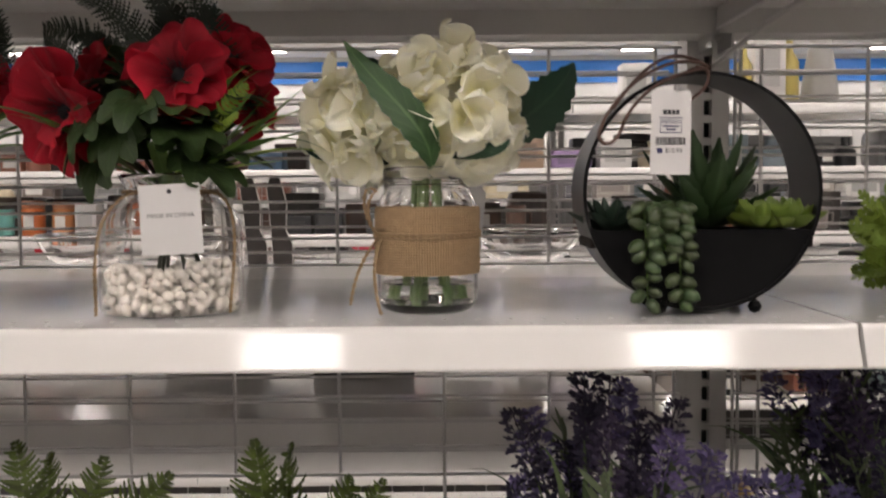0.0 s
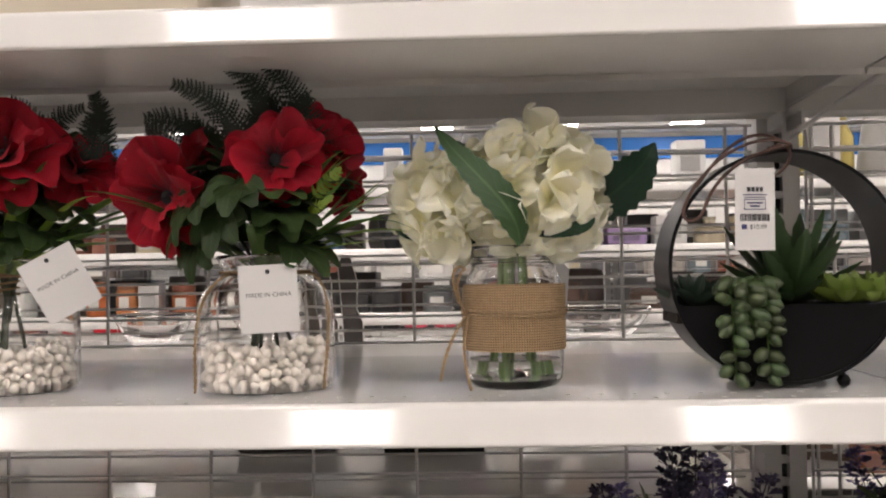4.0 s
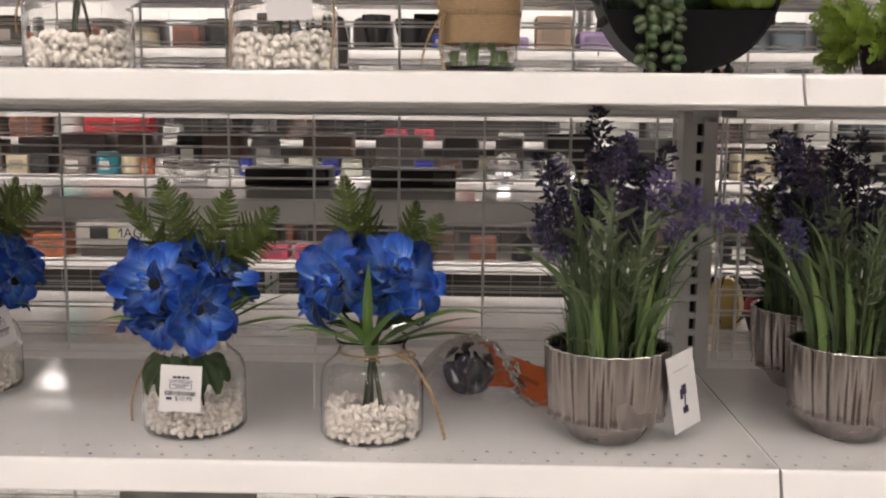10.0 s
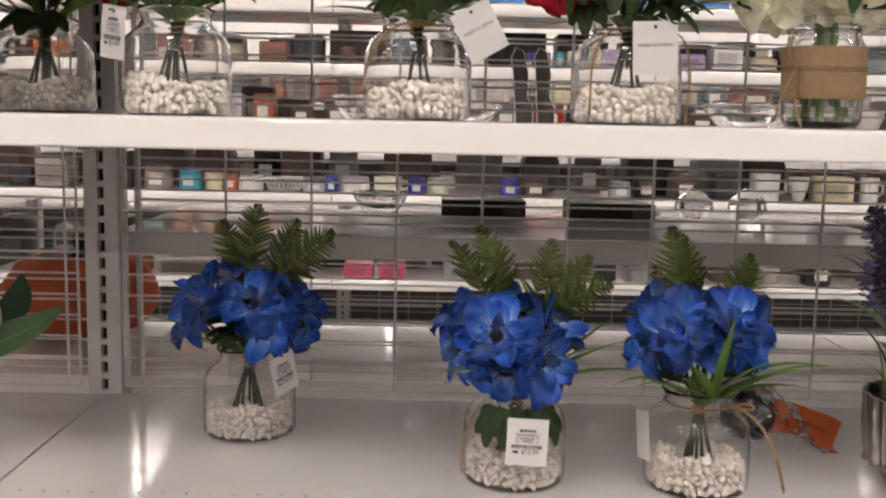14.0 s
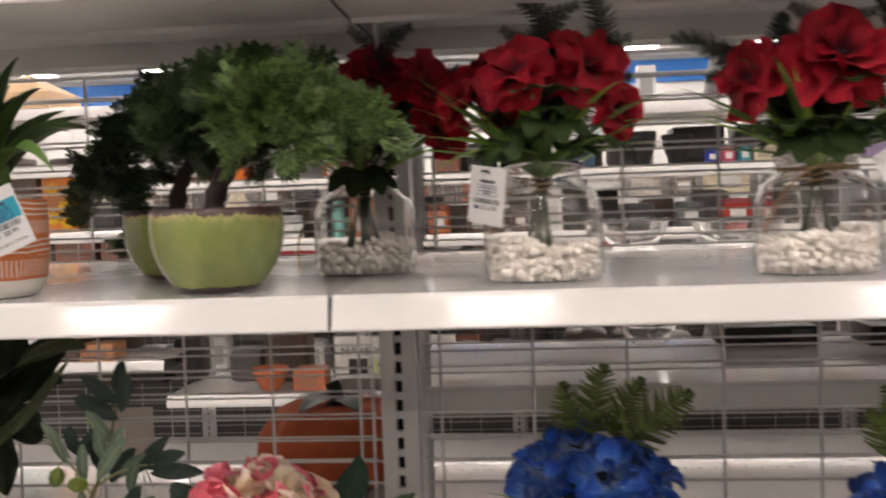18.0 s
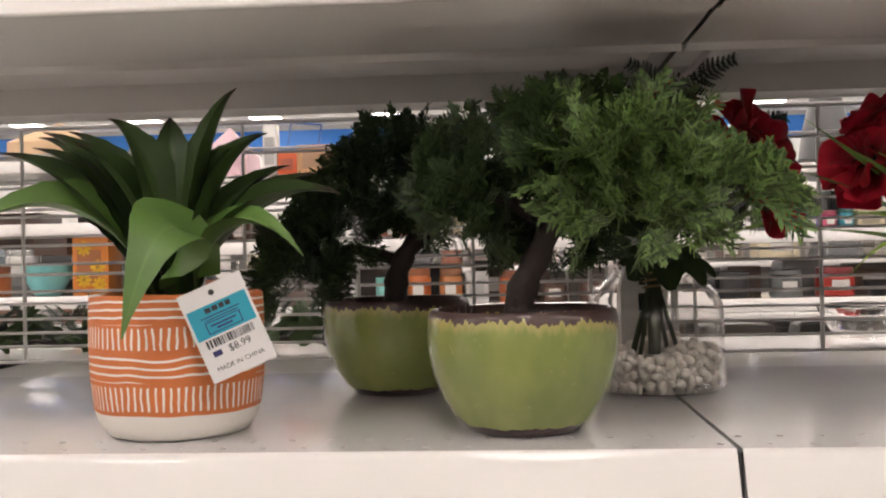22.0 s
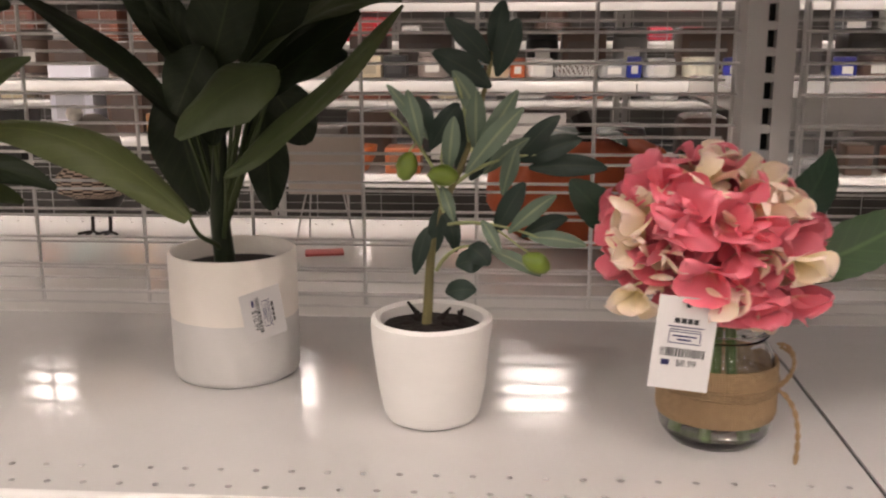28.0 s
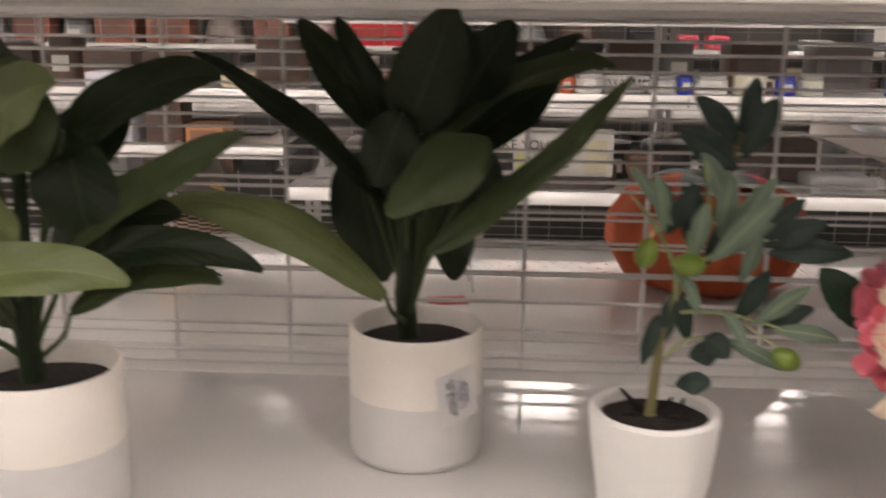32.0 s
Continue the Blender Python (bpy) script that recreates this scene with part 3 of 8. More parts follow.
def round_petal(rng, cup=0.3, ruffle=0.03, wide=0.42, n=6, m=10, back=0.0, point=0.0):
    """A rounded petal one unit long, widest past its middle: base at the origin, outwards along y, its inside up."""
    ph, ph2, rows = rng.uniform(0, 6), rng.uniform(0, 6), []
    twist = rng.uniform(-0.12, 0.12)
    for i in range(m + 1):
        v = math.sin(i / m * math.pi / 2) ** 1.15
        w = 0.06 + (wide - 0.06) * math.sin(min(1.0, v / 0.6) * math.pi / 2) if v < 0.6 else wide * math.sqrt(max(0.0, 1 - ((v - 0.6) / 0.4) ** 2)) ** (1 + point)
        row = []
        for j in range(-n, n + 1):
            u = j / n
            z = cup * v * v + cup * 0.8 * u * u * w + ruffle * v * v * (math.sin(3.4 * u + ph) + 0.5 * math.sin(6.5 * u + ph2)) - back * v ** 5 + twist * u * v
            row.append(Vector((w * u, v * (1 + ruffle * 0.5 * math.sin(4 * u + ph2)), z)))
        rows.append(row)
    return Shape().sheet(rows)


def facing(at, way, spin=0.0):
    """A pose with its z along way and its x level, in the plane of the shelf's front."""
    z = Vector(way).normalized()
    x = Vector((0, 1, 0)).cross(z).normalized()
    y = z.cross(x)
    m = Matrix((x, y, z)).transposed().to_4x4()
    return Matrix.Translation(at) @ m @ Matrix.Rotation(spin, 4, "Z")


def text_part(body, size, material, parent, m, label=""):
    """Flat lettering as a thin mesh, centred at its pose, upright along its y."""
    cu = bpy.data.curves.new("lettering", "FONT")
    cu.body, cu.size, cu.align_x, cu.align_y, cu.extrude = body, size, "CENTER", "CENTER", 0.0001
    tmp = bpy.data.objects.new("lettering", cu)
    me = bpy.data.meshes.new_from_object(tmp)
    bpy.data.objects.remove(tmp)
    me.materials.clear()
    me.materials.append(material)
    ob = part("lettering", me, material, parent, label, m)
    return ob


def bars(parent, m, w, h, n, material, seed=0, name="barcode"):
    """A barcode of upright bars, w wide and h high, on the face of a tag."""
    rng, s, x = random.Random(seed), Shape(), -w / 2
    while x < w / 2:
        b = rng.choice((0.4, 0.7, 1.1)) * w / n
        s.box((x, -h / 2, 0), (min(x + b, w / 2), h / 2, 0.00015))
        x += b + rng.choice((0.4, 0.8)) * w / n
    ob = part(name, s, material, parent, "", m)
    ob["kind"] = "stuff"
    return ob


# ---- the large structure ----
Z_TOP, Z_UP, Z_LOW, Z_BASE = 1.655, 1.353, 0.949, 0.56   # deck heights of the near side
Z_BACK_TOP, Z_BACK_UP, Z_BACK_MID, Z_BACK_LOW = 1.79, 1.345, 1.18, 0.962
Y_LIP, Y_POST = 0.701, 1.14
JOINTS = (-2.111, -0.903, 0.305, 1.513)                   # where bays meet
Y_FAR = 3.12                                              # lips of the gondola across the next aisle
Z_FAR = (0.55, 0.79, 1.085, 1.322, 1.528, 1.735)


def slab(name, lo, hi, material, label, category="structure"):
    ob = part(name, Shape().box(lo, hi), material, None)
    return tagged(ob, label, category, "", "structure")


slab("floor", (-14, -9, -0.1), (14, 21, 0), M_FLOOR, "pale polished vinyl shop floor", "floor")
slab("ceiling", (-14, -9, 4.2), (14, 21, 4.3), M_CEIL, "white suspended shop ceiling", "ceiling")
slab("wall_north", (-14, 20.0, 0), (14, 20.2, 4.2), M_WALL, "white painted shop wall", "wall")
slab("wall_south", (-14, -9.2, 0), (14, -9.0, 4.2), M_WALL, "white painted shop wall", "wall")
slab("wall_east", (14, -9, 0), (14.2, 20, 4.2), M_WALL, "white painted shop wall", "wall")
slab("wall_west", (-14.2, -9, 0), (-14, 20, 4.2), M_WALL, "white painted shop wall", "wall")
slab("trim_blue_band", (-14, 19.94, 3.66), (14, 19.996, 4.1), M_BLUEWALL, "bright blue painted band along the shop wall", "wall band")

# ceiling lights in rows
lamp = thing("ceiling_light", (0, 0, 4.2), "lit white fluorescent troffer set in the ceiling", "ceiling light", "ceiling lights")
part("frame", Shape().box((-0.32, -0.38, -0.03), (0.32, -0.36, 0)).box((-0.32, 0.36, -0.03), (0.32, 0.38, 0)).box((-0.32, -0.36, -0.03), (-0.3, 0.36, 0)).box((0.3, -0.36, -0.03), (0.32, 0.36, 0)), M_ENAMEL, lamp)
part("diffuser", Shape().box((-0.298, -0.358, -0.022), (0.298, 0.358, -0.004)), M_TROFFER, lamp)
LAMP_ROWS = (-6.8, -3.6, -1.0, 2.55, 6.0, 9.2, 12.4, 15.6, 18.8)
for i in range(10):
    for j, y in enumerate(LAMP_ROWS):
        if (i, j) != (0, 0):
            copy_thing(lamp, pose(-12.66 + 2.35 * i, y, 4.2))
lamp.matrix_basis = pose(-12.66, LAMP_ROWS[0], 4.2)


def perforated(s, x0, x1, rows, pitch=0.0254, r=0.0026, z=0.0):
    """Strips of deck with a round hole in every cell, the walls of the holes going down 4 mm."""
    for row, (y, shift) in enumerate(rows):
        n = int((x1 - x0) / pitch)
        w = (x1 - x0) / n
        for k in range(n):
            cx, cy = x0 + (k + 0.5) * w, y
            ox = shift * w
            outer = [(1, 0), (1, 1), (0, 1), (-1, 1), (-1, 0), (-1, -1), (0, -1), (1, -1)]
            b = len(s.v)
            for q, (ax, ay) in enumerate(outer):
                a = q * math.pi / 4
                s.v.append(Vector((cx + ax * w / 2, cy + ay * pitch / 2, z)))
                s.v.append(Vector((cx + ox + r * math.cos(a), cy + r * math.sin(a), z)))
                s.v.append(Vector((cx + ox + r * math.cos(a), cy + r * math.sin(a), z - 0.004)))
            for q in range(8):
                p = (q + 1) % 8
                s.f += [(b + 3 * q, b + 3 * p, b + 3 * p + 1, b + 3 * q + 1), (b + 3 * q + 1, b + 3 * p + 1, b + 3 * p + 2, b + 3 * q + 2)]
                s.t += [((0, 0), (1, 0), (1, 1), (0, 1))] * 2


def shelf_parts(width, depth):
    """A pressed steel shelf in three shapes: sloping rounded lip, deck with two rows of holes, ribbed underside. Origin at the top front of the lip."""
    w = width / 2
    y0 = 0.0145

    def strip(*pairs):
        return [[Vector((-w, y, z)), Vector((w, y, z))] for y, z in pairs]

    line = ((0.006, -0.032), (0.0035, -0.032), (0.0014, -0.0315), (0.0006, -0.0304), (0.0008, -0.0292), (0.0013, -0.028), (0.0099, -0.0052), (0.0104, -0.0038), (0.0114, -0.0018), (0.0128, -0.0005), (y0, 0.0))
    lip = Shape().sheet(strip(*line))
    for x in (-w, w):
        lip.sheet([[Vector((x, y, z)), Vector((x, y0 + 0.002, max(z, -0.03)))] for y, z in line[1:]])
    deck = Shape()
    perforated(deck, -w, w, ((y0 + 0.0127, 0.25), (y0 + 0.0381, -0.25)))
    deck.sheet(strip((y0 + 0.0508, 0), (depth, 0), (depth, -0.033)))
    for x in (-w, w):
        deck.sheet([[Vector((x, y0, 0)), Vector((x, y0, -0.026))], [Vector((x, depth, 0)), Vector((x, depth, -0.026))]])
    under = Shape().sheet(strip((depth, -0.033), (depth - 0.006, -0.0355), (depth - 0.009, -0.033), (depth - 0.035, -0.032), (depth - 0.037, -0.005), (0.17, -0.005), (0.168, -0.03), (0.1665, -0.0345), (0.164, -0.0352), (0.1625, -0.033), (0.161, -0.03), (0.05, -0.03), (0.049, -0.032), (0.006, -0.032)))
    return lip, deck, under


def gondola_post(z1=1.95):
    """A slotted upright: two flanges, a web between the slots; the shade behind is a separate black box."""
    s = Shape()
    for side in (-1, 1):
        s.box((min(side * 0.0046, side * 0.024), -0.012, 0.02), (max(side * 0.0046, side * 0.024), -0.0, z1))
        s.box((min(side * 0.021, side * 0.024), 0.0, 0.02), (max(side * 0.021, side * 0.024), 0.032, z1))
    z = 0.03
    while z < z1 - 0.03:
        s.box((-0.0046, -0.0105, z), (0.0046, -0.002, z + 0.0085))
        z += 0.0254
    return s


WIDTH = 1.2045
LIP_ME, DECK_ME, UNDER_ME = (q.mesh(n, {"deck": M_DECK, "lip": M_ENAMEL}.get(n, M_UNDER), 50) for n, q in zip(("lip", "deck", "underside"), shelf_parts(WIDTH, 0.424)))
# Rear decks keep the lighter enamel, so they look more strongly lit.
LIT_DECK_ME = shelf_parts(WIDTH, 0.424)[1].mesh("deck", M_ENAMEL, 50)
gondola = thing("shelving_gondola", (0, 0, 0), "white enamelled steel shop gondola with wire grid back", "shelving")
for i, x in enumerate(JOINTS):
    up = part("post", gondola_post(), M_POST, gondola, "grey slotted steel upright", pose(x, Y_POST, 0))
    # Black box inside the upright in place of the shade seen through its slots.
    part("hollow", Shape().box((-0.02, 0.002, 0.03), (0.02, 0.03, 1.94)), M_DARK, up, "near-black fill for the shade inside the slots")
for a, b in zip(JOINTS, JOINTS[1:]):
    part("kick_plate", Shape().box((a + 0.005, Y_LIP + 0.03, 0.0), (b - 0.005, Y_LIP + 0.045, 0.14)), M_ENAMEL, gondola)


def shelf(x, z, y=Y_LIP, turned=False):
    ob = thing("shelf", pose(x, y, z, 0, 0, 180 if turned else 0), "glossy white enamelled steel shelf with punched holes", "shelf", "shelves of the gondola")
    part("lip", LIP_ME, None, ob, "rounded front lip")
    part("deck", LIT_DECK_ME if turned else DECK_ME, None, ob)
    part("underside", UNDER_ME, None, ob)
    return ob


for k in range(3):
    mid = (JOINTS[k] + JOINTS[k + 1]) / 2
    for z in (Z_TOP, Z_UP, Z_LOW, Z_BASE, 0.16):
        shelf(mid, z)
    for z in (Z_BACK_TOP, Z_BACK_UP, Z_BACK_LOW, 0.56, 0.16) + ((Z_BACK_MID,) if k == 1 else ()):
        shelf(mid, z, 2 * Y_POST + 0.02 - Y_LIP, True)

# brackets under the near shelves, seen where bays meet
for x in JOINTS[1:3]:
    for z in (Z_TOP, Z_UP, Z_LOW):
        for side in (-0.011, 0.011):
            arm = Shape().box((-0.0015, 0.0, -0.05), (0.0015, 0.055, -0.034))
            if z != Z_TOP:
                arm.box((-0.0015, -0.09, -0.044), (0.0015, 0.0, -0.034))
            part("bracket", arm, M_POST, gondola, "", pose(x + side, Y_POST - 0.07, z))
    part("brace", Shape().tube([(x + 0.004, Y_POST - 0.02, 1.592), (x + 0.012, 0.97, 1.612), (x + 0.03, 0.83, 1.632), (x + 0.04, 0.76, 1.64)], 0.0026, 8), M_POST, gondola, "thin grey steel strut")


def grid_panel(x0, x1, zs, y, parent, xs, rad=0.0017):
    for x in xs:
        part("wire", Shape().tube([(x, y, zs[0]), (x, y, zs[-1])], rad * 1.25, 6), M_WIRE, parent)
    for z in zs:
        part("wire", Shape().tube([(x0, y - rad * 2, z), (x1, y - rad * 2, z)], rad, 6), M_WIRE, parent)


ZS_UP = [Z_UP + 0.016 + 0.0305 * k for k in range(9)]
ZS_LOW = [Z_LOW + 0.012] + [Z_LOW + 0.024 + 0.0305 * k for k in range(12)]
ZS_BASE = [Z_BASE + 0.02 + 0.0305 * k for k in range(12)]
SPANS = ((-2.08, -0.934, [-2.073] + [-0.955 - 0.1187 * k for k in range(9)] + [-0.938]),
         (-0.872, 0.274, [-0.868] + [-0.847 + 0.1213 * k for k in range(10)] + [0.268]),
         (0.336, 1.482, [0.342] + [0.366 + 0.1213 * k for k in range(10)]))
for x0, x1, xs in SPANS:
    for zs in (ZS_UP, ZS_LOW, ZS_BASE):
        pan = part("grid_panel", Shape().tube([(x0, Y_POST - 0.012, zs[0]), (x0, Y_POST - 0.012, zs[-1])], 0.002, 6), M_WIRE, gondola, "grey welded wire grid")
        grid_panel(x0, x1, zs, Y_POST - 0.012, pan, xs)
        rear = part("grid_panel", Shape().tube([(x0, Y_POST + 0.05, zs[0]), (x0, Y_POST + 0.05, zs[-1])], 0.002, 6), M_WIRE, gondola, "grey welded wire grid")
        grid_panel(x0, x1, [z + 0.011 for z in zs], Y_POST + 0.05, rear, xs[:1])
# dark gap between neighbouring decks
for x in JOINTS[1:3]:
    for z in (Z_TOP, Z_UP, Z_LOW):
        if x < 0:
            part("seam_strip", Shape().box((x - 0.0012, Y_LIP + 0.01, z - 0.028), (x + 0.0012, Y_POST - 0.03, z - 0.0018)), M_SEAM, gondola, "dark gap where two shelves meet")
        else:
            part("seam_strip", Shape().box((x - 0.0016, Y_LIP + 0.016, z - 0.028), (x + 0.0016, Y_POST - 0.03, z - 0.0012)), M_POST, gondola, "grey joint where two shelves meet")

# the gondola across the next aisle
far = thing("shelving_gondola", (0, Y_FAR, 0), "white shop gondola with close-set shelves across the aisle", "shelving")
FW = 1.2045
FAR_LIP, FAR_DECK = (Shape().sheet([[Vector((-FW / 2, y, z)), Vector((FW / 2, y, z))] for y, z in line]).mesh(n, M_ENAMEL, 50) for n, line in (
    ("lip", ((0.05, -0.04), (0.01, -0.04), (0.001, -0.039), (0.0, -0.036), (0.006, -0.006), (0.012, 0.0))), ("deck", ((0.012, 0.0), (0.42, 0.0), (0.42, -0.04), (0.4, -0.04), (0.05, -0.04)))))


def far_shelf(x, y, z, group):
    ob = thing("shelf", (x, y, z), "white enamelled steel shelf stocked with goods", "shelf", group)
    part("lip", FAR_LIP, None, ob)
    part("deck", FAR_DECK, None, ob)


for k in range(-5, 5):
    x = -0.79 + 1.208 * k
    part("post", gondola_post(1.82), M_POST, far, "", pose(x, 0.44, 0))
    for z in (Z_FAR if k != -2 else (0.55, 0.914, 1.085, 1.37, 1.6, 1.8)):
        far_shelf(x + 0.604, Y_FAR, z, "far shelves")
    pan = part("grid_panel", Shape().tube([(x + 0.03, 0.43, 0.2), (x + 0.03, 0.43, 1.8)], 0.002, 6), M_WIRE, far)
    s = Shape()
    for q in range(1, 10):
        s.tube([(x + 0.03 + q * 0.1148, 0.43, 0.2), (x + 0.03 + q * 0.1148, 0.43, 1.8)], 0.0018, 4)
    for q in range(36):
        s.tube([(x + 0.03, 0.427, 0.5 + q * 0.0305), (x + 1.178, 0.427, 0.5 + q * 0.0305)], 0.0014, 4)
    ob = part("wire", s, M_WIRE, pan)
    ob["kind"] = "stuff"
part("back_panel", Shape().box((-6.8, 0.455, 0.1), (5.2, 0.47, 0.77)), paint((0.09, 0.085, 0.08), 0.7), far, "dark back panel low down")
# a third row of shelving beyond, seen through the wires
beyond = thing("shelving_gondola", (0, 5.2, 0), "white shop gondola further back in the shop", "shelving")
for k in range(-5, 5):
    x = -0.6 + 1.208 * k
    part("post", gondola_post(1.6), M_POST, beyond, "", pose(x, 0.44, 0))
    for z in (0.5, 0.85, 1.15, 1.42):
        far_shelf(x + 0.604, 5.2, z, "shelves further back")
part("back_panel", Shape().box((-6.6, 0.45, 0.1), (5.4, 0.47, 1.58)), paint((0.3, 0.29, 0.28), 0.6), beyond, "grey back panel")
# Added screen behind the camera, never in view; low enough to let lamp reflections pass.
slab("wall_aisle", (-6.0, -1.75, 0), (5.0, -1.6, 1.5), plain("unseen_screen_grey", (0.36, 0.34, 0.32), (0.26, 0.25, 0.24), rough=0.6, scale=2.5, bump=0.0), "unseen grey screen added behind the camera to block low light", "wall")


# ---- kinds of small parts ----
def glass_jar(profile, wall=0.0018, base=0.0026):
    """A thick clear jar: outer wall, rim and inner wall in one skin."""
    s = Shape()
    inner = [(max(r - wall, 0.0005), max(z, base)) for r, z in profile if z > base * 0.9]
    line = [(0.0005, 0.0012), (profile[0][0] * 0.6, 0.0008)] + list(profile) + [(profile[-1][0] - wall * 0.5, profile[-1][1] + 0.0012)] + list(reversed(inner)) + [(inner[0][0] * 0.6, base), (0.0005, base)]
    s.lathe(line, 48)
    return s


def heap(rng, radius, height, n, r, chips=False):
    """Pebbles heaped in a jar, as one mass."""
    ico = bmesh.new()
    bmesh.ops.create_icosphere(ico, subdivisions=1 if chips else 2, radius=1.0)
    ico.verts.index_update()
    s, placed = Shape(), []
    faces = [tuple(v.index for v in f.verts) for f in ico.faces]
    co = [v.co.copy() for v in ico.verts]
    ico.free()
    for k in range(n * 9):
        if len(placed) >= n:
            break
        a, q = rng.uniform(0, 6.283), math.sqrt(rng.uniform(0.25, 1)) * (radius - r)
        p = Vector((q * math.cos(a), q * math.sin(a), rng.uniform(r, height + 0.004 * math.sin(3 * a) + 0.004 * math.cos(a))))
        if any((p - o).length < r * 1.35 for o in placed):
            continue
        placed.append(p)
    for p in placed:
        sc = Vector((rng.uniform(0.8, 1.25), rng.uniform(0.75, 1.1), rng.uniform(0.65, 0.95))) * r
        m = Matrix.Translation(p) @ Euler((rng.uniform(0, 3), rng.uniform(0, 3), rng.uniform(0, 6))).to_matrix().to_4x4() @ Matrix.Diagonal((*sc, 1))
        b = len(s.v)
        s.v.extend(m @ (c * (rng.uniform(0.72, 1.15) if chips else 1.0)) for c in co)
        s.f.extend(tuple(b + i for i in f) for f in faces)
        s.t.extend([((0, 0), (1, 0), (0, 1))] * len(faces))
    return s


def tag(parent, m, w, h, style, seed=0, hole=True):
    """A price or care card: style picks what is printed on it. The pose m: centre, x to the right, y up, z out of its face."""
    s = Shape()
    s.box((-w / 2, -h / 2, -0.0004), (w / 2, h / 2, 0.0))
    card = part("tag", s, M_PAPER, parent, "white card price tag" if style != "made" else "white card tag printed with the country of make", m)
    if hole:
        part("eyelet", Shape().lathe([(0.0019, 0.0001), (0.0012, 0.0004), (0.0001, 0.0003)], 12), M_INK, card, "", pose(0.0, h / 2 - 0.0055, 0))
    up = 0.00005
    if style == "made":
        text_part("MADE IN CHINA", w * 0.105, M_INK, card, pose(0, 0.003, up))
        return card
    if style == "teal":
        part("sticker", Shape().box((-w * 0.46, -0.002, 0.0), (w * 0.46, h * 0.30, 0.00015)), M_TEAL, card, "teal clearance sticker")
    if style != "made":
        part("brand_mark", Shape().box((-w * 0.2, 0, 0), (-w * 0.11, h * 0.055, 0.0001)).box((-w * 0.09, 0, 0), (0.0, h * 0.055, 0.0001)).box((w * 0.02, 0, 0), (w * 0.1, h * 0.055, 0.0001)).box((w * 0.12, 0, 0), (w * 0.2, h * 0.055, 0.0001)), M_INK, card, "", pose(0, h * 0.215, 0.0002))
        part("code_line", Shape().box((-w * 0.3, 0, 0), (w * 0.3, h * 0.012, 0.0001)).box((-w * 0.26, -h * 0.03, 0), (w * 0.26, -h * 0.02, 0.0001)), M_NAVY, card, "", pose(0, h * 0.17, 0.0002))
        fr = Shape()
        for lo, hi in (((-0.27, -0.065), (0.27, -0.055)), ((-0.27, 0.055), (0.27, 0.065)), ((-0.27, -0.055), (-0.255, 0.055)), ((0.255, -0.055), (0.27, 0.055)), ((-0.2, 0.008), (0.2, 0.026)), ((-0.12, -0.032), (0.12, -0.012))):
            fr.box((lo[0] * w, lo[1] * h, 0), (hi[0] * w, hi[1] * h, 0.0001))
        part("price_box", fr, M_NAVY, card, "", pose(0, h * 0.06, 0.0002))
        bars(card, pose(0, -h * 0.1, 0.0001), w * 0.74, h * 0.09, 26, M_INK, seed)
        part("arrow_mark", Shape().box((-w * 0.075, -h * 0.03, 0), (w * 0.06, h * 0.03, 0.0001)), M_NAVY, card, "", pose(-w * 0.26, -h * 0.215, 0.0001))
        text_part({"p899": "$8.99", "teal": "$8.99", "p1099": "$10.99", "p1699": "$16.99"}[style], w * 0.155, M_INK, card, pose(w * 0.08, -h * 0.215, up))
    if style == "teal":
        text_part("MADE IN CHINA", w * 0.1, M_INK, card, pose(0, -h * 0.38, up))
    return card


def twisted(pts, rad):
    """Two strands laid round each other along a line of points."""
    pts = [Vector(p) for p in pts]
    fine = [a.lerp(b, k / n) for a, b, n in ((a, b, max(1, int((b - a).length / (rad * 0.9)))) for a, b in zip(pts, pts[1:])) for k in range(n)] + [pts[-1]]
    s, lines, up, run = Shape(), ([], []), None, 0.0
    for i, p in enumerate(fine):
        d = (fine[min(i + 1, len(fine) - 1)] - fine[max(i - 1, 0)]).normalized()
        up = d.orthogonal().normalized() if up is None else (up - d * up.dot(d)).normalized()
        w = d.cross(up)
        run += (p - fine[i - 1]).length if i else 0.0
        a = run / (rad * 1.35)
        off = (up * math.cos(a) + w * math.sin(a)) * (rad * 0.55)
        lines[0].append(p + off)
        lines[1].append(p - off)
    for line in lines:
        s.tube(line, rad * 0.62, 5)
    return s


def bow(parent, pts, rad=0.0013, name="twine"):
    return part(name, twisted(pts, rad), M_TWINE, parent, "jute twine")


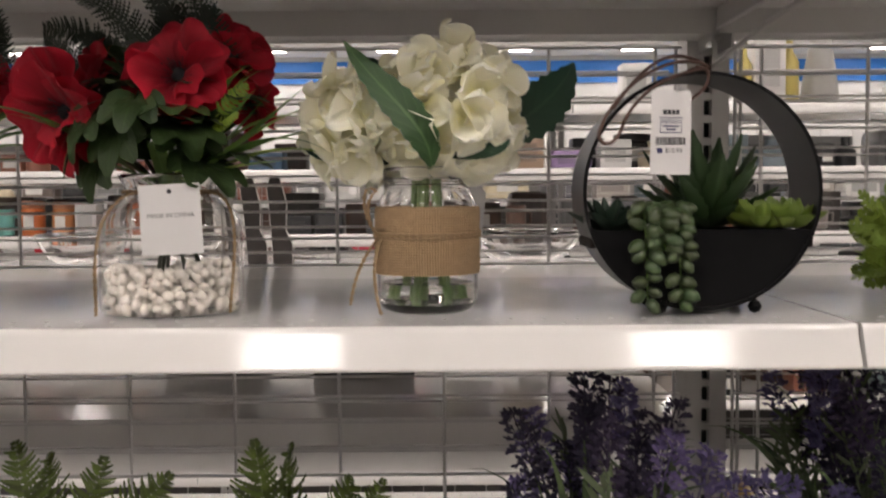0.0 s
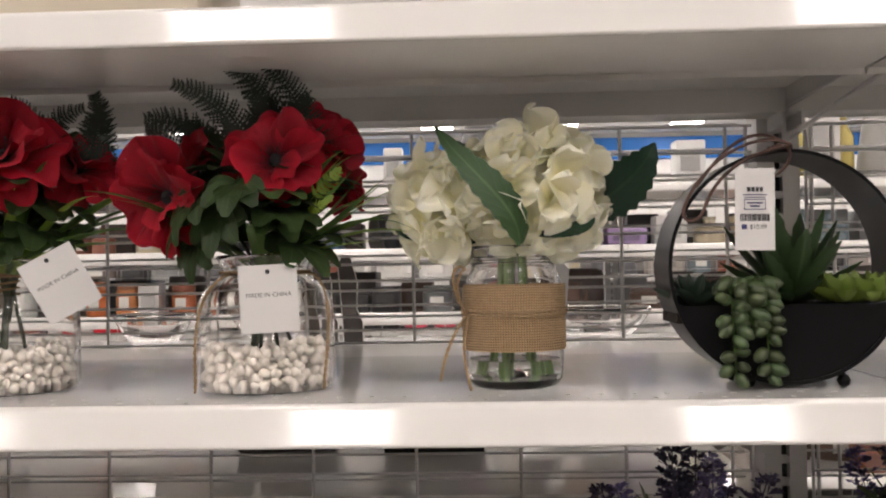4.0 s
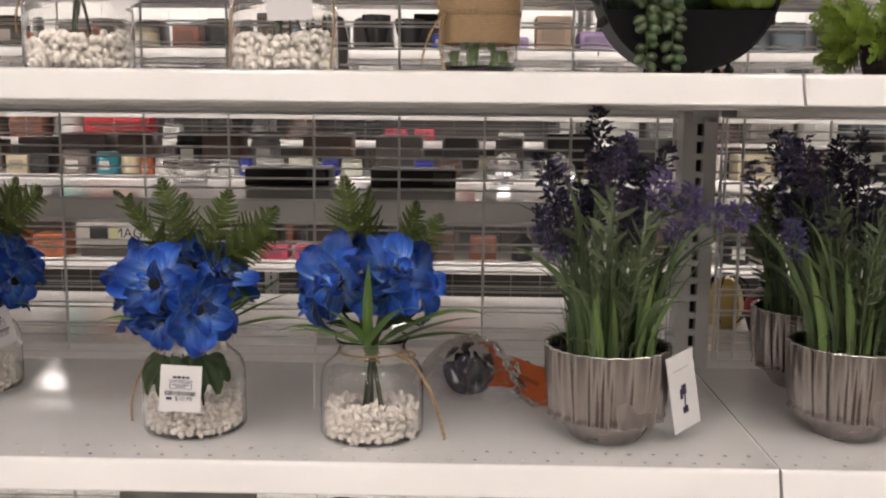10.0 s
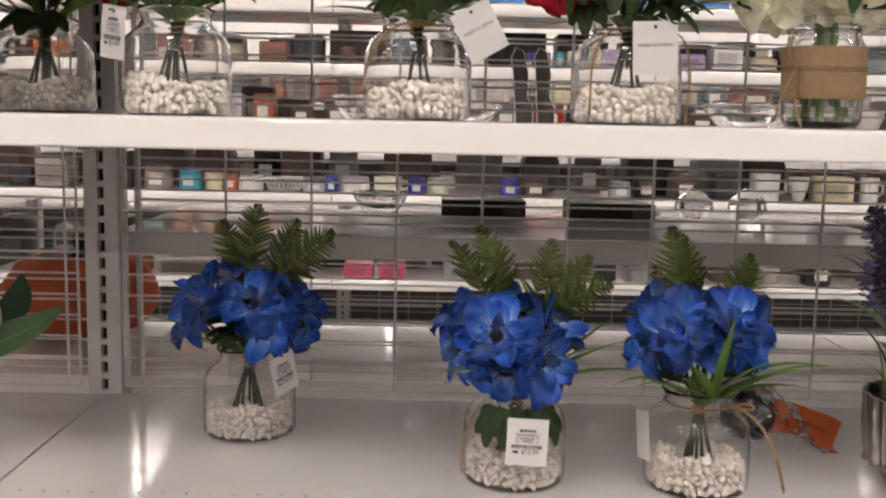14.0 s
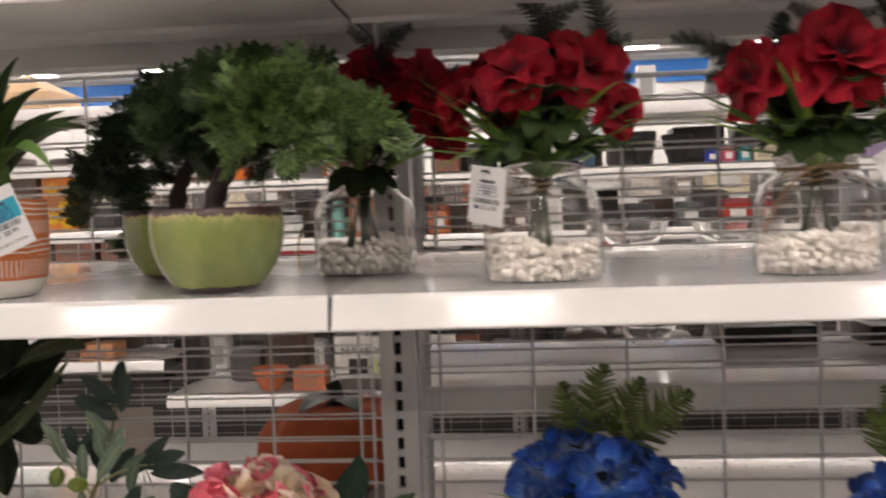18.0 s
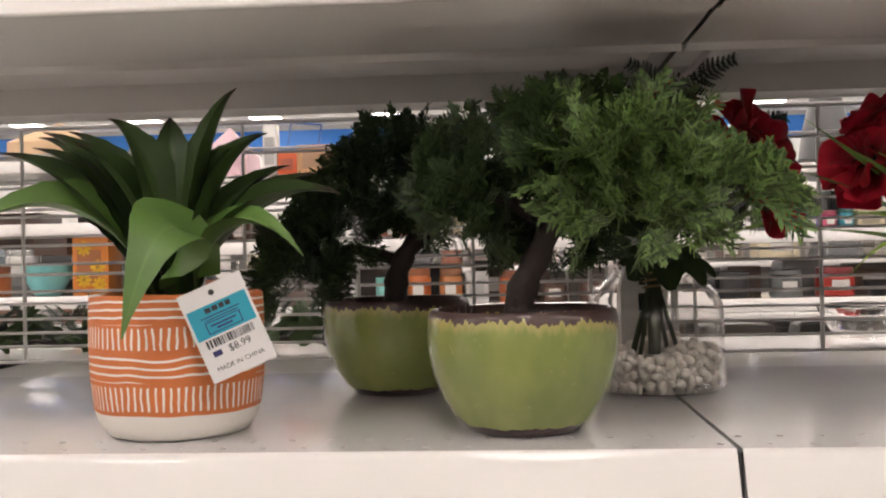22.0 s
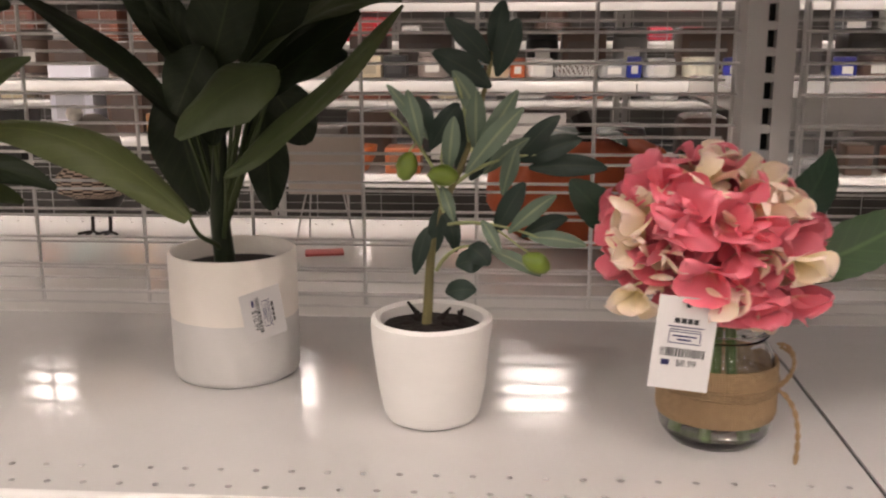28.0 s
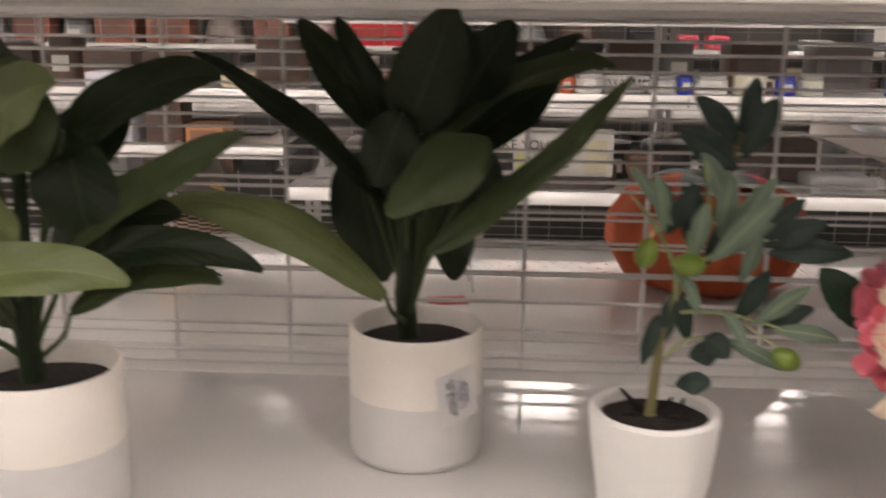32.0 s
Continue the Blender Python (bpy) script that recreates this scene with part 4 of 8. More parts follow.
def frond(rng, length, width, curve, pairs=16, droop=0.3, lacy=False, blunt=0.55, crisp=1.0, sway=0.0):
    """A fern frond in its own frame: from the origin along z, bending towards y and swaying along x, its leaflets to both sides, toothed along their edges."""
    s = Shape()
    pts = [Vector((sway * length * t ** 2.2, curve * length * t * t, length * (t - droop * t ** 3 * 0.5))) for t in (i / 14 for i in range(15))]
    s.tube(pts, [0.0010 * (1 - 0.75 * i / 14) for i in range(15)], 4)
    for k in range(pairs):
        t = 0.10 + 0.9 * (k + 0.5) / pairs
        i = min(int(t * 14), 13)
        p = pts[i].lerp(pts[i + 1], t * 14 - i)
        d = (pts[i + 1] - pts[i]).normalized()
        w = width * min(1.0, 0.55 + 1.6 * t) * max(0.05, 1 - t) ** blunt * rng.uniform(0.88, 1.1)
        for side in (-1, 1):
            way = (Vector((d.z, 0.0, -d.x)).normalized() * side + d * rng.uniform(0.3, 0.5) * crisp ** 0.3 + Vector((0, rng.uniform(-0.2, 0.2) * crisp, 0))).normalized()
            nor = way.cross(d).normalized()
            lo = nor.cross(way).normalized()
            teeth = 5 if lacy else 6
            half = length / pairs * (0.72 if lacy else 0.55)
            rows = []
            for q in range(2 * teeth + 1):
                e = q / (2 * teeth)
                c = p + way * (w * e) + lo * (0.12 * w * e * e) + nor * (0.08 * crisp ** 2 * w * e * e)
                h = half * (1 - 0.75 * e) * ((1.0 if q % 2 else (0.22 if lacy else 0.55)))
                rows.append([c - lo * h + way * (h * 0.5), c, c + lo * h + way * (h * 0.5)])
            s.sheet(rows)
    return s


R = random.Random(7)
PETALS = {"red": [petal_shape(R, R.uniform(0.12, 0.5), R.uniform(0.08, 0.15), R.uniform(0.78, 0.98), 14, 11, 0.5, 3.2, R.uniform(0.05, 0.45), 0.011).mesh("petal", M_RED, 180) for k in range(12)],
          "blue": [round_petal(R, R.uniform(0.1, 0.75), R.uniform(0.035, 0.085), R.uniform(0.27, 0.37), 7, 10, R.uniform(0.0, 0.6), R.uniform(0.0, 0.3)).mesh("petal", M_BLUE, 180) for k in range(12)]}


def heart_mesh(k=1.0):
    s = Shape().lathe([(0.0001, 0.12 * k), (0.06 * k, 0.115 * k), (0.11 * k, 0.07 * k), (0.12 * k, 0.0), (0.05, -0.12), (0.02, -0.2)], 14)
    rng = random.Random(3)
    for n in range(34):
        a, q = rng.uniform(0, 6.28), k * rng.uniform(0.1, 0.24)
        tip = Vector((math.cos(a) * q, math.sin(a) * q, k * rng.uniform(0.12, 0.24)))
        s.tube([(math.cos(a) * 0.08, math.sin(a) * 0.08, 0.03), tip, tip + Vector((0, 0, 0.02))], [0.006, 0.006, 0.017], 4)
    return s.mesh("flower_head", M_HEART, 60)


HEART = {"red": heart_mesh(1.25), "blue": heart_mesh(1.6)}


def bloom(parent, at, way, size, key, rings, rng):
    """A flower head with its petals in rings of (count, lift in degrees, scale)."""
    head = part("flower_head", HEART[key], None, parent, "dark-centred fabric flower", aim(at, way, rng.uniform(0, 6)) @ Matrix.Scale(size, 4))
    for n, lift, sc in rings:
        off = rng.uniform(0, 6.28)
        for k in range(n):
            a = off + 6.283 * k / n + rng.uniform(-0.15, 0.15)
            m = Matrix.Rotation(a, 4, "Z") @ Matrix.Rotation(radians(lift + rng.uniform(-17, 17) * (1.0 if key == "red" else 0.8)), 4, "X") @ Matrix.Rotation(rng.uniform(-0.25, 0.25), 4, "Y") @ Matrix.Scale(sc * rng.uniform(0.88, 1.1), 4)
            part("petal", rng.choice(PETALS[key]), None, head, "", Matrix.Translation((0, 0, -0.02)) @ m)
    return head


def stem_line(at, foot, bulge=0.3, waist=None):
    """A bent stem from its foot to its head, gathered on the way at a height above the base."""
    a, b = Vector(foot), Vector(at)
    if waist:
        w = Vector((a.x * 0.18, a.y * 0.18, waist))
        return bezier(a, a.lerp(w, 0.4), a.lerp(w, 0.8), w, 5) + bezier(w, w + Vector((0, 0, 0.02)), b - Vector(((b.x - a.x) * bulge, (b.y - a.y) * bulge, (b.z - w.z) * 0.3)), b, 7)[1:]
    return bezier(a, a + Vector((0, 0, (b.z - a.z) * 0.6)), b - Vector(((b.x - a.x) * bulge, (b.y - a.y) * bulge, (b.z - a.z) * 0.3)), b, 8)


def lobed(rng, size):
    """A lobed, parsley-like leaf: five short lobes on a stalk, along y, facing up."""
    s = Shape()
    for a, l in ((-70, 0.6), (-35, 0.85), (0, 1.0), (35, 0.85), (70, 0.6)):
        d = Vector((math.sin(radians(a)), math.cos(radians(a)), 0.0))
        pts = [d * (size * l * t) + Vector((0, size * 0.25, size * 0.12 * math.sin(2.2 * t) - size * 0.15 * t * t)) for t in (i / 6 for i in range(7))]
        s.add(blade_along(pts, size * 0.24, 0.2, lambda v: math.sin(math.pi * min(1, 0.1 + 0.86 * v)) ** 0.6, n=2), Matrix())
    s.tube([(0, 0, 0), (0, size * 0.3, 0)], size * 0.02, 4)
    return s


LOBED = [lobed(R, 1.0).mesh("leaf", M_LEAF, 180) for k in range(3)]
LANCE = [blade_along(bezier((0, 0, 0), (0, 0.1 * b, 0.3), (0, 0.3 * b, 0.7), (0, 0.75 * b, 0.95), 10), 0.13 + 0.02 * k, 0.2, None, (0, -1, 0.1), 3).mesh("leaf", M_LEAF, 180) for k, b in enumerate((0.2, 0.6, 1.0, -0.3))]
FRONDS = {"dark": [frond(R, 0.15, 0.026, 0.15 * k - 0.2, 34, 0.5, True, 0.45, 1.0, w).mesh("fern_frond", M_DFERN, 180) for k, w in enumerate((0.45, -0.45, 0.2, -0.2))],
          "bright": [frond(R, 0.1, 0.03, 0.3 * k - 0.1, 9).mesh("fern_frond", M_BFERN, 180) for k in range(2)],
          "green": [frond(R, 0.112, 0.041, 0.25 * k - 0.2, 15, 0.3, False, 0.7, 2.2).mesh("fern_frond", M_FERN, 180) for k in range(3)]}


def strap(parent, a, b, arch, width, material, rng, name="leaf_blade"):
    """A grass blade from a to b with its middle lifted."""
    a, b = Vector(a), Vector(b)
    mid = (a + b) / 2 + Vector((0, 0, arch))
    pts = bezier(a, a.lerp(mid, 0.8), mid.lerp(b, 0.45) + Vector((0, 0, arch * 0.35)), b, 10)
    return part(name, blade_along(pts, width, 0.35, lambda v: (1 - v ** 2.2) * (0.45 + 0.55 * math.sin(math.pi * min(1, 0.1 + v))), n=2), material, parent, "", None, 180)


JAR_A = [(0.0461, 0.0), (0.0561, 0.0025), (0.059, 0.008), (0.0587, 0.03), (0.0582, 0.062), (0.0571, 0.074), (0.0524, 0.084), (0.0445, 0.0905), (0.0393, 0.096), (0.0372, 0.101), (0.0377, 0.106), (0.0403, 0.11), (0.0414, 0.113)]
JAR_ME = glass_jar(JAR_A).mesh("jar", M_GLASS, 60)
HEAPS = [heap(R, 0.0560, 0.033, 520, 0.0046).mesh("pebbles", M_PEBBLE, 180) for k in range(2)]
CHIPS = [heap(R, 0.0560, 0.035, 560, 0.0042, True).mesh("pebbles", M_CHIP, 20) for k in range(2)]


def bouquet(at, label, key, flowers, seed, ferns=(), blades=(), leaves=10, leaf_z=(0.13, 0.182), group="", lance=0):
    """A clear jar of pebbles with a bunch of fabric flowers: flowers as (x, y, z, size), ferns as (x, y, z, way), blades as end points."""
    rng = random.Random(seed)
    ob = thing("flower_arrangement", at, label, "artificial flowers", group)
    jar = part("jar", JAR_ME, None, ob, "clear glass jar", pose(0, 0, 0, 0, 0, rng.uniform(0, 90)))
    jar.visible_shadow = False
    me = (HEAPS if key == "red" else CHIPS)[seed % 2]
    part("pebbles", me, None, ob, "white pebbles filling the jar", pose(0, 0, 0.0026, 0, 0, rng.uniform(0, 360)))["kind"] = "stuff"
    wrap = Shape().tube([(0.008 * math.cos(a), 0.008 * math.sin(a), 0.083 + 0.001 * a) for a in (0.4 * k for k in range(48))], 0.0011, 5)
    part("stem_tie", wrap, M_TWINE, ob, "raffia tie round the stems")
    for x, y, z, sz, *turned in flowers:
        way = Vector(turned[0] if turned else (x * 1.1, y * 1.0 - 0.045, z - 0.135) if key == "red" else (x * 1.0 + rng.uniform(-0.035, 0.035), y * 0.9 - 0.03, z - 0.125 + rng.uniform(-0.012, 0.03))).normalized()
        p = Vector((x, y, z)) - way * (0.014 if key == "red" else 0.01)
        rings = ((5, 0, 0.98), (5, 19, 0.9), (4, 42, 0.64)) if key == "red" else ((6, 0, 1.0), (5, 20, 0.9), (4, 42, 0.64))
        bloom(ob, p, way, sz * (0.97 if key == "red" else 1.04), key, rings, rng)
        part("stem", Shape().tube(stem_line(p - way * 0.006, (rng.uniform(-0.022, 0.022), rng.uniform(-0.022, 0.022), 0.03), 0.3, 0.088), 0.0019, 5), M_STEM, ob)
    for k in range(leaves):
        a = 6.283 * k / leaves + rng.uniform(-0.3, 0.3)
        z = rng.uniform(*leaf_z)
        q = rng.uniform(0.012, 0.03)
        m = Matrix.Translation((q * math.cos(a), q * math.sin(a), z)) @ Matrix.Rotation(a - math.pi / 2, 4, "Z") @ Matrix.Rotation(radians(rng.uniform(20, 70) if key == "red" and math.sin(a) > -0.2 and rng.random() < 0.8 else rng.uniform(-38, 8)), 4, "X") @ Matrix.Scale(rng.uniform(0.036, 0.058) if key == "red" else rng.uniform(0.034, 0.05), 4)
        part("leaf", rng.choice(LOBED), None, ob, "", m)
        part("stem", Shape().tube([(0, 0, 0.06), (q * 0.4 * math.cos(a), q * 0.4 * math.sin(a), z - 0.02), (q * math.cos(a), q * math.sin(a), z)], 0.001, 4), M_STEM, ob)
    for k in range(lance):
        a = 6.283 * k / lance + rng.uniform(-0.3, 0.3)
        e = rng.uniform(-0.1, 0.6) + (0.3 if key == "red" else 0.0)
        m = aim((0.012 * math.cos(a), 0.012 * math.sin(a), rng.uniform(0.128, 0.165) if key == "red" else rng.uniform(0.115, 0.16)), (math.cos(a), math.sin(a), e), rng.uniform(0, 6)) @ Matrix.Scale(rng.uniform(0.04, 0.07), 4)
        part("leaf", rng.choice(LANCE), None, ob, "", m)
    for x, y, z, wx, wy, wz, sc, col in ferns:
        part("fern_frond", rng.choice(FRONDS[col]), None, ob, "dark fern frond" if col == "dark" else "green fern frond", facing((x, y, z), (wx, wy, wz), rng.uniform(-0.5, 0.5) if col == "dark" else rng.uniform(-0.6, 0.6)) @ Matrix.Scale(sc, 4))
    if key == "red":
        for side in (-1, 1):
            for k in range(4):
                x = side * rng.uniform(0.1, 0.16)
                blades = blades + [((side * 0.012, -0.01, 0.108), (x, rng.uniform(-0.05, 0.03), rng.uniform(0.118, 0.185)), rng.uniform(0.005, 0.03), rng.random() < 0.2)]
    for (ax, ay, az), (bx, by, bz), arch, lime in blades:
        strap(ob, (ax, ay, az), (bx, by, bz), arch, rng.uniform(0.0055, 0.0088), M_LIME if lime else M_BLADE, rng)
    return ob


# ---- upper shelf: poppies in jars ----


def red_blades(rng, n, right=True):
    out = []
    for k in range(n):
        a = rng.uniform(-2.9, -0.2)
        q = rng.uniform(0.10, 0.145)
        out.append(((0.01 * math.cos(a), 0.01 * math.sin(a), 0.10), (q * math.cos(a), 0.55 * q * math.sin(a), rng.uniform(0.13, 0.2)), rng.uniform(0.0, 0.03), rng.random() < 0.12))
    return out


def dark_ferns(rng, spots):
    out = []
    for x, y, z in spots:
        out.append((x * 0.6, y + 0.006, 0.157, x * 0.55, y * 0.5, z - 0.17, rng.uniform(0.85, 1.05), "dark"))
        out.append((x * 0.3, y + 0.015, 0.145, x * 0.3 + rng.uniform(-0.03, 0.03), 0.0, z - 0.17, rng.uniform(0.7, 0.95), "dark"))
        out.append((x * 0.5 + rng.uniform(-0.02, 0.02), y + 0.03, 0.15, x * 0.7 + rng.uniform(-0.03, 0.03), 0.02, z - 0.17, rng.uniform(0.8, 1.02), "dark"))
    return out


rr = random.Random(21)
GR = "poppies in pebble jars"
LAB_R = "red fabric poppies in a glass jar of pebbles"
A_AT = (-0.2235, 0.8155, Z_UP)
redA = bouquet(A_AT, LAB_R + ", tagged", "red",
               [(-0.081, -0.034, 0.16, 0.056, (-0.55, -0.75, -0.3)), (-0.074, 0.008, 0.2, 0.042, (-0.6, -0.5, 0.6)), (0.018, -0.042, 0.193, 0.048, (0.08, -1.0, 0.12)), (0.054, 0.004, 0.217, 0.042, (0.55, -0.6, 0.5)), (0.074, 0.034, 0.18, 0.036, (0.9, -0.2, 0.2))], 1,
               ferns=dark_ferns(rr, [(-0.085, 0.0, 0.25), (-0.05, 0.02, 0.26), (-0.01, 0.0, 0.265), (0.02, 0.01, 0.262), (0.05, 0.0, 0.26)]) + [(0.046, -0.035, 0.158, 0.7, -0.1, 0.6, 0.42, "bright"), (0.04, -0.04, 0.145, 1.0, -0.1, 0.5, 0.36, "bright")],
               blades=red_blades(rr, 5) + [((0.01, 0, 0.10), (0.118, -0.01, 0.188), 0.0, False), ((0.01, -0.01, 0.10), (0.135, -0.03, 0.13), 0.035, False), ((0.01, -0.01, 0.1), (0.155, -0.02, 0.118), 0.035, True), ((0, -0.01, 0.1), (0.075, -0.02, 0.2), 0.01, True), ((0.01, -0.02, 0.1), (0.112, -0.03, 0.178), -0.004, False), ((0.012, -0.02, 0.1), (0.1, -0.035, 0.158), 0.004, False), ((0.01, -0.015, 0.1), (0.092, -0.02, 0.186), -0.006, False)], leaves=32, lance=7, group=GR)
for x, y, z, a, lift in ((-0.035, -0.045, 0.17, -2.3, -50), (-0.05, -0.035, 0.158, -2.7, -62), (-0.022, -0.05, 0.16, -1.9, -66), (-0.01, -0.048, 0.178, -1.6, -40), (-0.045, -0.03, 0.142, -2.2, -75)):
    part("leaf", R.choice(LOBED), None, redA, "", Matrix.Translation((x, y, z)) @ Matrix.Rotation(a - math.pi / 2, 4, "Z") @ Matrix.Rotation(radians(lift), 4, "X") @ Matrix.Scale(0.042, 4))
tag(redA, pose(0.0165, -0.062, 0.0785, 90, -2.5, 4), 0.0465, 0.054, "made")
bow(redA, bezier((0.036, -0.02, 0.1), (0.07, -0.03, 0.10), (0.058, -0.045, 0.03), (0.056, -0.04, 0.004), 10))
bow(redA, bezier((-0.02, -0.036, 0.1), (-0.055, -0.05, 0.085), (-0.044, -0.055, 0.03), (-0.047, -0.05, 0.003), 10))
bow(redA, [(0.038 * math.cos(a), 0.038 * math.sin(a), 0.1) for a in (0.3 * k for k in range(22))])

redL = bouquet((-0.4501, 0.82, Z_UP), LAB_R + ", tag aside", "red",
               [(-0.07, -0.02, 0.193, 0.046), (0.015, -0.045, 0.207, 0.058), (0.068, 0.0, 0.2, 0.046), (0.02, 0.05, 0.2, 0.045)], 2,
               ferns=dark_ferns(rr, [(-0.07, 0.0, 0.24), (-0.03, 0.02, 0.25), (0.05, 0.02, 0.25), (0.08, 0.0, 0.24)]),
               blades=red_blades(rr, 7) + [((0.0, 0, 0.10), (-0.128, -0.02, 0.155), 0.015, False), ((0.0, 0, 0.10), (0.128, 0.0, 0.18), 0.01, True), ((0, -0.01, 0.1), (0.03, -0.05, 0.175), 0.0, True), ((0.01, 0, 0.1), (0.14, -0.01, 0.13), 0.03, False)], leaves=26, lance=8, group=GR)
tag(redL, pose(0.065, -0.045, 0.0935, 90, -29, 18), 0.046, 0.054, "made")
bow(redL, bezier((0.02, -0.036, 0.1), (-0.02, -0.06, 0.112), (-0.05, -0.05, 0.08), (-0.056, -0.03, 0.04), 10))
bow(redL, [(0.038 * math.cos(a), 0.038 * math.sin(a), 0.1) for a in (0.3 * k for k in range(22))])

redM = bouquet((-0.711, 0.8205, Z_UP), LAB_R + ", lime blades", "red",
               [(-0.026, -0.042, 0.205, 0.043), (0.05, -0.03, 0.211, 0.05), (0.082, -0.012, 0.17, 0.036), (-0.082, 0.0, 0.183, 0.042), (-0.052, 0.022, 0.217, 0.042), (-0.045, -0.004, 0.154, 0.034, (-0.6, -0.6, -0.4)), (0.01, 0.045, 0.2, 0.045)], 3,
               ferns=dark_ferns(rr, [(-0.02, 0.0, 0.25), (0.03, 0.01, 0.25), (0.07, 0.0, 0.245)]),
               blades=red_blades(rr, 11) + [((0, -0.02, 0.12), (-0.118, -0.05, 0.142), 0.004, True), ((0, -0.02, 0.12), (-0.112, -0.055, 0.096), 0.03, True), ((0, -0.02, 0.12), (-0.03, -0.04, 0.19), 0.0, True), ((0, 0, 0.11), (-0.13, -0.02, 0.21), 0.0, False), ((0, -0.02, 0.11), (0.06, -0.05, 0.2), 0.0, False)], leaves=24, lance=8, group=GR)
tag(redM, pose(-0.052, -0.052, 0.084, 90, 8, -42), 0.046, 0.054, "p1699", 4)

redZ = bouquet((-0.914, 0.975, Z_UP), LAB_R + " near an upright", "red",
               [(-0.03, -0.02, 0.222, 0.05), (0.026, -0.02, 0.228, 0.05), (0.086, -0.03, 0.212, 0.05), (0.1, -0.03, 0.165, 0.045), (-0.02, 0.04, 0.2, 0.05)], 4,
               ferns=dark_ferns(rr, [(0.0, 0.0, 0.26), (0.04, 0.0, 0.26), (0.08, 0.0, 0.255), (-0.04, 0.0, 0.25)]), blades=red_blades(rr, 3), leaves=18, leaf_z=(0.115, 0.19), lance=20, group=GR)
part("stem_bundle", Shape().tube([(0, 0, 0.03), (0.001, 0, 0.07), (0.0, 0, 0.115)], [0.0055, 0.0065, 0.006], 10), M_STEM, redZ)
bow(redZ, [(-0.055, -0.04, 0.075), (-0.067, -0.05, 0.04), (-0.066, -0.053, 0.005)])



# ---- hydrangeas ----
def floret(rng, mat, fold=62, curl=0.95):
    s = Shape()
    for k in range(4):
        a = math.pi / 2 * k + rng.uniform(-0.2, 0.2)
        p = round_petal(rng, rng.uniform(0.1, curl), rng.uniform(0.05, 0.12), rng.uniform(0.48, 0.62), 7, 8, rng.uniform(0.0, 0.8))
        s.add(p, Matrix.Rotation(a, 4, "Z") @ Matrix.Rotation(radians(rng.uniform(0, fold)), 4, "X") @ Matrix.Rotation(rng.uniform(-0.3, 0.3), 4, "Y") @ Matrix.Scale(rng.uniform(0.85, 1.15), 4))
    return s.mesh("floret", mat, 180)


FLORETS = {"cream": [floret(R, M_CREAM, 34, 0.5) for k in range(9)], "pink": [floret(R, M_PINK, 78, 0.8) for k in range(9)], "peach": [floret(R, M_PEACH, 60, 0.9) for k in range(6)]}


def hydrangea(parent, at, radii, n, keys, seed, size, label):
    """A ball of florets over a core."""
    rng = random.Random(seed)
    core = Shape().lathe([(0.001, -0.78), (0.55, -0.6), (0.82, 0.0), (0.6, 0.56), (0.001, 0.82)], 16)
    head = part("flower_head", core, {"cream": M_CREAM, "pink": M_PINK}[keys[0]], parent, label, Matrix.Translation(at) @ Matrix.Diagonal((*radii, 1)))
    inv = Matrix.Diagonal((1 / radii[0], 1 / radii[1], 1 / radii[2], 1))
    for k in range(n):
        z = 1 - 2 * (k + 0.5) / n
        if z < -0.85:
            continue
        a = k * 2.39996 + rng.uniform(-0.25, 0.25)
        q = math.sqrt(1 - z * z)
        d = Vector((q * math.cos(a), q * math.sin(a), z))
        way = Vector((d.x / radii[0], d.y / radii[1], d.z / radii[2])).normalized() + Vector((rng.uniform(-1, 1), rng.uniform(-1, 1), rng.uniform(-1, 1))) * (0.7 if len(keys) > 1 else 0.4)
        key = keys[0] if len(keys) == 1 or noise.noise(d * 3.4 + Vector((5.3, 2.4, 0.7))) + rng.uniform(-0.15, 0.15) < 0.17 else keys[1]
        sc = size * rng.uniform(0.85, 1.2)
        p = Vector((d.x * radii[0], d.y * radii[1], d.z * radii[2])) * (rng.uniform(0.72, 1.03) if len(keys) > 1 else rng.uniform(0.76, 1.04))
        part("floret", rng.choice(FLORETS[key]), None, head, "", inv @ aim(p, way, rng.uniform(0, 6)) @ Matrix.Scale(sc, 4))
    return head


def big_leaf(parent, pts, width, material, face, name="leaf", teeth=0.06, fold=0.12, stalk=None):
    line = bezier(*pts, 18)
    ob = part(name, blade_along(line, width, fold, lambda v: math.sin(math.pi * (0.02 + 0.97 * v) ** 0.85) ** 0.8, face, 5, teeth), material, parent, "", None, 180)
    if stalk:
        part("stem", Shape().tube(stalk, 0.0013, 5), M_STEMG, parent)
    return ob


MASON = [(0.0297, 0.0), (0.036, 0.0021), (0.0408, 0.0086), (0.0416, 0.0192), (0.0416, 0.0816), (0.0392, 0.0922), (0.0355, 0.0989), (0.0355, 0.1027), (0.0369, 0.1042), (0.0355, 0.1066), (0.0369, 0.109), (0.0355, 0.1114), (0.0366, 0.1138), (0.036, 0.1171)]


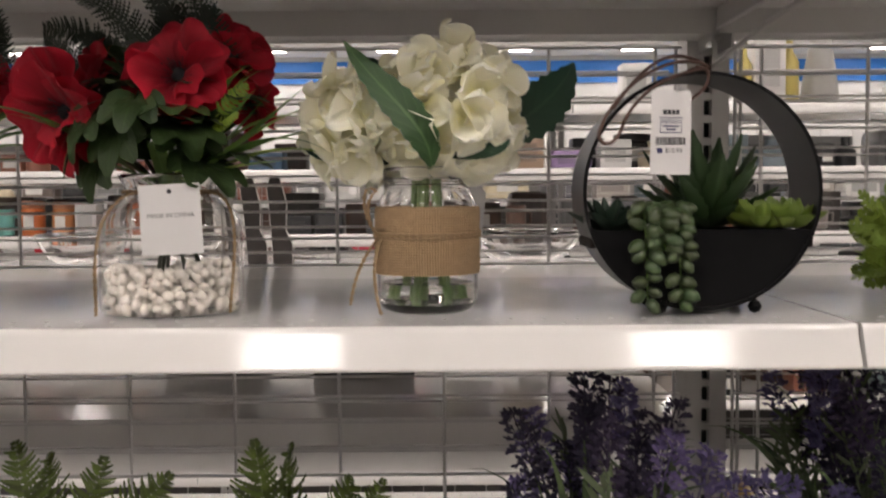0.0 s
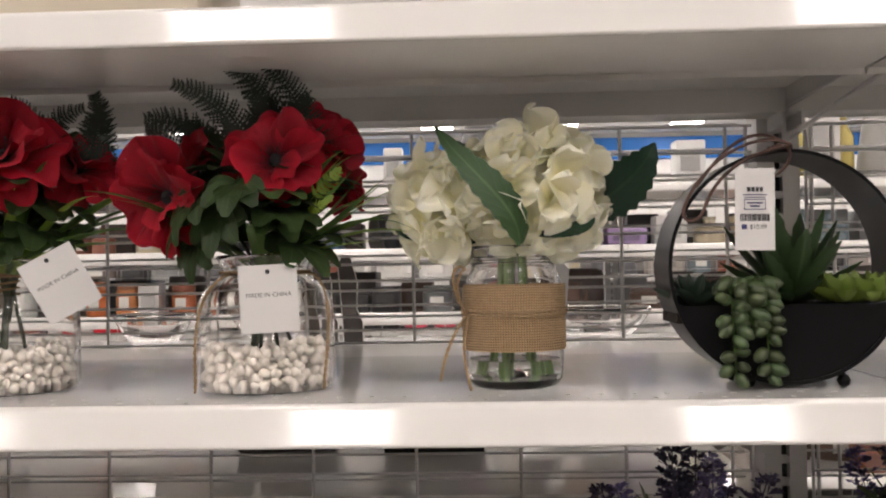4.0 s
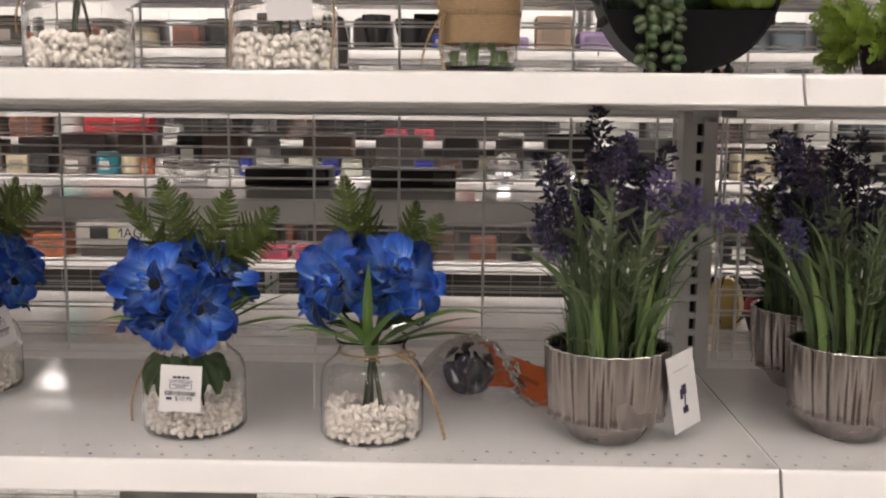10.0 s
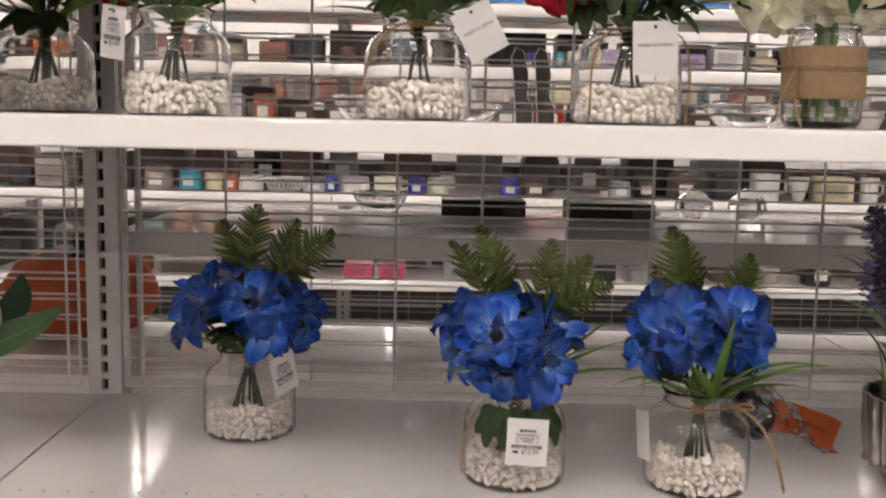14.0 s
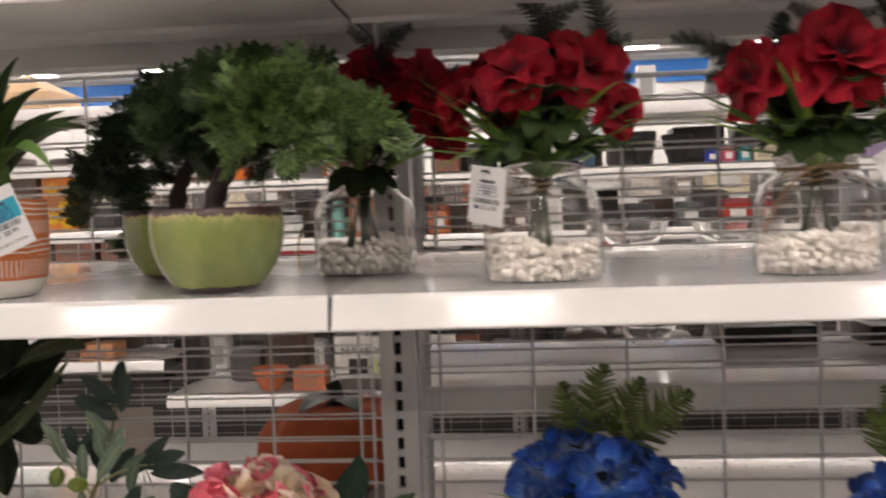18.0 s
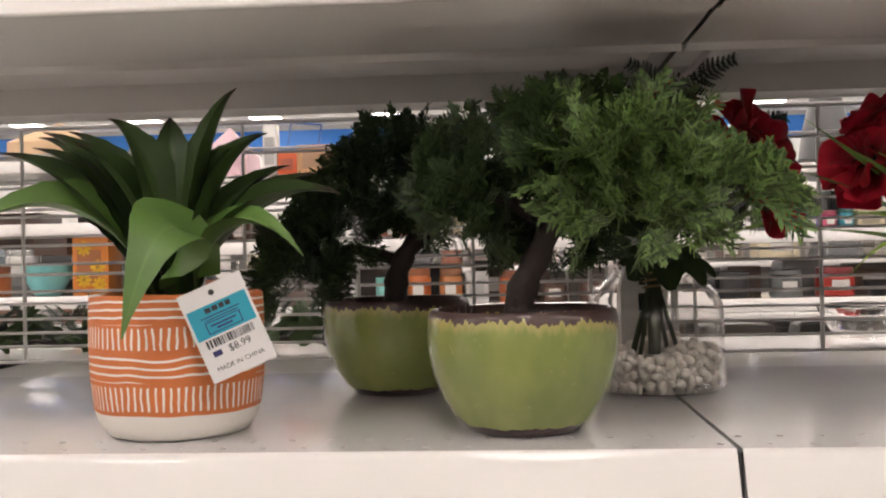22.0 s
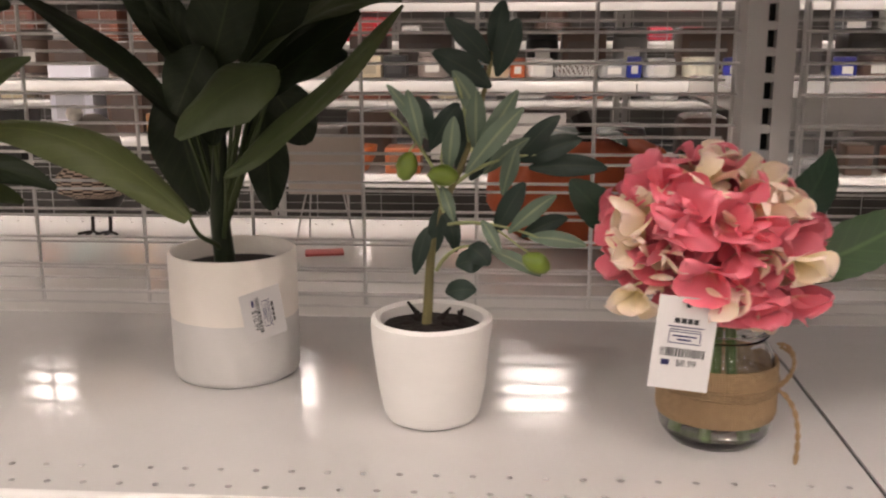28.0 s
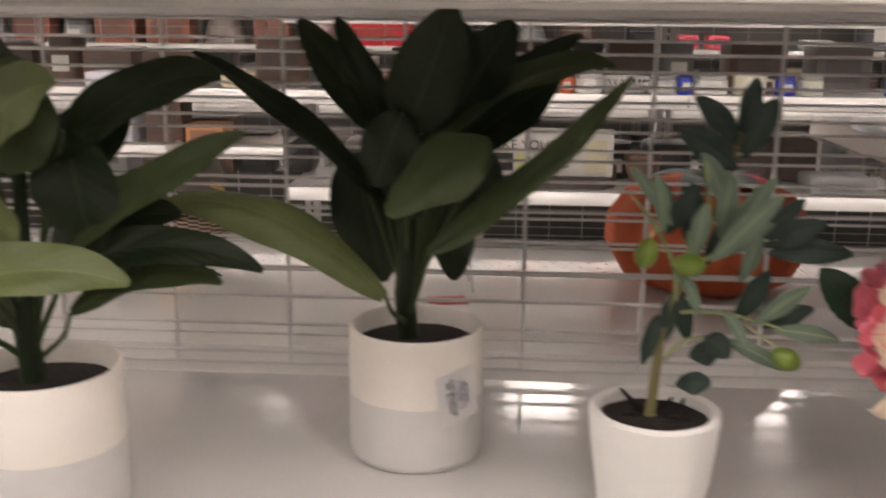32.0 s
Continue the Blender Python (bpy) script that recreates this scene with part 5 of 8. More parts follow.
def mason(parent, profile, band, water):
    jar = part("jar", glass_jar(profile, 0.0024, 0.006), M_GLASS, parent, "clear glass jar", None, 60)
    jar.visible_shadow = False
    r = profile[3][0] + 0.001
    steps = 16
    w = Shape().lathe([(r + (0.0008 if 0 < k < steps else 0.0), band[0] + (band[1] - band[0]) * k / steps) for k in range(steps + 1)], 64, lambda a, z: 1 + 0.006 * math.sin(5 * a + z * 90) + 0.003 * math.sin(31 * a + z * 700))
    part("burlap_band", w, M_BURLAP, parent, "tan burlap band")
    fill = part("water", Shape().lathe([(0.0005, 0.0066), (profile[1][0] * 0.8, 0.0066), (profile[3][0] - 0.0032, 0.013), (profile[3][0] - 0.0032, water), (0.0005, water)], 40), M_WATER, parent, "clear resin water")
    fill.visible_shadow = False
    for k in range(5):
        a = 1.2566 * k + 0.5
        part("stem", Shape().tube([(0.02 * math.cos(a), 0.02 * math.sin(a), 0.009), (0.012 * math.cos(a), 0.012 * math.sin(a), 0.06), (0.008 * math.cos(a), 0.008 * math.sin(a), 0.125)], 0.0036, 8), M_STEMG, parent)


hyd = thing("flower_arrangement", (-0.0115, 0.8115, Z_UP), "cream fabric hydrangea in a clear jar wrapped in tan burlap", "artificial flowers", "hydrangeas in jars")
mason(hyd, MASON, (0.032, 0.0865), 0.024)
for z in (0.0625, 0.0655):
    bow(hyd, [(0.0435 * math.cos(a), 0.0435 * math.sin(a), z + 0.0015 * math.sin(a)) for a in (0.2 * k for k in range(33))], 0.0014)
bow(hyd, bezier((-0.036, -0.022, 0.062), (-0.052, -0.03, 0.07), (-0.055, -0.03, 0.11), (-0.04, -0.024, 0.1), 8))
bow(hyd, bezier((-0.04, -0.024, 0.1), (-0.052, -0.03, 0.09), (-0.045, -0.03, 0.07), (-0.038, -0.022, 0.06), 8))
bow(hyd, bezier((-0.038, -0.022, 0.062), (-0.05, -0.032, 0.05), (-0.058, -0.034, 0.03), (-0.061, -0.034, 0.009), 8))
bow(hyd, bezier((-0.036, -0.024, 0.062), (-0.045, -0.032, 0.045), (-0.042, -0.036, 0.02), (-0.036, -0.042, 0.002), 8))
hydrangea(hyd, (0.0175, 0.0, 0.16), (0.049, 0.045, 0.042), 66, ("cream",), 5, 0.028, "dense cream hydrangea head")
hydrangea(hyd, (-0.057, 0.004, 0.152), (0.029, 0.034, 0.035), 32, ("cream",), 6, 0.0255, "smaller cream hydrangea head")
for x in (0.028, -0.06):
    part("stem", Shape().tube(stem_line((x, 0, 0.15), (0, 0, 0.1)), 0.002, 6), M_STEMG, hyd)
big_leaf(hyd, ((0.004, -0.054, 0.118), (0.006, -0.072, 0.148), (-0.034, -0.07, 0.172), (-0.062, -0.05, 0.214)), 0.0155, M_HLEAF, (0.25, -1, 0.3), teeth=0.14)
big_leaf(hyd, ((0.055, 0.0, 0.142), (0.085, -0.005, 0.16), (0.108, -0.004, 0.175), (0.121, 0.0, 0.203)), 0.0245, M_HDARK, (0.3, -1, -0.3), teeth=0.16)
big_leaf(hyd, ((-0.03, 0.02, 0.15), (-0.03, 0.02, 0.18), (-0.045, 0.02, 0.2), (-0.05, 0.0, 0.208)), 0.016, M_HDARK, (0.1, -1, 0.2), teeth=0.1)
big_leaf(hyd, ((-0.03, -0.01, 0.122), (-0.06, -0.01, 0.13), (-0.09, 0.0, 0.128), (-0.105, 0.01, 0.142)), 0.012, M_HDARK, (0, -0.8, 0.6))
big_leaf(hyd, ((0.02, -0.035, 0.126), (0.04, -0.04, 0.135), (0.055, -0.04, 0.13), (0.066, -0.03, 0.14)), 0.012, M_HDARK, (0, -0.8, 0.6))
part("tag", Shape().box((-0.02, -0.027, -0.0004), (0.02, 0.027, 0)), M_PAPER, hyd, "white card tag seen edge on", pose(0.041, 0.012, 0.078, 90, 18, 70))

# ---- pink hydrangea on the lower shelf ----
PINKJ = [(0.0268, 0.0), (0.034, 0.0024), (0.0407, 0.0115), (0.0427, 0.023), (0.0427, 0.0595), (0.0402, 0.071), (0.0345, 0.0797), (0.0345, 0.0835), (0.0361, 0.085), (0.0345, 0.0874), (0.0361, 0.0898), (0.0345, 0.0922), (0.0358, 0.095), (0.035, 0.0979)]
pink = thing("flower_arrangement", (-1.0002, 0.8335, Z_LOW), "pink and peach fabric hydrangea in a burlap-wrapped glass jar", "artificial flowers", "hydrangeas in jars")
mason(pink, PINKJ, (0.0235, 0.0665), 0.022)
for z in (0.046, 0.0485, 0.051):
    bow(pink, [(0.0452 * math.cos(a), 0.0452 * math.sin(a), z + 0.001 * math.sin(2 * a)) for a in (0.2 * k for k in range(33))], 0.0012)
bow(pink, bezier((0.036, -0.026, 0.05), (0.05, -0.04, 0.06), (0.05, -0.036, 0.09), (0.036, -0.026, 0.084), 8))
bow(pink, bezier((0.038, -0.026, 0.082), (0.052, -0.04, 0.08), (0.046, -0.036, 0.062), (0.036, -0.026, 0.05), 8))
bow(pink, bezier((0.038, -0.026, 0.05), (0.052, -0.04, 0.045), (0.052, -0.044, 0.02), (0.048, -0.05, 0.002), 8), 0.0018)
pink_head = hydrangea(pink, (-0.012, 0.0, 0.16), (0.059, 0.054, 0.042), 104, ("pink", "peach"), 9, 0.0245, "full pink and peach hydrangea head")
for k, (x, y, z, key, dx) in enumerate(((-0.062, -0.03, 0.118, "peach", -0.3), (-0.048, -0.03, 0.128, "peach", -0.1), (-0.035, -0.02, 0.118, "pink", 0.0), (0.004, -0.044, 0.118, "pink", -0.1), (0.02, -0.048, 0.112, "pink", 0.1), (0.016, -0.03, 0.11, "peach", 0.0), (0.045, -0.035, 0.116, "pink", 0.35), (0.05, -0.015, 0.12, "pink", 0.5), (0.04, -0.052, 0.146, "peach", 0.3), (-0.06, -0.03, 0.15, "peach", -0.5))):
    q = Vector((x + 0.009, y, z - 0.154))
    part("floret", FLORETS[key][k % 6], None, pink_head, "drooping floret", Matrix.Diagonal((1 / 0.059, 1 / 0.054, 1 / 0.042, 1)) @ aim(q, (dx, -0.75, -0.5 if z < 0.13 else 0.1), 1.3 * k) @ Matrix.Scale(0.0225, 4))
part("stem", Shape().tube([(0, 0, 0.05), (0, 0, 0.13)], 0.003, 6), M_STEMG, pink)
big_leaf(pink, ((0.05, 0.0, 0.125), (0.085, -0.005, 0.15), (0.115, 0.0, 0.155), (0.15, 0.01, 0.185)), 0.022, M_HLEAF, (-0.2, -0.8, 0.6))
big_leaf(pink, ((-0.06, 0.02, 0.15), (-0.085, 0.02, 0.165), (-0.105, 0.02, 0.185), (-0.112, 0.02, 0.195)), 0.016, M_HDARK, (0.2, -0.9, 0.3))
big_leaf(pink, ((0.05, 0.05, 0.15), (0.075, 0.06, 0.17), (0.085, 0.06, 0.19), (0.085, 0.05, 0.215)), 0.018, M_HDARK, (0.0, -1, 0.1))
tag(pink, pose(-0.0375, -0.066, 0.096, 82, 7, 2), 0.041, 0.064, "p899", 2)


# ---- lower shelf: blue anemones ----
def blue_blades(rng, n, ext=()):
    out = []
    for k in range(n):
        a = rng.uniform(-3.1, 0.1)
        q = rng.uniform(0.09, 0.14)
        out.append(((0.01 * math.cos(a), 0.01 * math.sin(a), 0.1), (q * math.cos(a), 0.6 * q * math.sin(a), rng.uniform(0.11, 0.17)), rng.uniform(0.01, 0.035), rng.random() < 0.1))
    return out + list(ext)


GB = "anemones in pebble jars"
LAB_B = "blue fabric anemones in a glass jar of gravel"
blue2 = bouquet((-0.3325, 0.8195, Z_LOW), LAB_B + ", price tag", "blue",
                [(-0.026, -0.055, 0.178, 0.047, (-0.1, -1, 0.2)), (0.024, -0.06, 0.15, 0.046, (0.5, -0.85, 0.05)), (-0.07, -0.03, 0.162, 0.045, (-0.85, -0.5, 0.05)), (-0.056, -0.015, 0.192, 0.043, (-0.5, -0.4, 0.75)), (0.04, -0.005, 0.18, 0.044, (0.75, -0.35, 0.5)), (-0.016, -0.05, 0.132, 0.042, (-0.2, -0.75, -0.6)), (0.004, 0.015, 0.195, 0.042, (0.1, -0.4, 0.9))], 12,
                ferns=[(-0.03, 0.0, 0.197, -0.5, 0, 1.0, 0.95, "green"), (-0.02, 0.01, 0.202, -0.15, 0, 1, 0.90, "green"), (0.01, 0.0, 0.197, 0.5, 0, 0.9, 0.85, "green"), (0.02, 0.0, 0.187, 1.1, 0, 0.75, 0.95, "green"), (0.03, 0.03, 0.192, 0.9, 0.3, 0.9, 0.90, "green"), (-0.01, 0.03, 0.202, -0.3, 0.3, 1, 0.80, "green")],
                blades=blue_blades(rr, 3, [((0.0, 0, 0.1), (0.13, 0.0, 0.165), 0.01, False), ((0, 0, 0.1), (0.15, -0.02, 0.13), 0.02, False), ((0.0, 0.0, 0.1), (0.12, 0.03, 0.19), 0.0, False), ((0, -0.02, 0.12), (-0.08, -0.08, 0.14), 0.01, True)]), leaves=5, lance=6, group=GB)
for a in (-2.3, -1.9, -1.5, -1.1, -0.7):
    part("leaf", R.choice(LOBED), None, blue2, "", Matrix.Translation((0.03 * math.cos(a), 0.03 * math.sin(a) - 0.02, 0.1)) @ Matrix.Rotation(a - math.pi / 2, 4, "Z") @ Matrix.Rotation(radians(-60), 4, "X") @ Matrix.Scale(0.04, 4))
tag(blue2, pose(0.007, -0.08, 0.069, 84, 3, 2), 0.044, 0.05, "p1099", 7, False)
bow(blue2, bezier((-0.04, -0.02, 0.09), (-0.06, -0.03, 0.07), (-0.064, -0.035, 0.04), (-0.06, -0.04, 0.02), 8))
blue3 = bouquet((-0.1272, 0.8067, Z_LOW), LAB_B + ", twine bow", "blue",
                [(-0.036, -0.042, 0.186, 0.047, (-0.4, -0.85, 0.25)), (0.03, -0.036, 0.194, 0.047, (0.4, -0.72, 0.5)), (0.056, -0.008, 0.182, 0.044, (0.9, -0.35, 0.25)), (-0.066, -0.012, 0.168, 0.044, (-0.9, -0.4, -0.05)), (-0.004, 0.008, 0.21, 0.043, (0.0, -0.15, 1)), (0.02, 0.03, 0.2, 0.044), (-0.04, 0.025, 0.2, 0.042, (-0.4, -0.3, 0.85)), (0.018, -0.05, 0.168, 0.034, (0.2, -0.8, -0.45))], 13,
                ferns=[(-0.02, 0.02, 0.197, -0.15, 0, 1, 1.00, "green"), (0.0, 0.03, 0.197, -0.3, 0.2, 1, 0.90, "green"), (0.03, 0.02, 0.197, 0.35, 0, 1, 0.75, "green"), (0.04, 0.03, 0.192, 0.7, 0.1, 1, 0.70, "green")],
                blades=blue_blades(rr, 7, [((0, -0.055, 0.118), (0.006, -0.1, 0.222), 0.0, False), ((0.0, -0.052, 0.115), (0.06, -0.105, 0.165), 0.022, False), ((0, 0, 0.1), (0.14, -0.03, 0.14), 0.035, False), ((0.01, -0.05, 0.115), (0.125, -0.07, 0.158), 0.018, False), ((0, -0.05, 0.115), (-0.04, -0.1, 0.166), 0.006, False), ((0, -0.05, 0.115), (-0.085, -0.07, 0.14), 0.004, False), ((0, 0.0, 0.09), (0.0, -0.055, 0.118), 0.0, False), ((0, 0, 0.09), (0.01, -0.052, 0.116), 0.0, False)]), leaves=0, lance=10, group=GB)
bow(blue3, [(0.038 * math.cos(a), 0.038 * math.sin(a), 0.099) for a in (0.3 * k for k in range(22))])
bow(blue3, bezier((0.03, -0.028, 0.1), (0.06, -0.05, 0.10), (0.075, -0.055, 0.05), (0.084, -0.05, 0.012), 8), 0.0018)
bow(blue3, bezier((0.03, -0.026, 0.1), (0.05, -0.04, 0.115), (0.06, -0.04, 0.095), (0.036, -0.03, 0.1), 8), 0.0015)
part("tag", Shape().box((-0.02, -0.027, -0.0004), (0.02, 0.027, 0)), M_PAPER, blue3, "white card tag seen edge on", pose(-0.064, -0.012, 0.062, 90, -12, -82))
blue1 = bouquet((-0.662, 0.966, Z_LOW), LAB_B + " near an upright", "blue",
                [(-0.056, -0.02, 0.188, 0.046), (0.01, -0.05, 0.18, 0.047), (0.066, -0.01, 0.178, 0.046), (-0.016, 0.005, 0.208, 0.044), (0.03, -0.052, 0.15, 0.041), (-0.066, -0.03, 0.162, 0.044), (0.072, -0.022, 0.145, 0.038, (0.75, -0.6, -0.25))], 14,
                ferns=[(0.0, 0.0, 0.202, 0.05, 0, 1, 1.00, "green"), (-0.01, 0.01, 0.197, -0.4, 0, 1, 0.85, "green"), (0.03, 0.0, 0.197, 0.9, 0, 0.8, 1.10, "green"), (0.02, 0.02, 0.197, 0.5, 0.2, 1, 0.90, "green")],
                blades=blue_blades(rr, 6, [((0, 0, 0.1), (-0.128, -0.03, 0.158), 0.01, False)]), leaves=7, leaf_z=(0.118, 0.14), lance=7, group=GB)
tag(blue1, pose(0.05, -0.036, 0.088, 90, -14, 52), 0.04, 0.05, "p1099", 9, False)


# ---- ring planter of succulents ----
def thick_leaf(pts, width, thick, face, outline=None, teeth=0.0, fold=0.35):
    return blade_along(pts, width, fold, outline or (lambda v: math.sin(math.pi * (0.18 + 0.8 * v)) ** 0.75), face, 4, teeth, thick)


def rosette(parent, at, n, length, width, thick, lifts, material, seed, name="leaf", droop=0.0, teeth=0.0):
    """Thick pointed leaves round a point, ring by ring of (count, lift in degrees, length scale)."""
    rng = random.Random(seed)
    for n, lift, sc in lifts:
        off = rng.uniform(0, 6)
        for k in range(n):
            a = off + 6.283 * k / n + rng.uniform(-0.2, 0.2)
            e = radians(lift + rng.uniform(-8, 8))
            l = length * sc * rng.uniform(0.88, 1.1)
            d = Vector((math.cos(a) * math.cos(e), math.sin(a) * math.cos(e), math.sin(e)))
            out = Vector((math.cos(a), math.sin(a), 0))
            pts = [Vector(at) + d * (l * t) + Vector((0, 0, -droop * l * t * t)) + out * (0.1 * l * math.sin(t * 2)) for t in (i / 12 for i in range(13))]
            face = Vector((-math.cos(a) * math.sin(e), -math.sin(a) * math.sin(e), math.cos(e)))
            part(name, thick_leaf(pts, width * sc, thick, face, None, teeth), material, parent, "", None, 180)


ring = thing("ring_planter", (0.2055, 0.806, Z_UP), "round matt black metal ring planter of artificial succulents on ball feet", "planter")
RC, RR = 0.0968, 0.0942
band = Shape()
rows = []
for k in range(73):
    a = 2 * math.pi * k / 72
    row = []
    for r, y in ((RR - 0.003, -0.034), (RR, -0.034), (RR, 0.034), (RR - 0.003, 0.034), (RR - 0.003, -0.034)):
        row.append(Vector((r * math.sin(a), y, RC + r * math.cos(a))))
    rows.append(row)
band.sheet(rows)
part("ring", band, M_BAND, ring, "satin black metal band", None, 30)
chord = -0.030
half = math.acos(-chord / (RR - 0.003))
face = Shape()
arc = [(math.sin(t) * (RR - 0.003), -math.cos(t) * (RR - 0.003)) for t in (half * (k / 16 - 1) for k in range(33))]
for y in (-0.0325, 0.0325):
    face.sheet([[Vector((x, y, RC + chord)), Vector((x, y, RC + z))] for x, z in arc])
part("trough", face, M_BLACK, ring, "solid black lower half")
part("soil", Shape().box((-0.088, -0.031, RC + chord - 0.014), (0.088, 0.031, RC + chord - 0.006)), M_SOIL, ring)
for x in (-0.031, 0.044):
    for y in (-0.026, 0.026):
        foot = Shape().lathe([(0.0002, -0.0055), (0.0038, -0.004), (0.0055, 0), (0.0038, 0.004), (0.0002, 0.0055)], 16)
        part("ball_foot", foot, M_BLACK, ring, "", pose(x, y, 0.0056))
        part("foot_stem", Shape().tube([(x, y, 0.008), (x * 0.96, y * 0.98, 0.0155)], 0.0022, 6), M_BLACK, ring)
rosette(ring, (0.016, 0.014, RC + chord + 0.002), 0, 0.074, 0.0105, 0.0035, ((9, 14, 0.72), (8, 34, 0.88), (7, 55, 1.0), (4, 76, 1.1)), M_SUCC, 31, "aloe_leaf", 0.0, 0.2)
rosette(ring, (-0.07, -0.01, RC + chord), 0, 0.034, 0.006, 0.003, ((8, 20, 1.0), (6, 50, 0.9), (4, 75, 0.8)), M_SUCCD, 32, "rosette_leaf")
rosette(ring, (-0.045, 0.014, RC + chord), 0, 0.03, 0.006, 0.003, ((7, 30, 1.0), (5, 60, 0.9)), M_SUCCD, 33, "rosette_leaf")
for k, (x, y) in enumerate(((0.052, -0.014), (0.066, -0.002), (0.074, -0.018), (0.045, 0.01))):
    rosette(ring, (x, y, RC + chord + 0.004), 0, 0.026, 0.0085, 0.005, ((6, 15, 1.0), (5, 45, 0.95), (3, 75, 0.8)), M_SEDUM, 34 + k, "sedum_leaf")
bead = Shape().lathe([(0.0002, -0.0062), (0.0028, -0.0045), (0.0041, -0.001), (0.0039, 0.0022), (0.0022, 0.0048), (0.0002, 0.0062)], 10).mesh("bead", M_PEARL, 180)
rp = random.Random(40)
for sx, bottom in ((-0.046, 0.006), (-0.02, 0.005), (-0.033, 0.052)):
    top = RC + chord + 0.014
    line = bezier((sx, -0.02, top), (sx - 0.002, -0.045, top + 0.012), (sx, -0.042, 0.07), (sx + 0.002, -0.040, bottom), 15)
    vine = part("vine", Shape().tube(line, 0.0008, 4), M_STEMG, ring, "trailing bead strand")
    for i in range(1, 16):
        for side in (-1, 1) if i % 3 else (0.6,):
            p = line[i] + Vector((side * rp.uniform(0.0045, 0.0085), -rp.uniform(0.0, 0.006), rp.uniform(-0.003, 0.003)))
            p.z = max(p.z, 0.008)
            part("bead", bead, None, vine, "", aim(p, (side * 0.9, -0.5, rp.uniform(-0.9, 0.1))) @ Matrix.Scale(rp.uniform(1.0, 1.4), 4))
tag(ring, pose(-0.030, -0.053, 0.142, 90, 1, 2), 0.031, 0.064, "p1099", 11, False)
TOP = RC + RR
for a, b, c, d in (((0.004, -0.036, TOP + 0.003), (-0.03, -0.05, TOP + 0.016), (-0.07, -0.045, TOP - 0.012), (-0.082, -0.04, TOP - 0.046)),
                   ((-0.082, -0.04, TOP - 0.046), (-0.086, -0.04, TOP - 0.06), (-0.07, -0.042, TOP - 0.06), (-0.066, -0.042, TOP - 0.046)),
                   ((-0.066, -0.042, TOP - 0.046), (-0.058, -0.044, TOP - 0.022), (-0.036, -0.042, TOP - 0.004), (0.002, -0.037, TOP + 0.002)),
                   ((0.002, -0.036, TOP + 0.003), (-0.03, -0.045, TOP + 0.022), (-0.05, -0.042, TOP + 0.002), (-0.072, -0.04, TOP - 0.03)),
                   ((0.002, -0.036, TOP), (0.007, -0.038, TOP - 0.012), (-0.008, -0.04, TOP - 0.02), (-0.016, -0.042, TOP - 0.026))):
    part("cord", Shape().tube(bezier(a, b, c, d, 12), 0.0014, 6), M_CORD, ring, "tied dark jute cord")
part("cord", Shape().tube([(0.005 * math.sin(k * 0.9), -0.037 + 0.04 * (k / 24), TOP + 0.002 + 0.002 * math.cos(k)) for k in range(25)], 0.0016, 6), M_CORD, ring, "cord wound round the ring")


# ---- agave in the orange pot ----
def pot_shape(outer, wall, depth, seg=56, wobble=None):
    inner = [(outer[-1][0] - wall, outer[-1][1]), (outer[-1][0] - wall, outer[-1][1] - depth), (0.001, outer[-1][1] - depth)]
    rim = (outer[-1][0] - wall / 2, outer[-1][1] + wall * 0.35)
    return Shape().lathe([(0.001, 0.0008)] + outer + [rim] + inner, seg, wobble)


agave = thing("potted_agave", (-1.2685, 0.7945, Z_UP), "artificial green agave in an orange and white scratched ceramic pot", "potted plant")
part("pot", pot_shape([(0.0414, 0.0), (0.0471, 0.002), (0.0528, 0.009), (0.0564, 0.02), (0.0587, 0.04), (0.0595, 0.065), (0.0592, 0.085), (0.0586, 0.0955)], 0.004, 0.012), M_ORANGE, agave, "orange pot with scratched white lines")
part("soil", Shape().lathe([(0.0545, 0.086), (0.03, 0.09), (0.001, 0.091)], 30), M_SOIL, agave)


def agave_leaf(tip, lift, width, pale=False, face=None):
    o = Vector((0.0, 0.0, 0.088))
    t = Vector(tip)
    out = Vector((t.x, t.y, 0))
    rise = t.z - o.z
    ctrl1 = o + Vector((t.x * 0.16, t.y * 0.2, lift * 0.62))
    ctrl2 = o + Vector((t.x * 0.56, t.y * 0.6, max(lift * 1.12, rise * 0.92)))
    pts = bezier(o + out * 0.06, ctrl1, ctrl2, t, 20)
    f = face or (Vector((0, -0.55, 1)) - out.normalized() * 0.6 if out.length > 0.01 else Vector((0, -1, 0)))
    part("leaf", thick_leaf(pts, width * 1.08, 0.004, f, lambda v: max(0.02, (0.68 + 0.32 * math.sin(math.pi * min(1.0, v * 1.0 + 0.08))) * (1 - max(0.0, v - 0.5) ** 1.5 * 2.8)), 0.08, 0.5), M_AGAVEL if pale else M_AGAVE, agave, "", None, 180)


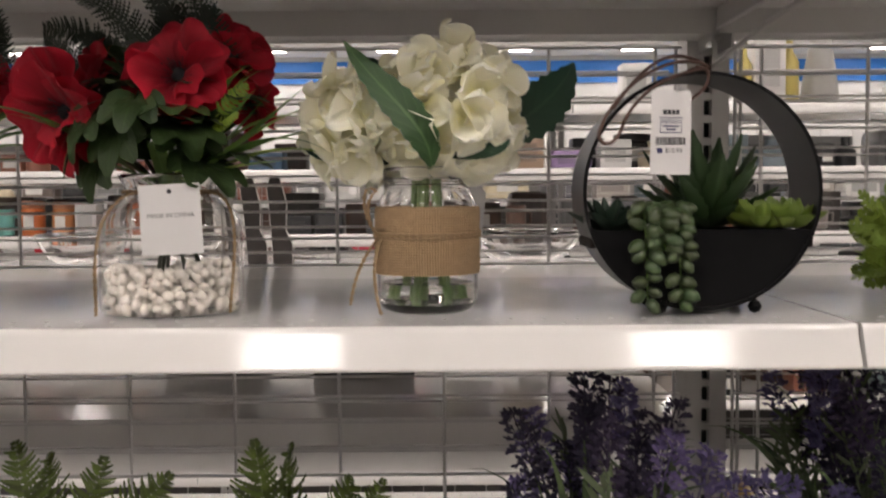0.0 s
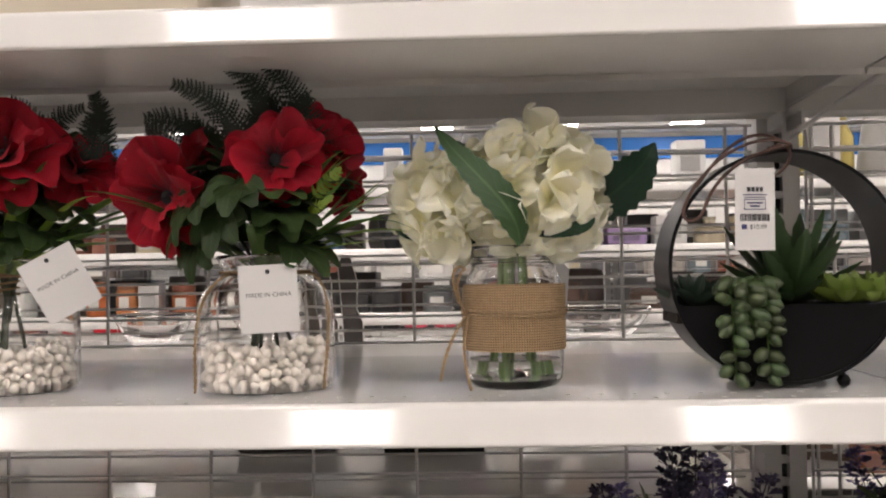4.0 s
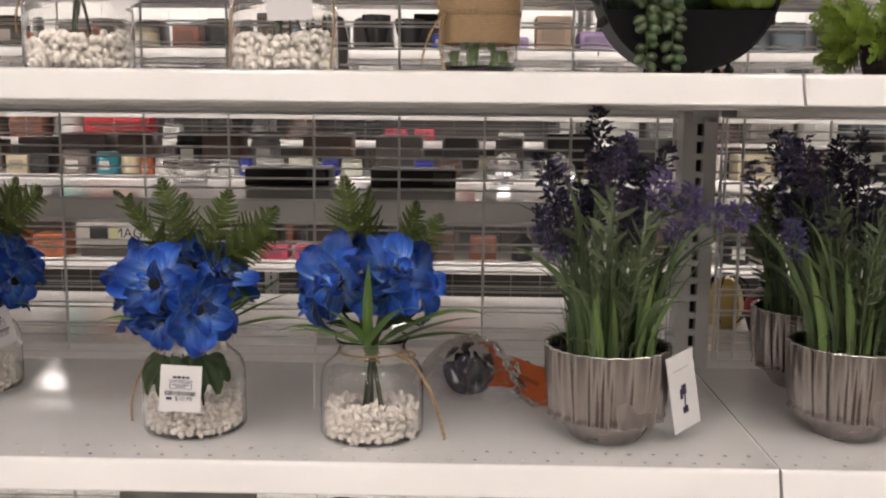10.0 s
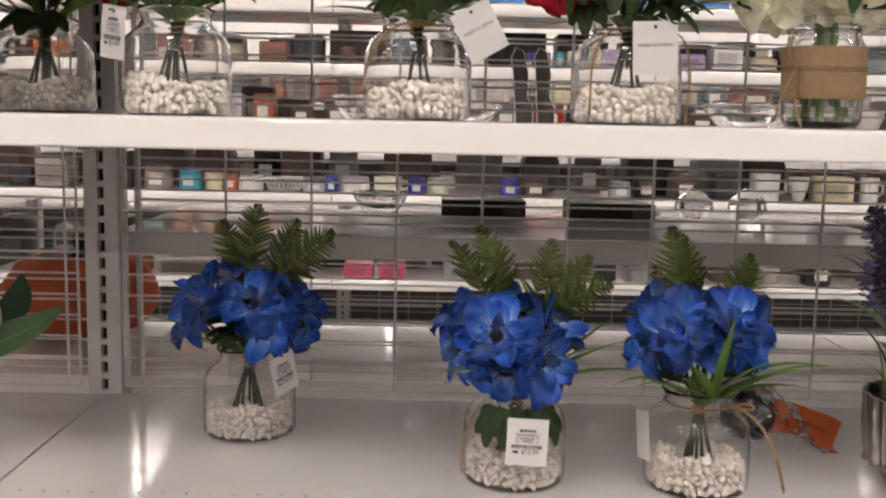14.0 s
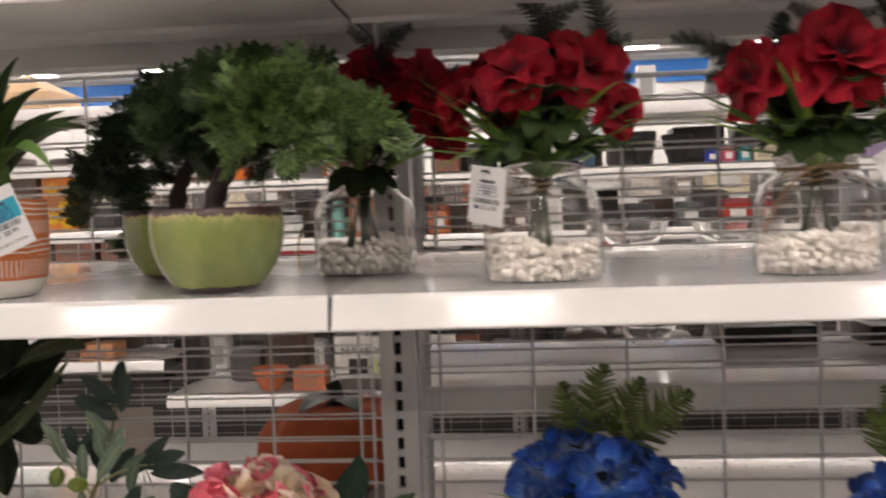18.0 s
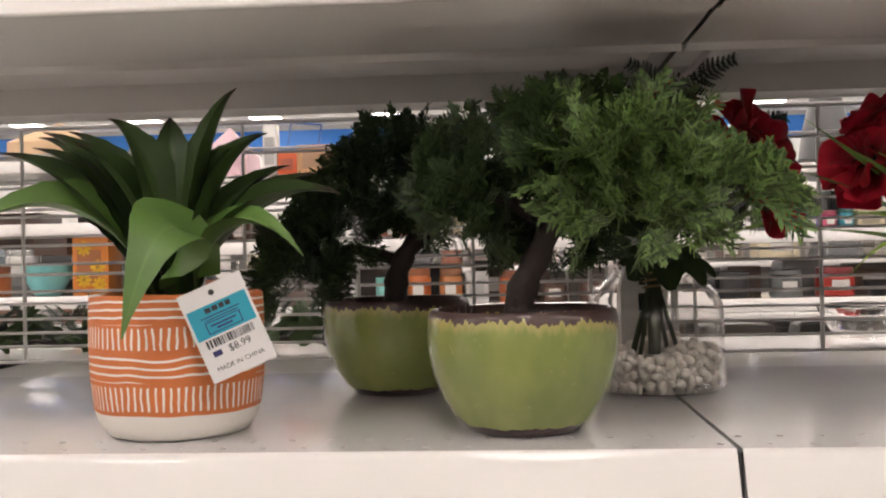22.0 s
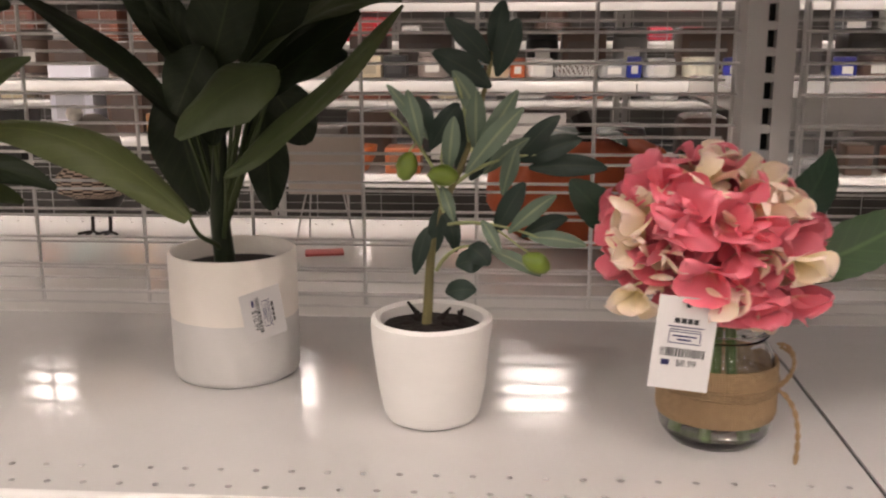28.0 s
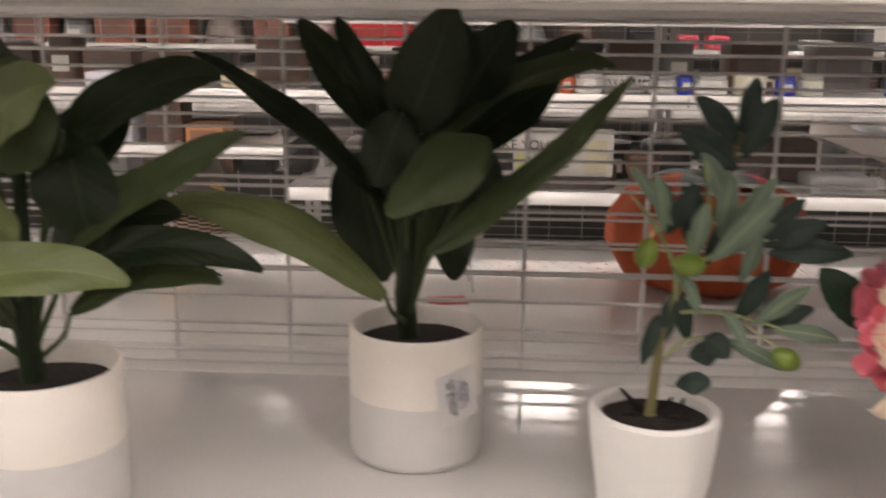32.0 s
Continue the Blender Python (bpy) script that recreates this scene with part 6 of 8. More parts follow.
for tip, lift, w in (((0.045, 0.0, 0.238), 0.10, 0.0165), ((-0.043, -0.01, 0.218), 0.11, 0.018), ((-0.01, 0.02, 0.222), 0.11, 0.014), ((0.049, 0.02, 0.207), 0.09, 0.016), ((0.046, 0.012, 0.2), 0.10, 0.017),
                     ((0.075, 0.03, 0.186), 0.07, 0.016), ((-0.113, 0.03, 0.212), 0.075, 0.017), ((-0.128, 0.0, 0.198), 0.065, 0.018), ((-0.09, -0.01, 0.21), 0.075, 0.017), ((0.112, 0.0, 0.166), 0.075, 0.0185), ((0.095, 0.03, 0.18), 0.07, 0.017),
                     ((-0.14, -0.035, 0.138), 0.09, 0.021), ((-0.13, 0.02, 0.165), 0.075, 0.02), ((0.05, 0.09, 0.17), 0.08, 0.018), ((-0.05, 0.09, 0.17), 0.08, 0.018),
                     ((0.0, 0.07, 0.2), 0.09, 0.018), ((0.018, 0.03, 0.214), 0.1, 0.015), ((0.066, 0.0, 0.206), 0.1, 0.018), ((-0.085, 0.02, 0.214), 0.085, 0.015), ((-0.1, -0.005, 0.2), 0.085, 0.015), ((0.118, -0.012, 0.162), 0.08, 0.017), ((-0.06, -0.03, 0.2), 0.09, 0.017)):
    # Leaves that reach forward get the lit colour.
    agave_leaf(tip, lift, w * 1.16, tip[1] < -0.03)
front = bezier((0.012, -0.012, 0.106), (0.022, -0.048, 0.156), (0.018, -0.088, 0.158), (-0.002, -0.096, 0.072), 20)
part("leaf", thick_leaf(front, 0.0285, 0.004, (0.3, -0.75, 0.6), lambda v: max(0.02, (0.75 + 0.25 * math.sin(math.pi * min(1.0, v * 1.4))) * (1 - max(0.0, v - 0.42) ** 1.5 * 2.28)), 0.03, 0.18), M_AGAVEL, agave, "drooping front leaf in a lighter, lit tone", None, 180)
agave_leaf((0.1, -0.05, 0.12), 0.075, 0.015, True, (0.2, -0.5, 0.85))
tag(agave, pose(0.053, -0.063, 0.076, 88, -23, 8), 0.043, 0.0595, "teal", 5)

# ---- bonsai in green glazed pots ----
GPOT = pot_shape([(0.0355, 0.0), (0.0392, 0.0016), (0.0472, 0.0102), (0.0559, 0.0235), (0.0617, 0.0388), (0.0644, 0.053), (0.065, 0.0653), (0.064, 0.076), (0.0629, 0.0801)], 0.0042, 0.010).mesh("pot", M_GLAZE, 60)


def spray(rng, n=5):
    """A flat cypress spray along z: a twig, side twigs, and scale-leaf tips."""
    s = Shape()

    def twig(a, d, side, length, width):
        b = a + d * length
        w = side * width
        k = len(s.v)
        s.v += [a - w * 0.6, a + d * (length * 0.55) - w, b, a + d * (length * 0.55) + w, a + w * 0.6]
        s.f.append((k, k + 1, k + 2, k + 3, k + 4))
        s.t.append(((0.2, 0), (0.2, 0.5), (0.3, 1), (0.4, 0.5), (0.4, 0)))

    z, x, y = Vector((0, 0, 1)), Vector((1, 0, 0)), Vector((0, 1, 0))
    twig(Vector(), z, x, 1.0, 0.024)
    for k in range(n):
        t = 0.12 + 0.8 * k / n
        for sd in (-1, 1):
            d = (z * rng.uniform(0.75, 1.0) + x * (sd * rng.uniform(0.6, 0.95)) + y * rng.uniform(-0.35, 0.35)).normalized()
            l = (0.62 - 0.4 * t) * rng.uniform(0.8, 1.2)
            a = z * t
            twig(a, d, d.cross(y).normalized(), l, 0.026)
            for q in (0.25, 0.45, 0.65, 0.85):
                for s2 in (-1, 1):
                    d2 = (d * 0.9 + d.cross(y).normalized() * (s2 * 0.75) + y * rng.uniform(-0.4, 0.4)).normalized()
                    twig(a + d * (l * q), d2, d2.cross(y).normalized(), l * 0.45 * rng.uniform(0.7, 1.2), 0.029)
    return s


SPRAYS = [spray(R) for k in range(5)]


def clump(parent, at, radii, n, size, material, rng, label=""):
    """A pad of foliage: sprays that point outwards and up from an ellipsoid."""
    s = Shape()
    for k in range(n):
        z = rng.uniform(-0.6, 1.0)
        a = rng.uniform(0, 6.283)
        q = math.sqrt(max(0.0, 1 - z * z))
        d = Vector((q * math.cos(a), q * math.sin(a), z))
        p = Vector((d.x * radii[0], d.y * radii[1], d.z * radii[2])) * rng.uniform(0.35, 0.9)
        way = d + Vector((rng.uniform(-0.6, 0.6), rng.uniform(-0.6, 0.6), rng.uniform(-0.1, 0.6)))
        s.add(rng.choice(SPRAYS), Matrix.Translation(Vector(at) + p) @ aim((0, 0, 0), way, rng.uniform(0, 6)) @ Matrix.Scale(size * rng.uniform(0.7, 1.25), 4))
    ob = part("foliage", s, material, parent, label, None, 180)
    ob["kind"] = "stuff"
    return ob


def bonsai(at, trunk, limbs, pads, seed, label):
    rng = random.Random(seed)
    ob = thing("bonsai", at, label, "potted plant", "bonsai in green pots")
    part("pot", GPOT, None, ob, "green glazed pot with bare brown rim")
    part("soil", Shape().lathe([(0.0592, 0.0705), (0.03, 0.0735), (0.001, 0.075)], 28, lambda a, z: 1 + 0.02 * math.sin(9 * a)), M_SOIL, ob)
    pebb = Shape().lathe([(0.0002, -0.003), (0.003, -0.001), (0.0035, 0.001), (0.0002, 0.003)], 8)
    part("pebble", pebb, M_PEBBLE, ob, "", pose(0.004, -0.03, 0.077))
    for k in range(8):
        a = rng.uniform(0, 6.28)
        q = rng.uniform(0.02, 0.045)
        p = Vector((q * math.cos(a), q * math.sin(a), 0.073))
        part("bark_chip", Shape().tube([p, p + Vector((rng.uniform(-0.008, 0.008), rng.uniform(-0.008, 0.008), rng.uniform(0.004, 0.012)))], [0.002, 0.0006], 5), M_BARK, ob)
    part("trunk", Shape().tube(bezier(*trunk, 14), [0.0115 - 0.0045 * k / 14 + 0.0012 * math.sin(k * 1.9) for k in range(15)], 10), M_BARK, ob, "twisted dark brown trunk")
    for limb in limbs:
        part("limb", Shape().tube(bezier(*limb, 8), [0.0058 - 0.0035 * k / 8 for k in range(9)], 7), M_BARK, ob)
    # The last value of a pad picks the lit or the shaded foliage colour.
    for x, y, z, rx, ry, rz, n, bright in pads:
        clump(ob, (x, y, z - 0.006), (rx * 0.95, ry * 0.95, rz * 0.9), int(n * 0.95), 0.034, M_CYPL if bright else M_CYP, rng, "green cypress spray in a lit tone" if bright else "")
    return ob


bonsai((-1.0286, 0.79, Z_UP), ((0.0, 0, 0.07), (-0.012, 0, 0.10), (0.03, -0.005, 0.12), (0.02, 0.0, 0.165)),
       [((0.02, 0, 0.15), (0.05, 0, 0.17), (0.06, -0.02, 0.165), (0.09, -0.03, 0.165)), ((0.02, 0, 0.15), (0.02, 0, 0.18), (0.0, 0.01, 0.19), (0.01, 0.01, 0.205)), ((0.015, 0, 0.14), (-0.01, 0, 0.16), (-0.03, 0, 0.16), (-0.05, 0.01, 0.165)), ((0.05, -0.01, 0.165), (0.08, 0, 0.17), (0.12, 0, 0.165), (0.15, 0, 0.16))],
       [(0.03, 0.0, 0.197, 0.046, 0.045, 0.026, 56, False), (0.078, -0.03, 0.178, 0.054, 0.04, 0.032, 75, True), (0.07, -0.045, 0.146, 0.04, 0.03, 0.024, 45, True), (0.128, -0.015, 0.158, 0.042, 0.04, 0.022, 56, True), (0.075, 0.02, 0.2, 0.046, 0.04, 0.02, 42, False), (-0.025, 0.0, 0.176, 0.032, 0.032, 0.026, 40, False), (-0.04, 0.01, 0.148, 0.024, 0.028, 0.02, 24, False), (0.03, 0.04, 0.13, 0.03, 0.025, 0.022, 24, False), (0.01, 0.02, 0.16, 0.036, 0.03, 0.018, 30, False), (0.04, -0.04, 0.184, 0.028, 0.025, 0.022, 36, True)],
       51, "spreading artificial cypress bonsai in a green glazed pot, front pads toned as lit")
bonsai((-1.136, 0.98, Z_UP), ((0.0, 0, 0.07), (-0.005, 0, 0.1), (0.008, -0.005, 0.13), (0.035, 0.0, 0.145)),
       [((0.02, 0, 0.135), (0.0, 0, 0.16), (-0.02, 0, 0.16), (-0.03, 0, 0.175)), ((0.0, 0, 0.115), (-0.03, 0, 0.13), (-0.06, 0, 0.13), (-0.075, 0, 0.115)), ((0.03, 0, 0.14), (0.04, 0, 0.17), (0.02, 0, 0.19), (0.01, 0, 0.21))],
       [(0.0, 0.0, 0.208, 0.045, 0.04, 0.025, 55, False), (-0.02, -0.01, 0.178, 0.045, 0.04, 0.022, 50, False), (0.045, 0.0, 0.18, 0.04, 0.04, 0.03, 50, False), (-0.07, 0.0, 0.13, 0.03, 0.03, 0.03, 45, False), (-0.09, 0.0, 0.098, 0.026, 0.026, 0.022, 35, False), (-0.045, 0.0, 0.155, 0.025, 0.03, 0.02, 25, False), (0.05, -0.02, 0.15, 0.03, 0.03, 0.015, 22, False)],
       52, "green artificial cypress bonsai in a green glazed pot, toned as shaded")

# ---- fig plants in two-tone pots ----
CPOT = pot_shape([(0.0517, 0.0), (0.0547, 0.0016), (0.0563, 0.0065), (0.0566, 0.0537), (0.0566, 0.1118)], 0.0045, 0.018)
CPOT_ME = CPOT.mesh("pot", M_TWOTONE, 60)


def fig_leaf(parent, base, tip, width, face, material=None, sag=0.02, stalk=None, fold=0.18, curl=0.0):
    a, b = Vector(base), Vector(tip)
    d = b - a
    up = Vector((0, 0, sag))
    width *= 1.0 if material else 0.86
    pts = bezier(a, a + d * 0.3 + up, a + d * 0.7 + up * 1.2, b, 16)
    part("leaf", blade_along(pts, width, fold, lambda v: math.sin(math.pi * (0.03 + 0.95 * v) ** 0.85) ** 0.7, face, 6, 0.0, 0.0, curl, 0.16), material or M_FICUS, parent, "green leaf in a lighter, lit tone" if material else "", None, 180)
    if stalk is None:
        stalk = bezier((-0.008, 0, 0.106 + 0.2 * max(0, a.z - 0.15)), (-0.004 + a.x * 0.3, a.y * 0.3, 0.13 + 0.4 * max(0, a.z - 0.15)), (a.x * 0.75, a.y * 0.75, a.z - 0.03), a, 8)
    part("stalk", Shape().tube(stalk, [0.0026 - 0.001 * k / (len(stalk) - 1) for k in range(len(stalk))], 6), M_FICUSM, parent)


def fig_plant(at, label, leaves, seed):
    ob = thing("potted_fig", at, label, "potted plant", "fig plants in two-tone pots")
    part("pot", CPOT_ME, None, ob, "two-tone pot, cream above grey")
    part("soil", Shape().lathe([(0.0518, 0.096), (0.025, 0.1), (0.001, 0.101)], 30, lambda a, z: 1 + 0.015 * math.sin(7 * a)), M_SOIL, ob)
    part("trunk", Shape().tube([(-0.006, 0, 0.085), (-0.01, 0, 0.14), (-0.006, 0, 0.21), (-0.002, 0, 0.29)], [0.0098, 0.0088, 0.006, 0.0032], 10), M_FICUS, ob, "dark green stem")
    for lf in leaves:
        fig_leaf(ob, *lf)
    return ob


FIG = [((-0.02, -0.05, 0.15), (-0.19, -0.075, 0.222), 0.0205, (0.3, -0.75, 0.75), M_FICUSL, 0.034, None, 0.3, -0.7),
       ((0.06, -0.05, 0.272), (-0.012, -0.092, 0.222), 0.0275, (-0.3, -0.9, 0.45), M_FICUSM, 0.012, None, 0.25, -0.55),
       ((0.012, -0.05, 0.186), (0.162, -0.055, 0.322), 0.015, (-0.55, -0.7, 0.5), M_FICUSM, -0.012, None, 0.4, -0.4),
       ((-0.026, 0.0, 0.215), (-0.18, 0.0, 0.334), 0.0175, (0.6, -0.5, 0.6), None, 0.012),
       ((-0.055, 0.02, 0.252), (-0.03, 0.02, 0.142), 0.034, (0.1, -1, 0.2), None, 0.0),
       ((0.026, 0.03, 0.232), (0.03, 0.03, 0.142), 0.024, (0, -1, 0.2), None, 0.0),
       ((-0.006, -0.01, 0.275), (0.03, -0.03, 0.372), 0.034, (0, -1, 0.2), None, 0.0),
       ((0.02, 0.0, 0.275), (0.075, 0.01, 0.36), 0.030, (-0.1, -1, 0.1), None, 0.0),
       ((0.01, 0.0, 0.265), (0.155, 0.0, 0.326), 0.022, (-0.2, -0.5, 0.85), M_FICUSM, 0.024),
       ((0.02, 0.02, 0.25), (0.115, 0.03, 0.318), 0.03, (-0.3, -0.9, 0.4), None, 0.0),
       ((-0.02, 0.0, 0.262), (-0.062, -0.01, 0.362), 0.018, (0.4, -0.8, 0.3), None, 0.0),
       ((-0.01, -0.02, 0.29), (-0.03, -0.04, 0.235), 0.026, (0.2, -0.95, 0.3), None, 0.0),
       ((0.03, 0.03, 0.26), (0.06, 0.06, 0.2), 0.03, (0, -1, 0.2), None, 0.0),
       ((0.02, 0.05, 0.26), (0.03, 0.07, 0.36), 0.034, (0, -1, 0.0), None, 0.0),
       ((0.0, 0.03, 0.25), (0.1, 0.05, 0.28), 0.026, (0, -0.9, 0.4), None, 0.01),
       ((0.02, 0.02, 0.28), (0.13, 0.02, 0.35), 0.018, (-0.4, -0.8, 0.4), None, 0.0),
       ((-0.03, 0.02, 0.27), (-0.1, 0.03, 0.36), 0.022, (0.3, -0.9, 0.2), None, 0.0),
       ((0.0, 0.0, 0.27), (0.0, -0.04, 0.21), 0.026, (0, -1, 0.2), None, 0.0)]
figA = fig_plant((-1.404, 0.9595, Z_LOW), "artificial fig plant with broad dark leaves in a two-tone pot", FIG, 61)
tag(figA, pose(0.0372, -0.0437, 0.066, 90, 0, 40.5) @ pose(0, 0, 0, 0, 0, -81), 0.044, 0.038, "p1099", 8, False)
fig_plant((-1.668, 0.835, Z_LOW), "leafy artificial fig plant in a cream and grey pot", [
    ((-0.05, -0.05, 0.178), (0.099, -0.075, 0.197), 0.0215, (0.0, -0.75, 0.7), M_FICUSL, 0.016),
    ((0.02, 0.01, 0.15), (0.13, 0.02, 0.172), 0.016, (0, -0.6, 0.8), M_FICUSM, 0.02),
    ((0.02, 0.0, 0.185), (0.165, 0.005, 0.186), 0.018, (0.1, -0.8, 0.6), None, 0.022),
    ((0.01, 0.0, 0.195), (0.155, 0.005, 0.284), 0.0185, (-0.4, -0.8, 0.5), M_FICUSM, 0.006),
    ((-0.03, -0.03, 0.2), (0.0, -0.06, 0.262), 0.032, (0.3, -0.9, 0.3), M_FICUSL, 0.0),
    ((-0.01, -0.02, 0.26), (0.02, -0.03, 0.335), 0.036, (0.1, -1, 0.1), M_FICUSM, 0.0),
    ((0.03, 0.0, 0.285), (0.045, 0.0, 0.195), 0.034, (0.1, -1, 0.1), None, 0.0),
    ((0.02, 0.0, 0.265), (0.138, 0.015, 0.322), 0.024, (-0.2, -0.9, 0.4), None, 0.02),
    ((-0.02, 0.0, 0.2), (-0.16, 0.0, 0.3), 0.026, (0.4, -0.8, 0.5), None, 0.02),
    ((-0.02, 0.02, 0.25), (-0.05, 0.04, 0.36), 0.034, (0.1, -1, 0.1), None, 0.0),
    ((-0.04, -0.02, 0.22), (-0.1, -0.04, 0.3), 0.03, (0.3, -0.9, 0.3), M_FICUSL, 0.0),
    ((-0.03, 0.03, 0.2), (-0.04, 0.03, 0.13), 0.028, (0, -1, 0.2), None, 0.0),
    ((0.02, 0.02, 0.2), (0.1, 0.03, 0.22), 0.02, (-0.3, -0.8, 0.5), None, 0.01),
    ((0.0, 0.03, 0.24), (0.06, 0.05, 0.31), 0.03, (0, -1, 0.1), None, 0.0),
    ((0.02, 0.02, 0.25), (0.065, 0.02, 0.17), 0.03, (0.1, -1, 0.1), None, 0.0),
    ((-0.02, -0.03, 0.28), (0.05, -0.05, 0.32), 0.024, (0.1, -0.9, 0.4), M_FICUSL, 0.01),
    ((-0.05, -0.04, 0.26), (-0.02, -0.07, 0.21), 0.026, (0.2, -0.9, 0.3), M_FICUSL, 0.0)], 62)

# ---- olive in the whitewashed pot ----
olive = thing("potted_olive", (-1.218, 0.8638, Z_LOW), "small artificial olive tree with green olives in a whitewashed pot", "potted plant")
part("pot", pot_shape([(0.0333, 0.0), (0.0367, 0.0017), (0.039, 0.0056), (0.0427, 0.028), (0.0466, 0.0616), (0.0484, 0.0762), (0.0482, 0.0815)], 0.0072, 0.011, 56, lambda a, z: 1 + 0.009 * math.sin(3 * a + z * 80) + 0.006 * math.sin(7 * a - z * 150)), M_WHITECER, olive, "rough whitewashed ceramic pot")
part("soil", Shape().lathe([(0.041, 0.0735), (0.02, 0.076), (0.001, 0.077)], 26, lambda a, z: 1 + 0.03 * math.sin(8 * a)), M_SOIL, olive)
ro = random.Random(71)
for k in range(11):
    a, q = ro.uniform(0, 6.28), ro.uniform(0.012, 0.03)
    p = Vector((q * math.cos(a), q * math.sin(a), 0.075))
    part("bark_chip", Shape().tube([p, p + Vector((ro.uniform(-0.012, 0.012), ro.uniform(-0.01, 0.01), ro.uniform(0.003, 0.012)))], [0.003, 0.001], 5), M_SOIL, olive)
part("trunk", Shape().tube(bezier((-0.005, 0, 0.066), (0.0, 0, 0.10), (-0.004, 0, 0.13), (0.006, 0, 0.16), 8) + bezier((0.006, 0, 0.16), (0.015, 0, 0.19), (0.03, 0, 0.2), (0.047, 0, 0.288), 10)[1:], [0.0042 - 0.0026 * k / 18 for k in range(19)], 8), M_TRUNK, olive, "slim green-brown trunk")
BR = [((0.005, 0, 0.155), (0.09, -0.025, 0.15)), ((0.004, 0, 0.12), (0.035, -0.01, 0.142)), ((0.012, 0, 0.18), (-0.028, -0.02, 0.245)), ((0.02, 0, 0.19), (0.09, 0.01, 0.21)), ((0.01, 0, 0.165), (0.0, -0.03, 0.2)), ((0.03, 0, 0.22), (0.02, -0.02, 0.27))]
for a, b in BR:
    a, b = Vector(a), Vector(b)
    part("branch", Shape().tube(bezier(a, a.lerp(b, 0.3) + Vector((0, 0, 0.012)), a.lerp(b, 0.7) + Vector((0, 0, 0.008)), b, 6), [0.0018 - 0.0009 * k / 6 for k in range(7)], 5), M_TWIG, olive)


def olive_leaf(base, tip, w, pale, face=(0.1, -1, 0.2)):
    a, b = Vector(base), Vector(tip)
    pts = bezier(a, a.lerp(b, 0.3) + Vector((0, -0.004, 0.003)), a.lerp(b, 0.7) + Vector((0, -0.004, 0.004)), b, 9)
    part("leaf", blade_along(pts, w * (0.84 if pale else 1.0), 0.35, lambda v: math.sin(math.pi * (0.03 + 0.94 * v)) ** 0.85, face, 3, 0.0, 0.0, -0.2, 0.2), M_OLIVE if pale else M_OLIVED, olive, "silver-green leaf" if pale else "dark green leaf", None, 180)


for base, tip, w, pale in (((0.047, 0, 0.278), (0.012, -0.01, 0.312), 0.0085, 0), ((0.047, 0, 0.285), (0.055, 0, 0.325), 0.008, 0), ((0.05, 0, 0.27), (0.066, -0.01, 0.312), 0.0095, 0), ((0.046, 0, 0.262), (0.003, -0.01, 0.288), 0.0105, 0),
                           ((0.04, 0, 0.235), (0.018, -0.015, 0.275), 0.009, 1), ((0.035, -0.01, 0.215), (0.036, -0.03, 0.262), 0.009, 1), ((0.035, -0.01, 0.205), (0.066, -0.03, 0.262), 0.009, 1), ((0.028, -0.02, 0.2), (0.07, -0.035, 0.25), 0.0095, 1), ((0.015, -0.02, 0.2), (0.02, -0.03, 0.243), 0.008, 1),
                           ((0.0, -0.02, 0.225), (-0.03, -0.02, 0.265), 0.006, 1), ((-0.005, -0.02, 0.22), (-0.014, -0.03, 0.262), 0.007, 1), ((0.0, 0, 0.215), (0.022, 0.0, 0.25), 0.008, 0), ((0.0, 0.0, 0.222), (-0.01, 0, 0.255), 0.008, 0), ((0.02, 0.01, 0.2), (0.018, 0.01, 0.25), 0.0095, 0),
                           ((0.075, -0.02, 0.152), (0.118, -0.03, 0.148), 0.0075, 1), ((0.06, -0.02, 0.155), (0.095, -0.03, 0.186), 0.008, 1), ((0.05, -0.01, 0.152), (0.072, -0.01, 0.192), 0.0085, 0), ((0.045, -0.01, 0.14), (0.085, -0.02, 0.122), 0.007, 1), ((0.03, -0.01, 0.142), (0.046, -0.02, 0.13), 0.009, 0),
                           ((0.02, -0.01, 0.127), (0.044, -0.01, 0.131), 0.0095, 0), ((0.012, -0.01, 0.105), (0.036, -0.015, 0.108), 0.0085, 0), ((-0.002, 0, 0.155), (-0.012, -0.005, 0.118), 0.0065, 0), ((0.006, 0, 0.17), (0.004, 0.0, 0.135), 0.007, 0), ((0.012, 0, 0.17), (0.02, 0, 0.135), 0.007, 0),
                           ((0.07, 0.01, 0.205), (0.115, 0.01, 0.222), 0.009, 0), ((0.06, 0.01, 0.2), (0.098, 0.01, 0.24), 0.008, 0), ((0.075, 0.01, 0.2), (0.135, 0.01, 0.2), 0.009, 0), ((0.04, 0.01, 0.195), (0.075, 0.0, 0.224), 0.007, 1), ((0.055, 0, 0.18), (0.066, 0.0, 0.218), 0.008, 1), ((0.03, 0.01, 0.19), (0.055, 0.02, 0.225), 0.009, 0),
                           ((0.07, -0.01, 0.15), (0.105, -0.01, 0.165), 0.007, 0), ((0.01, -0.02, 0.19), (0.02, -0.03, 0.165), 0.006, 1), ((0.04, -0.02, 0.165), (0.055, -0.03, 0.14), 0.006, 1)):
    olive_leaf(base, tip, w, pale)
fruit = Shape().lathe([(0.0002, -0.0115), (0.0048, -0.009), (0.0082, -0.002), (0.0078, 0.004), (0.0045, 0.0095), (0.0002, 0.0115)], 16).mesh("olive_fruit", M_OLIVEFRUIT, 180)
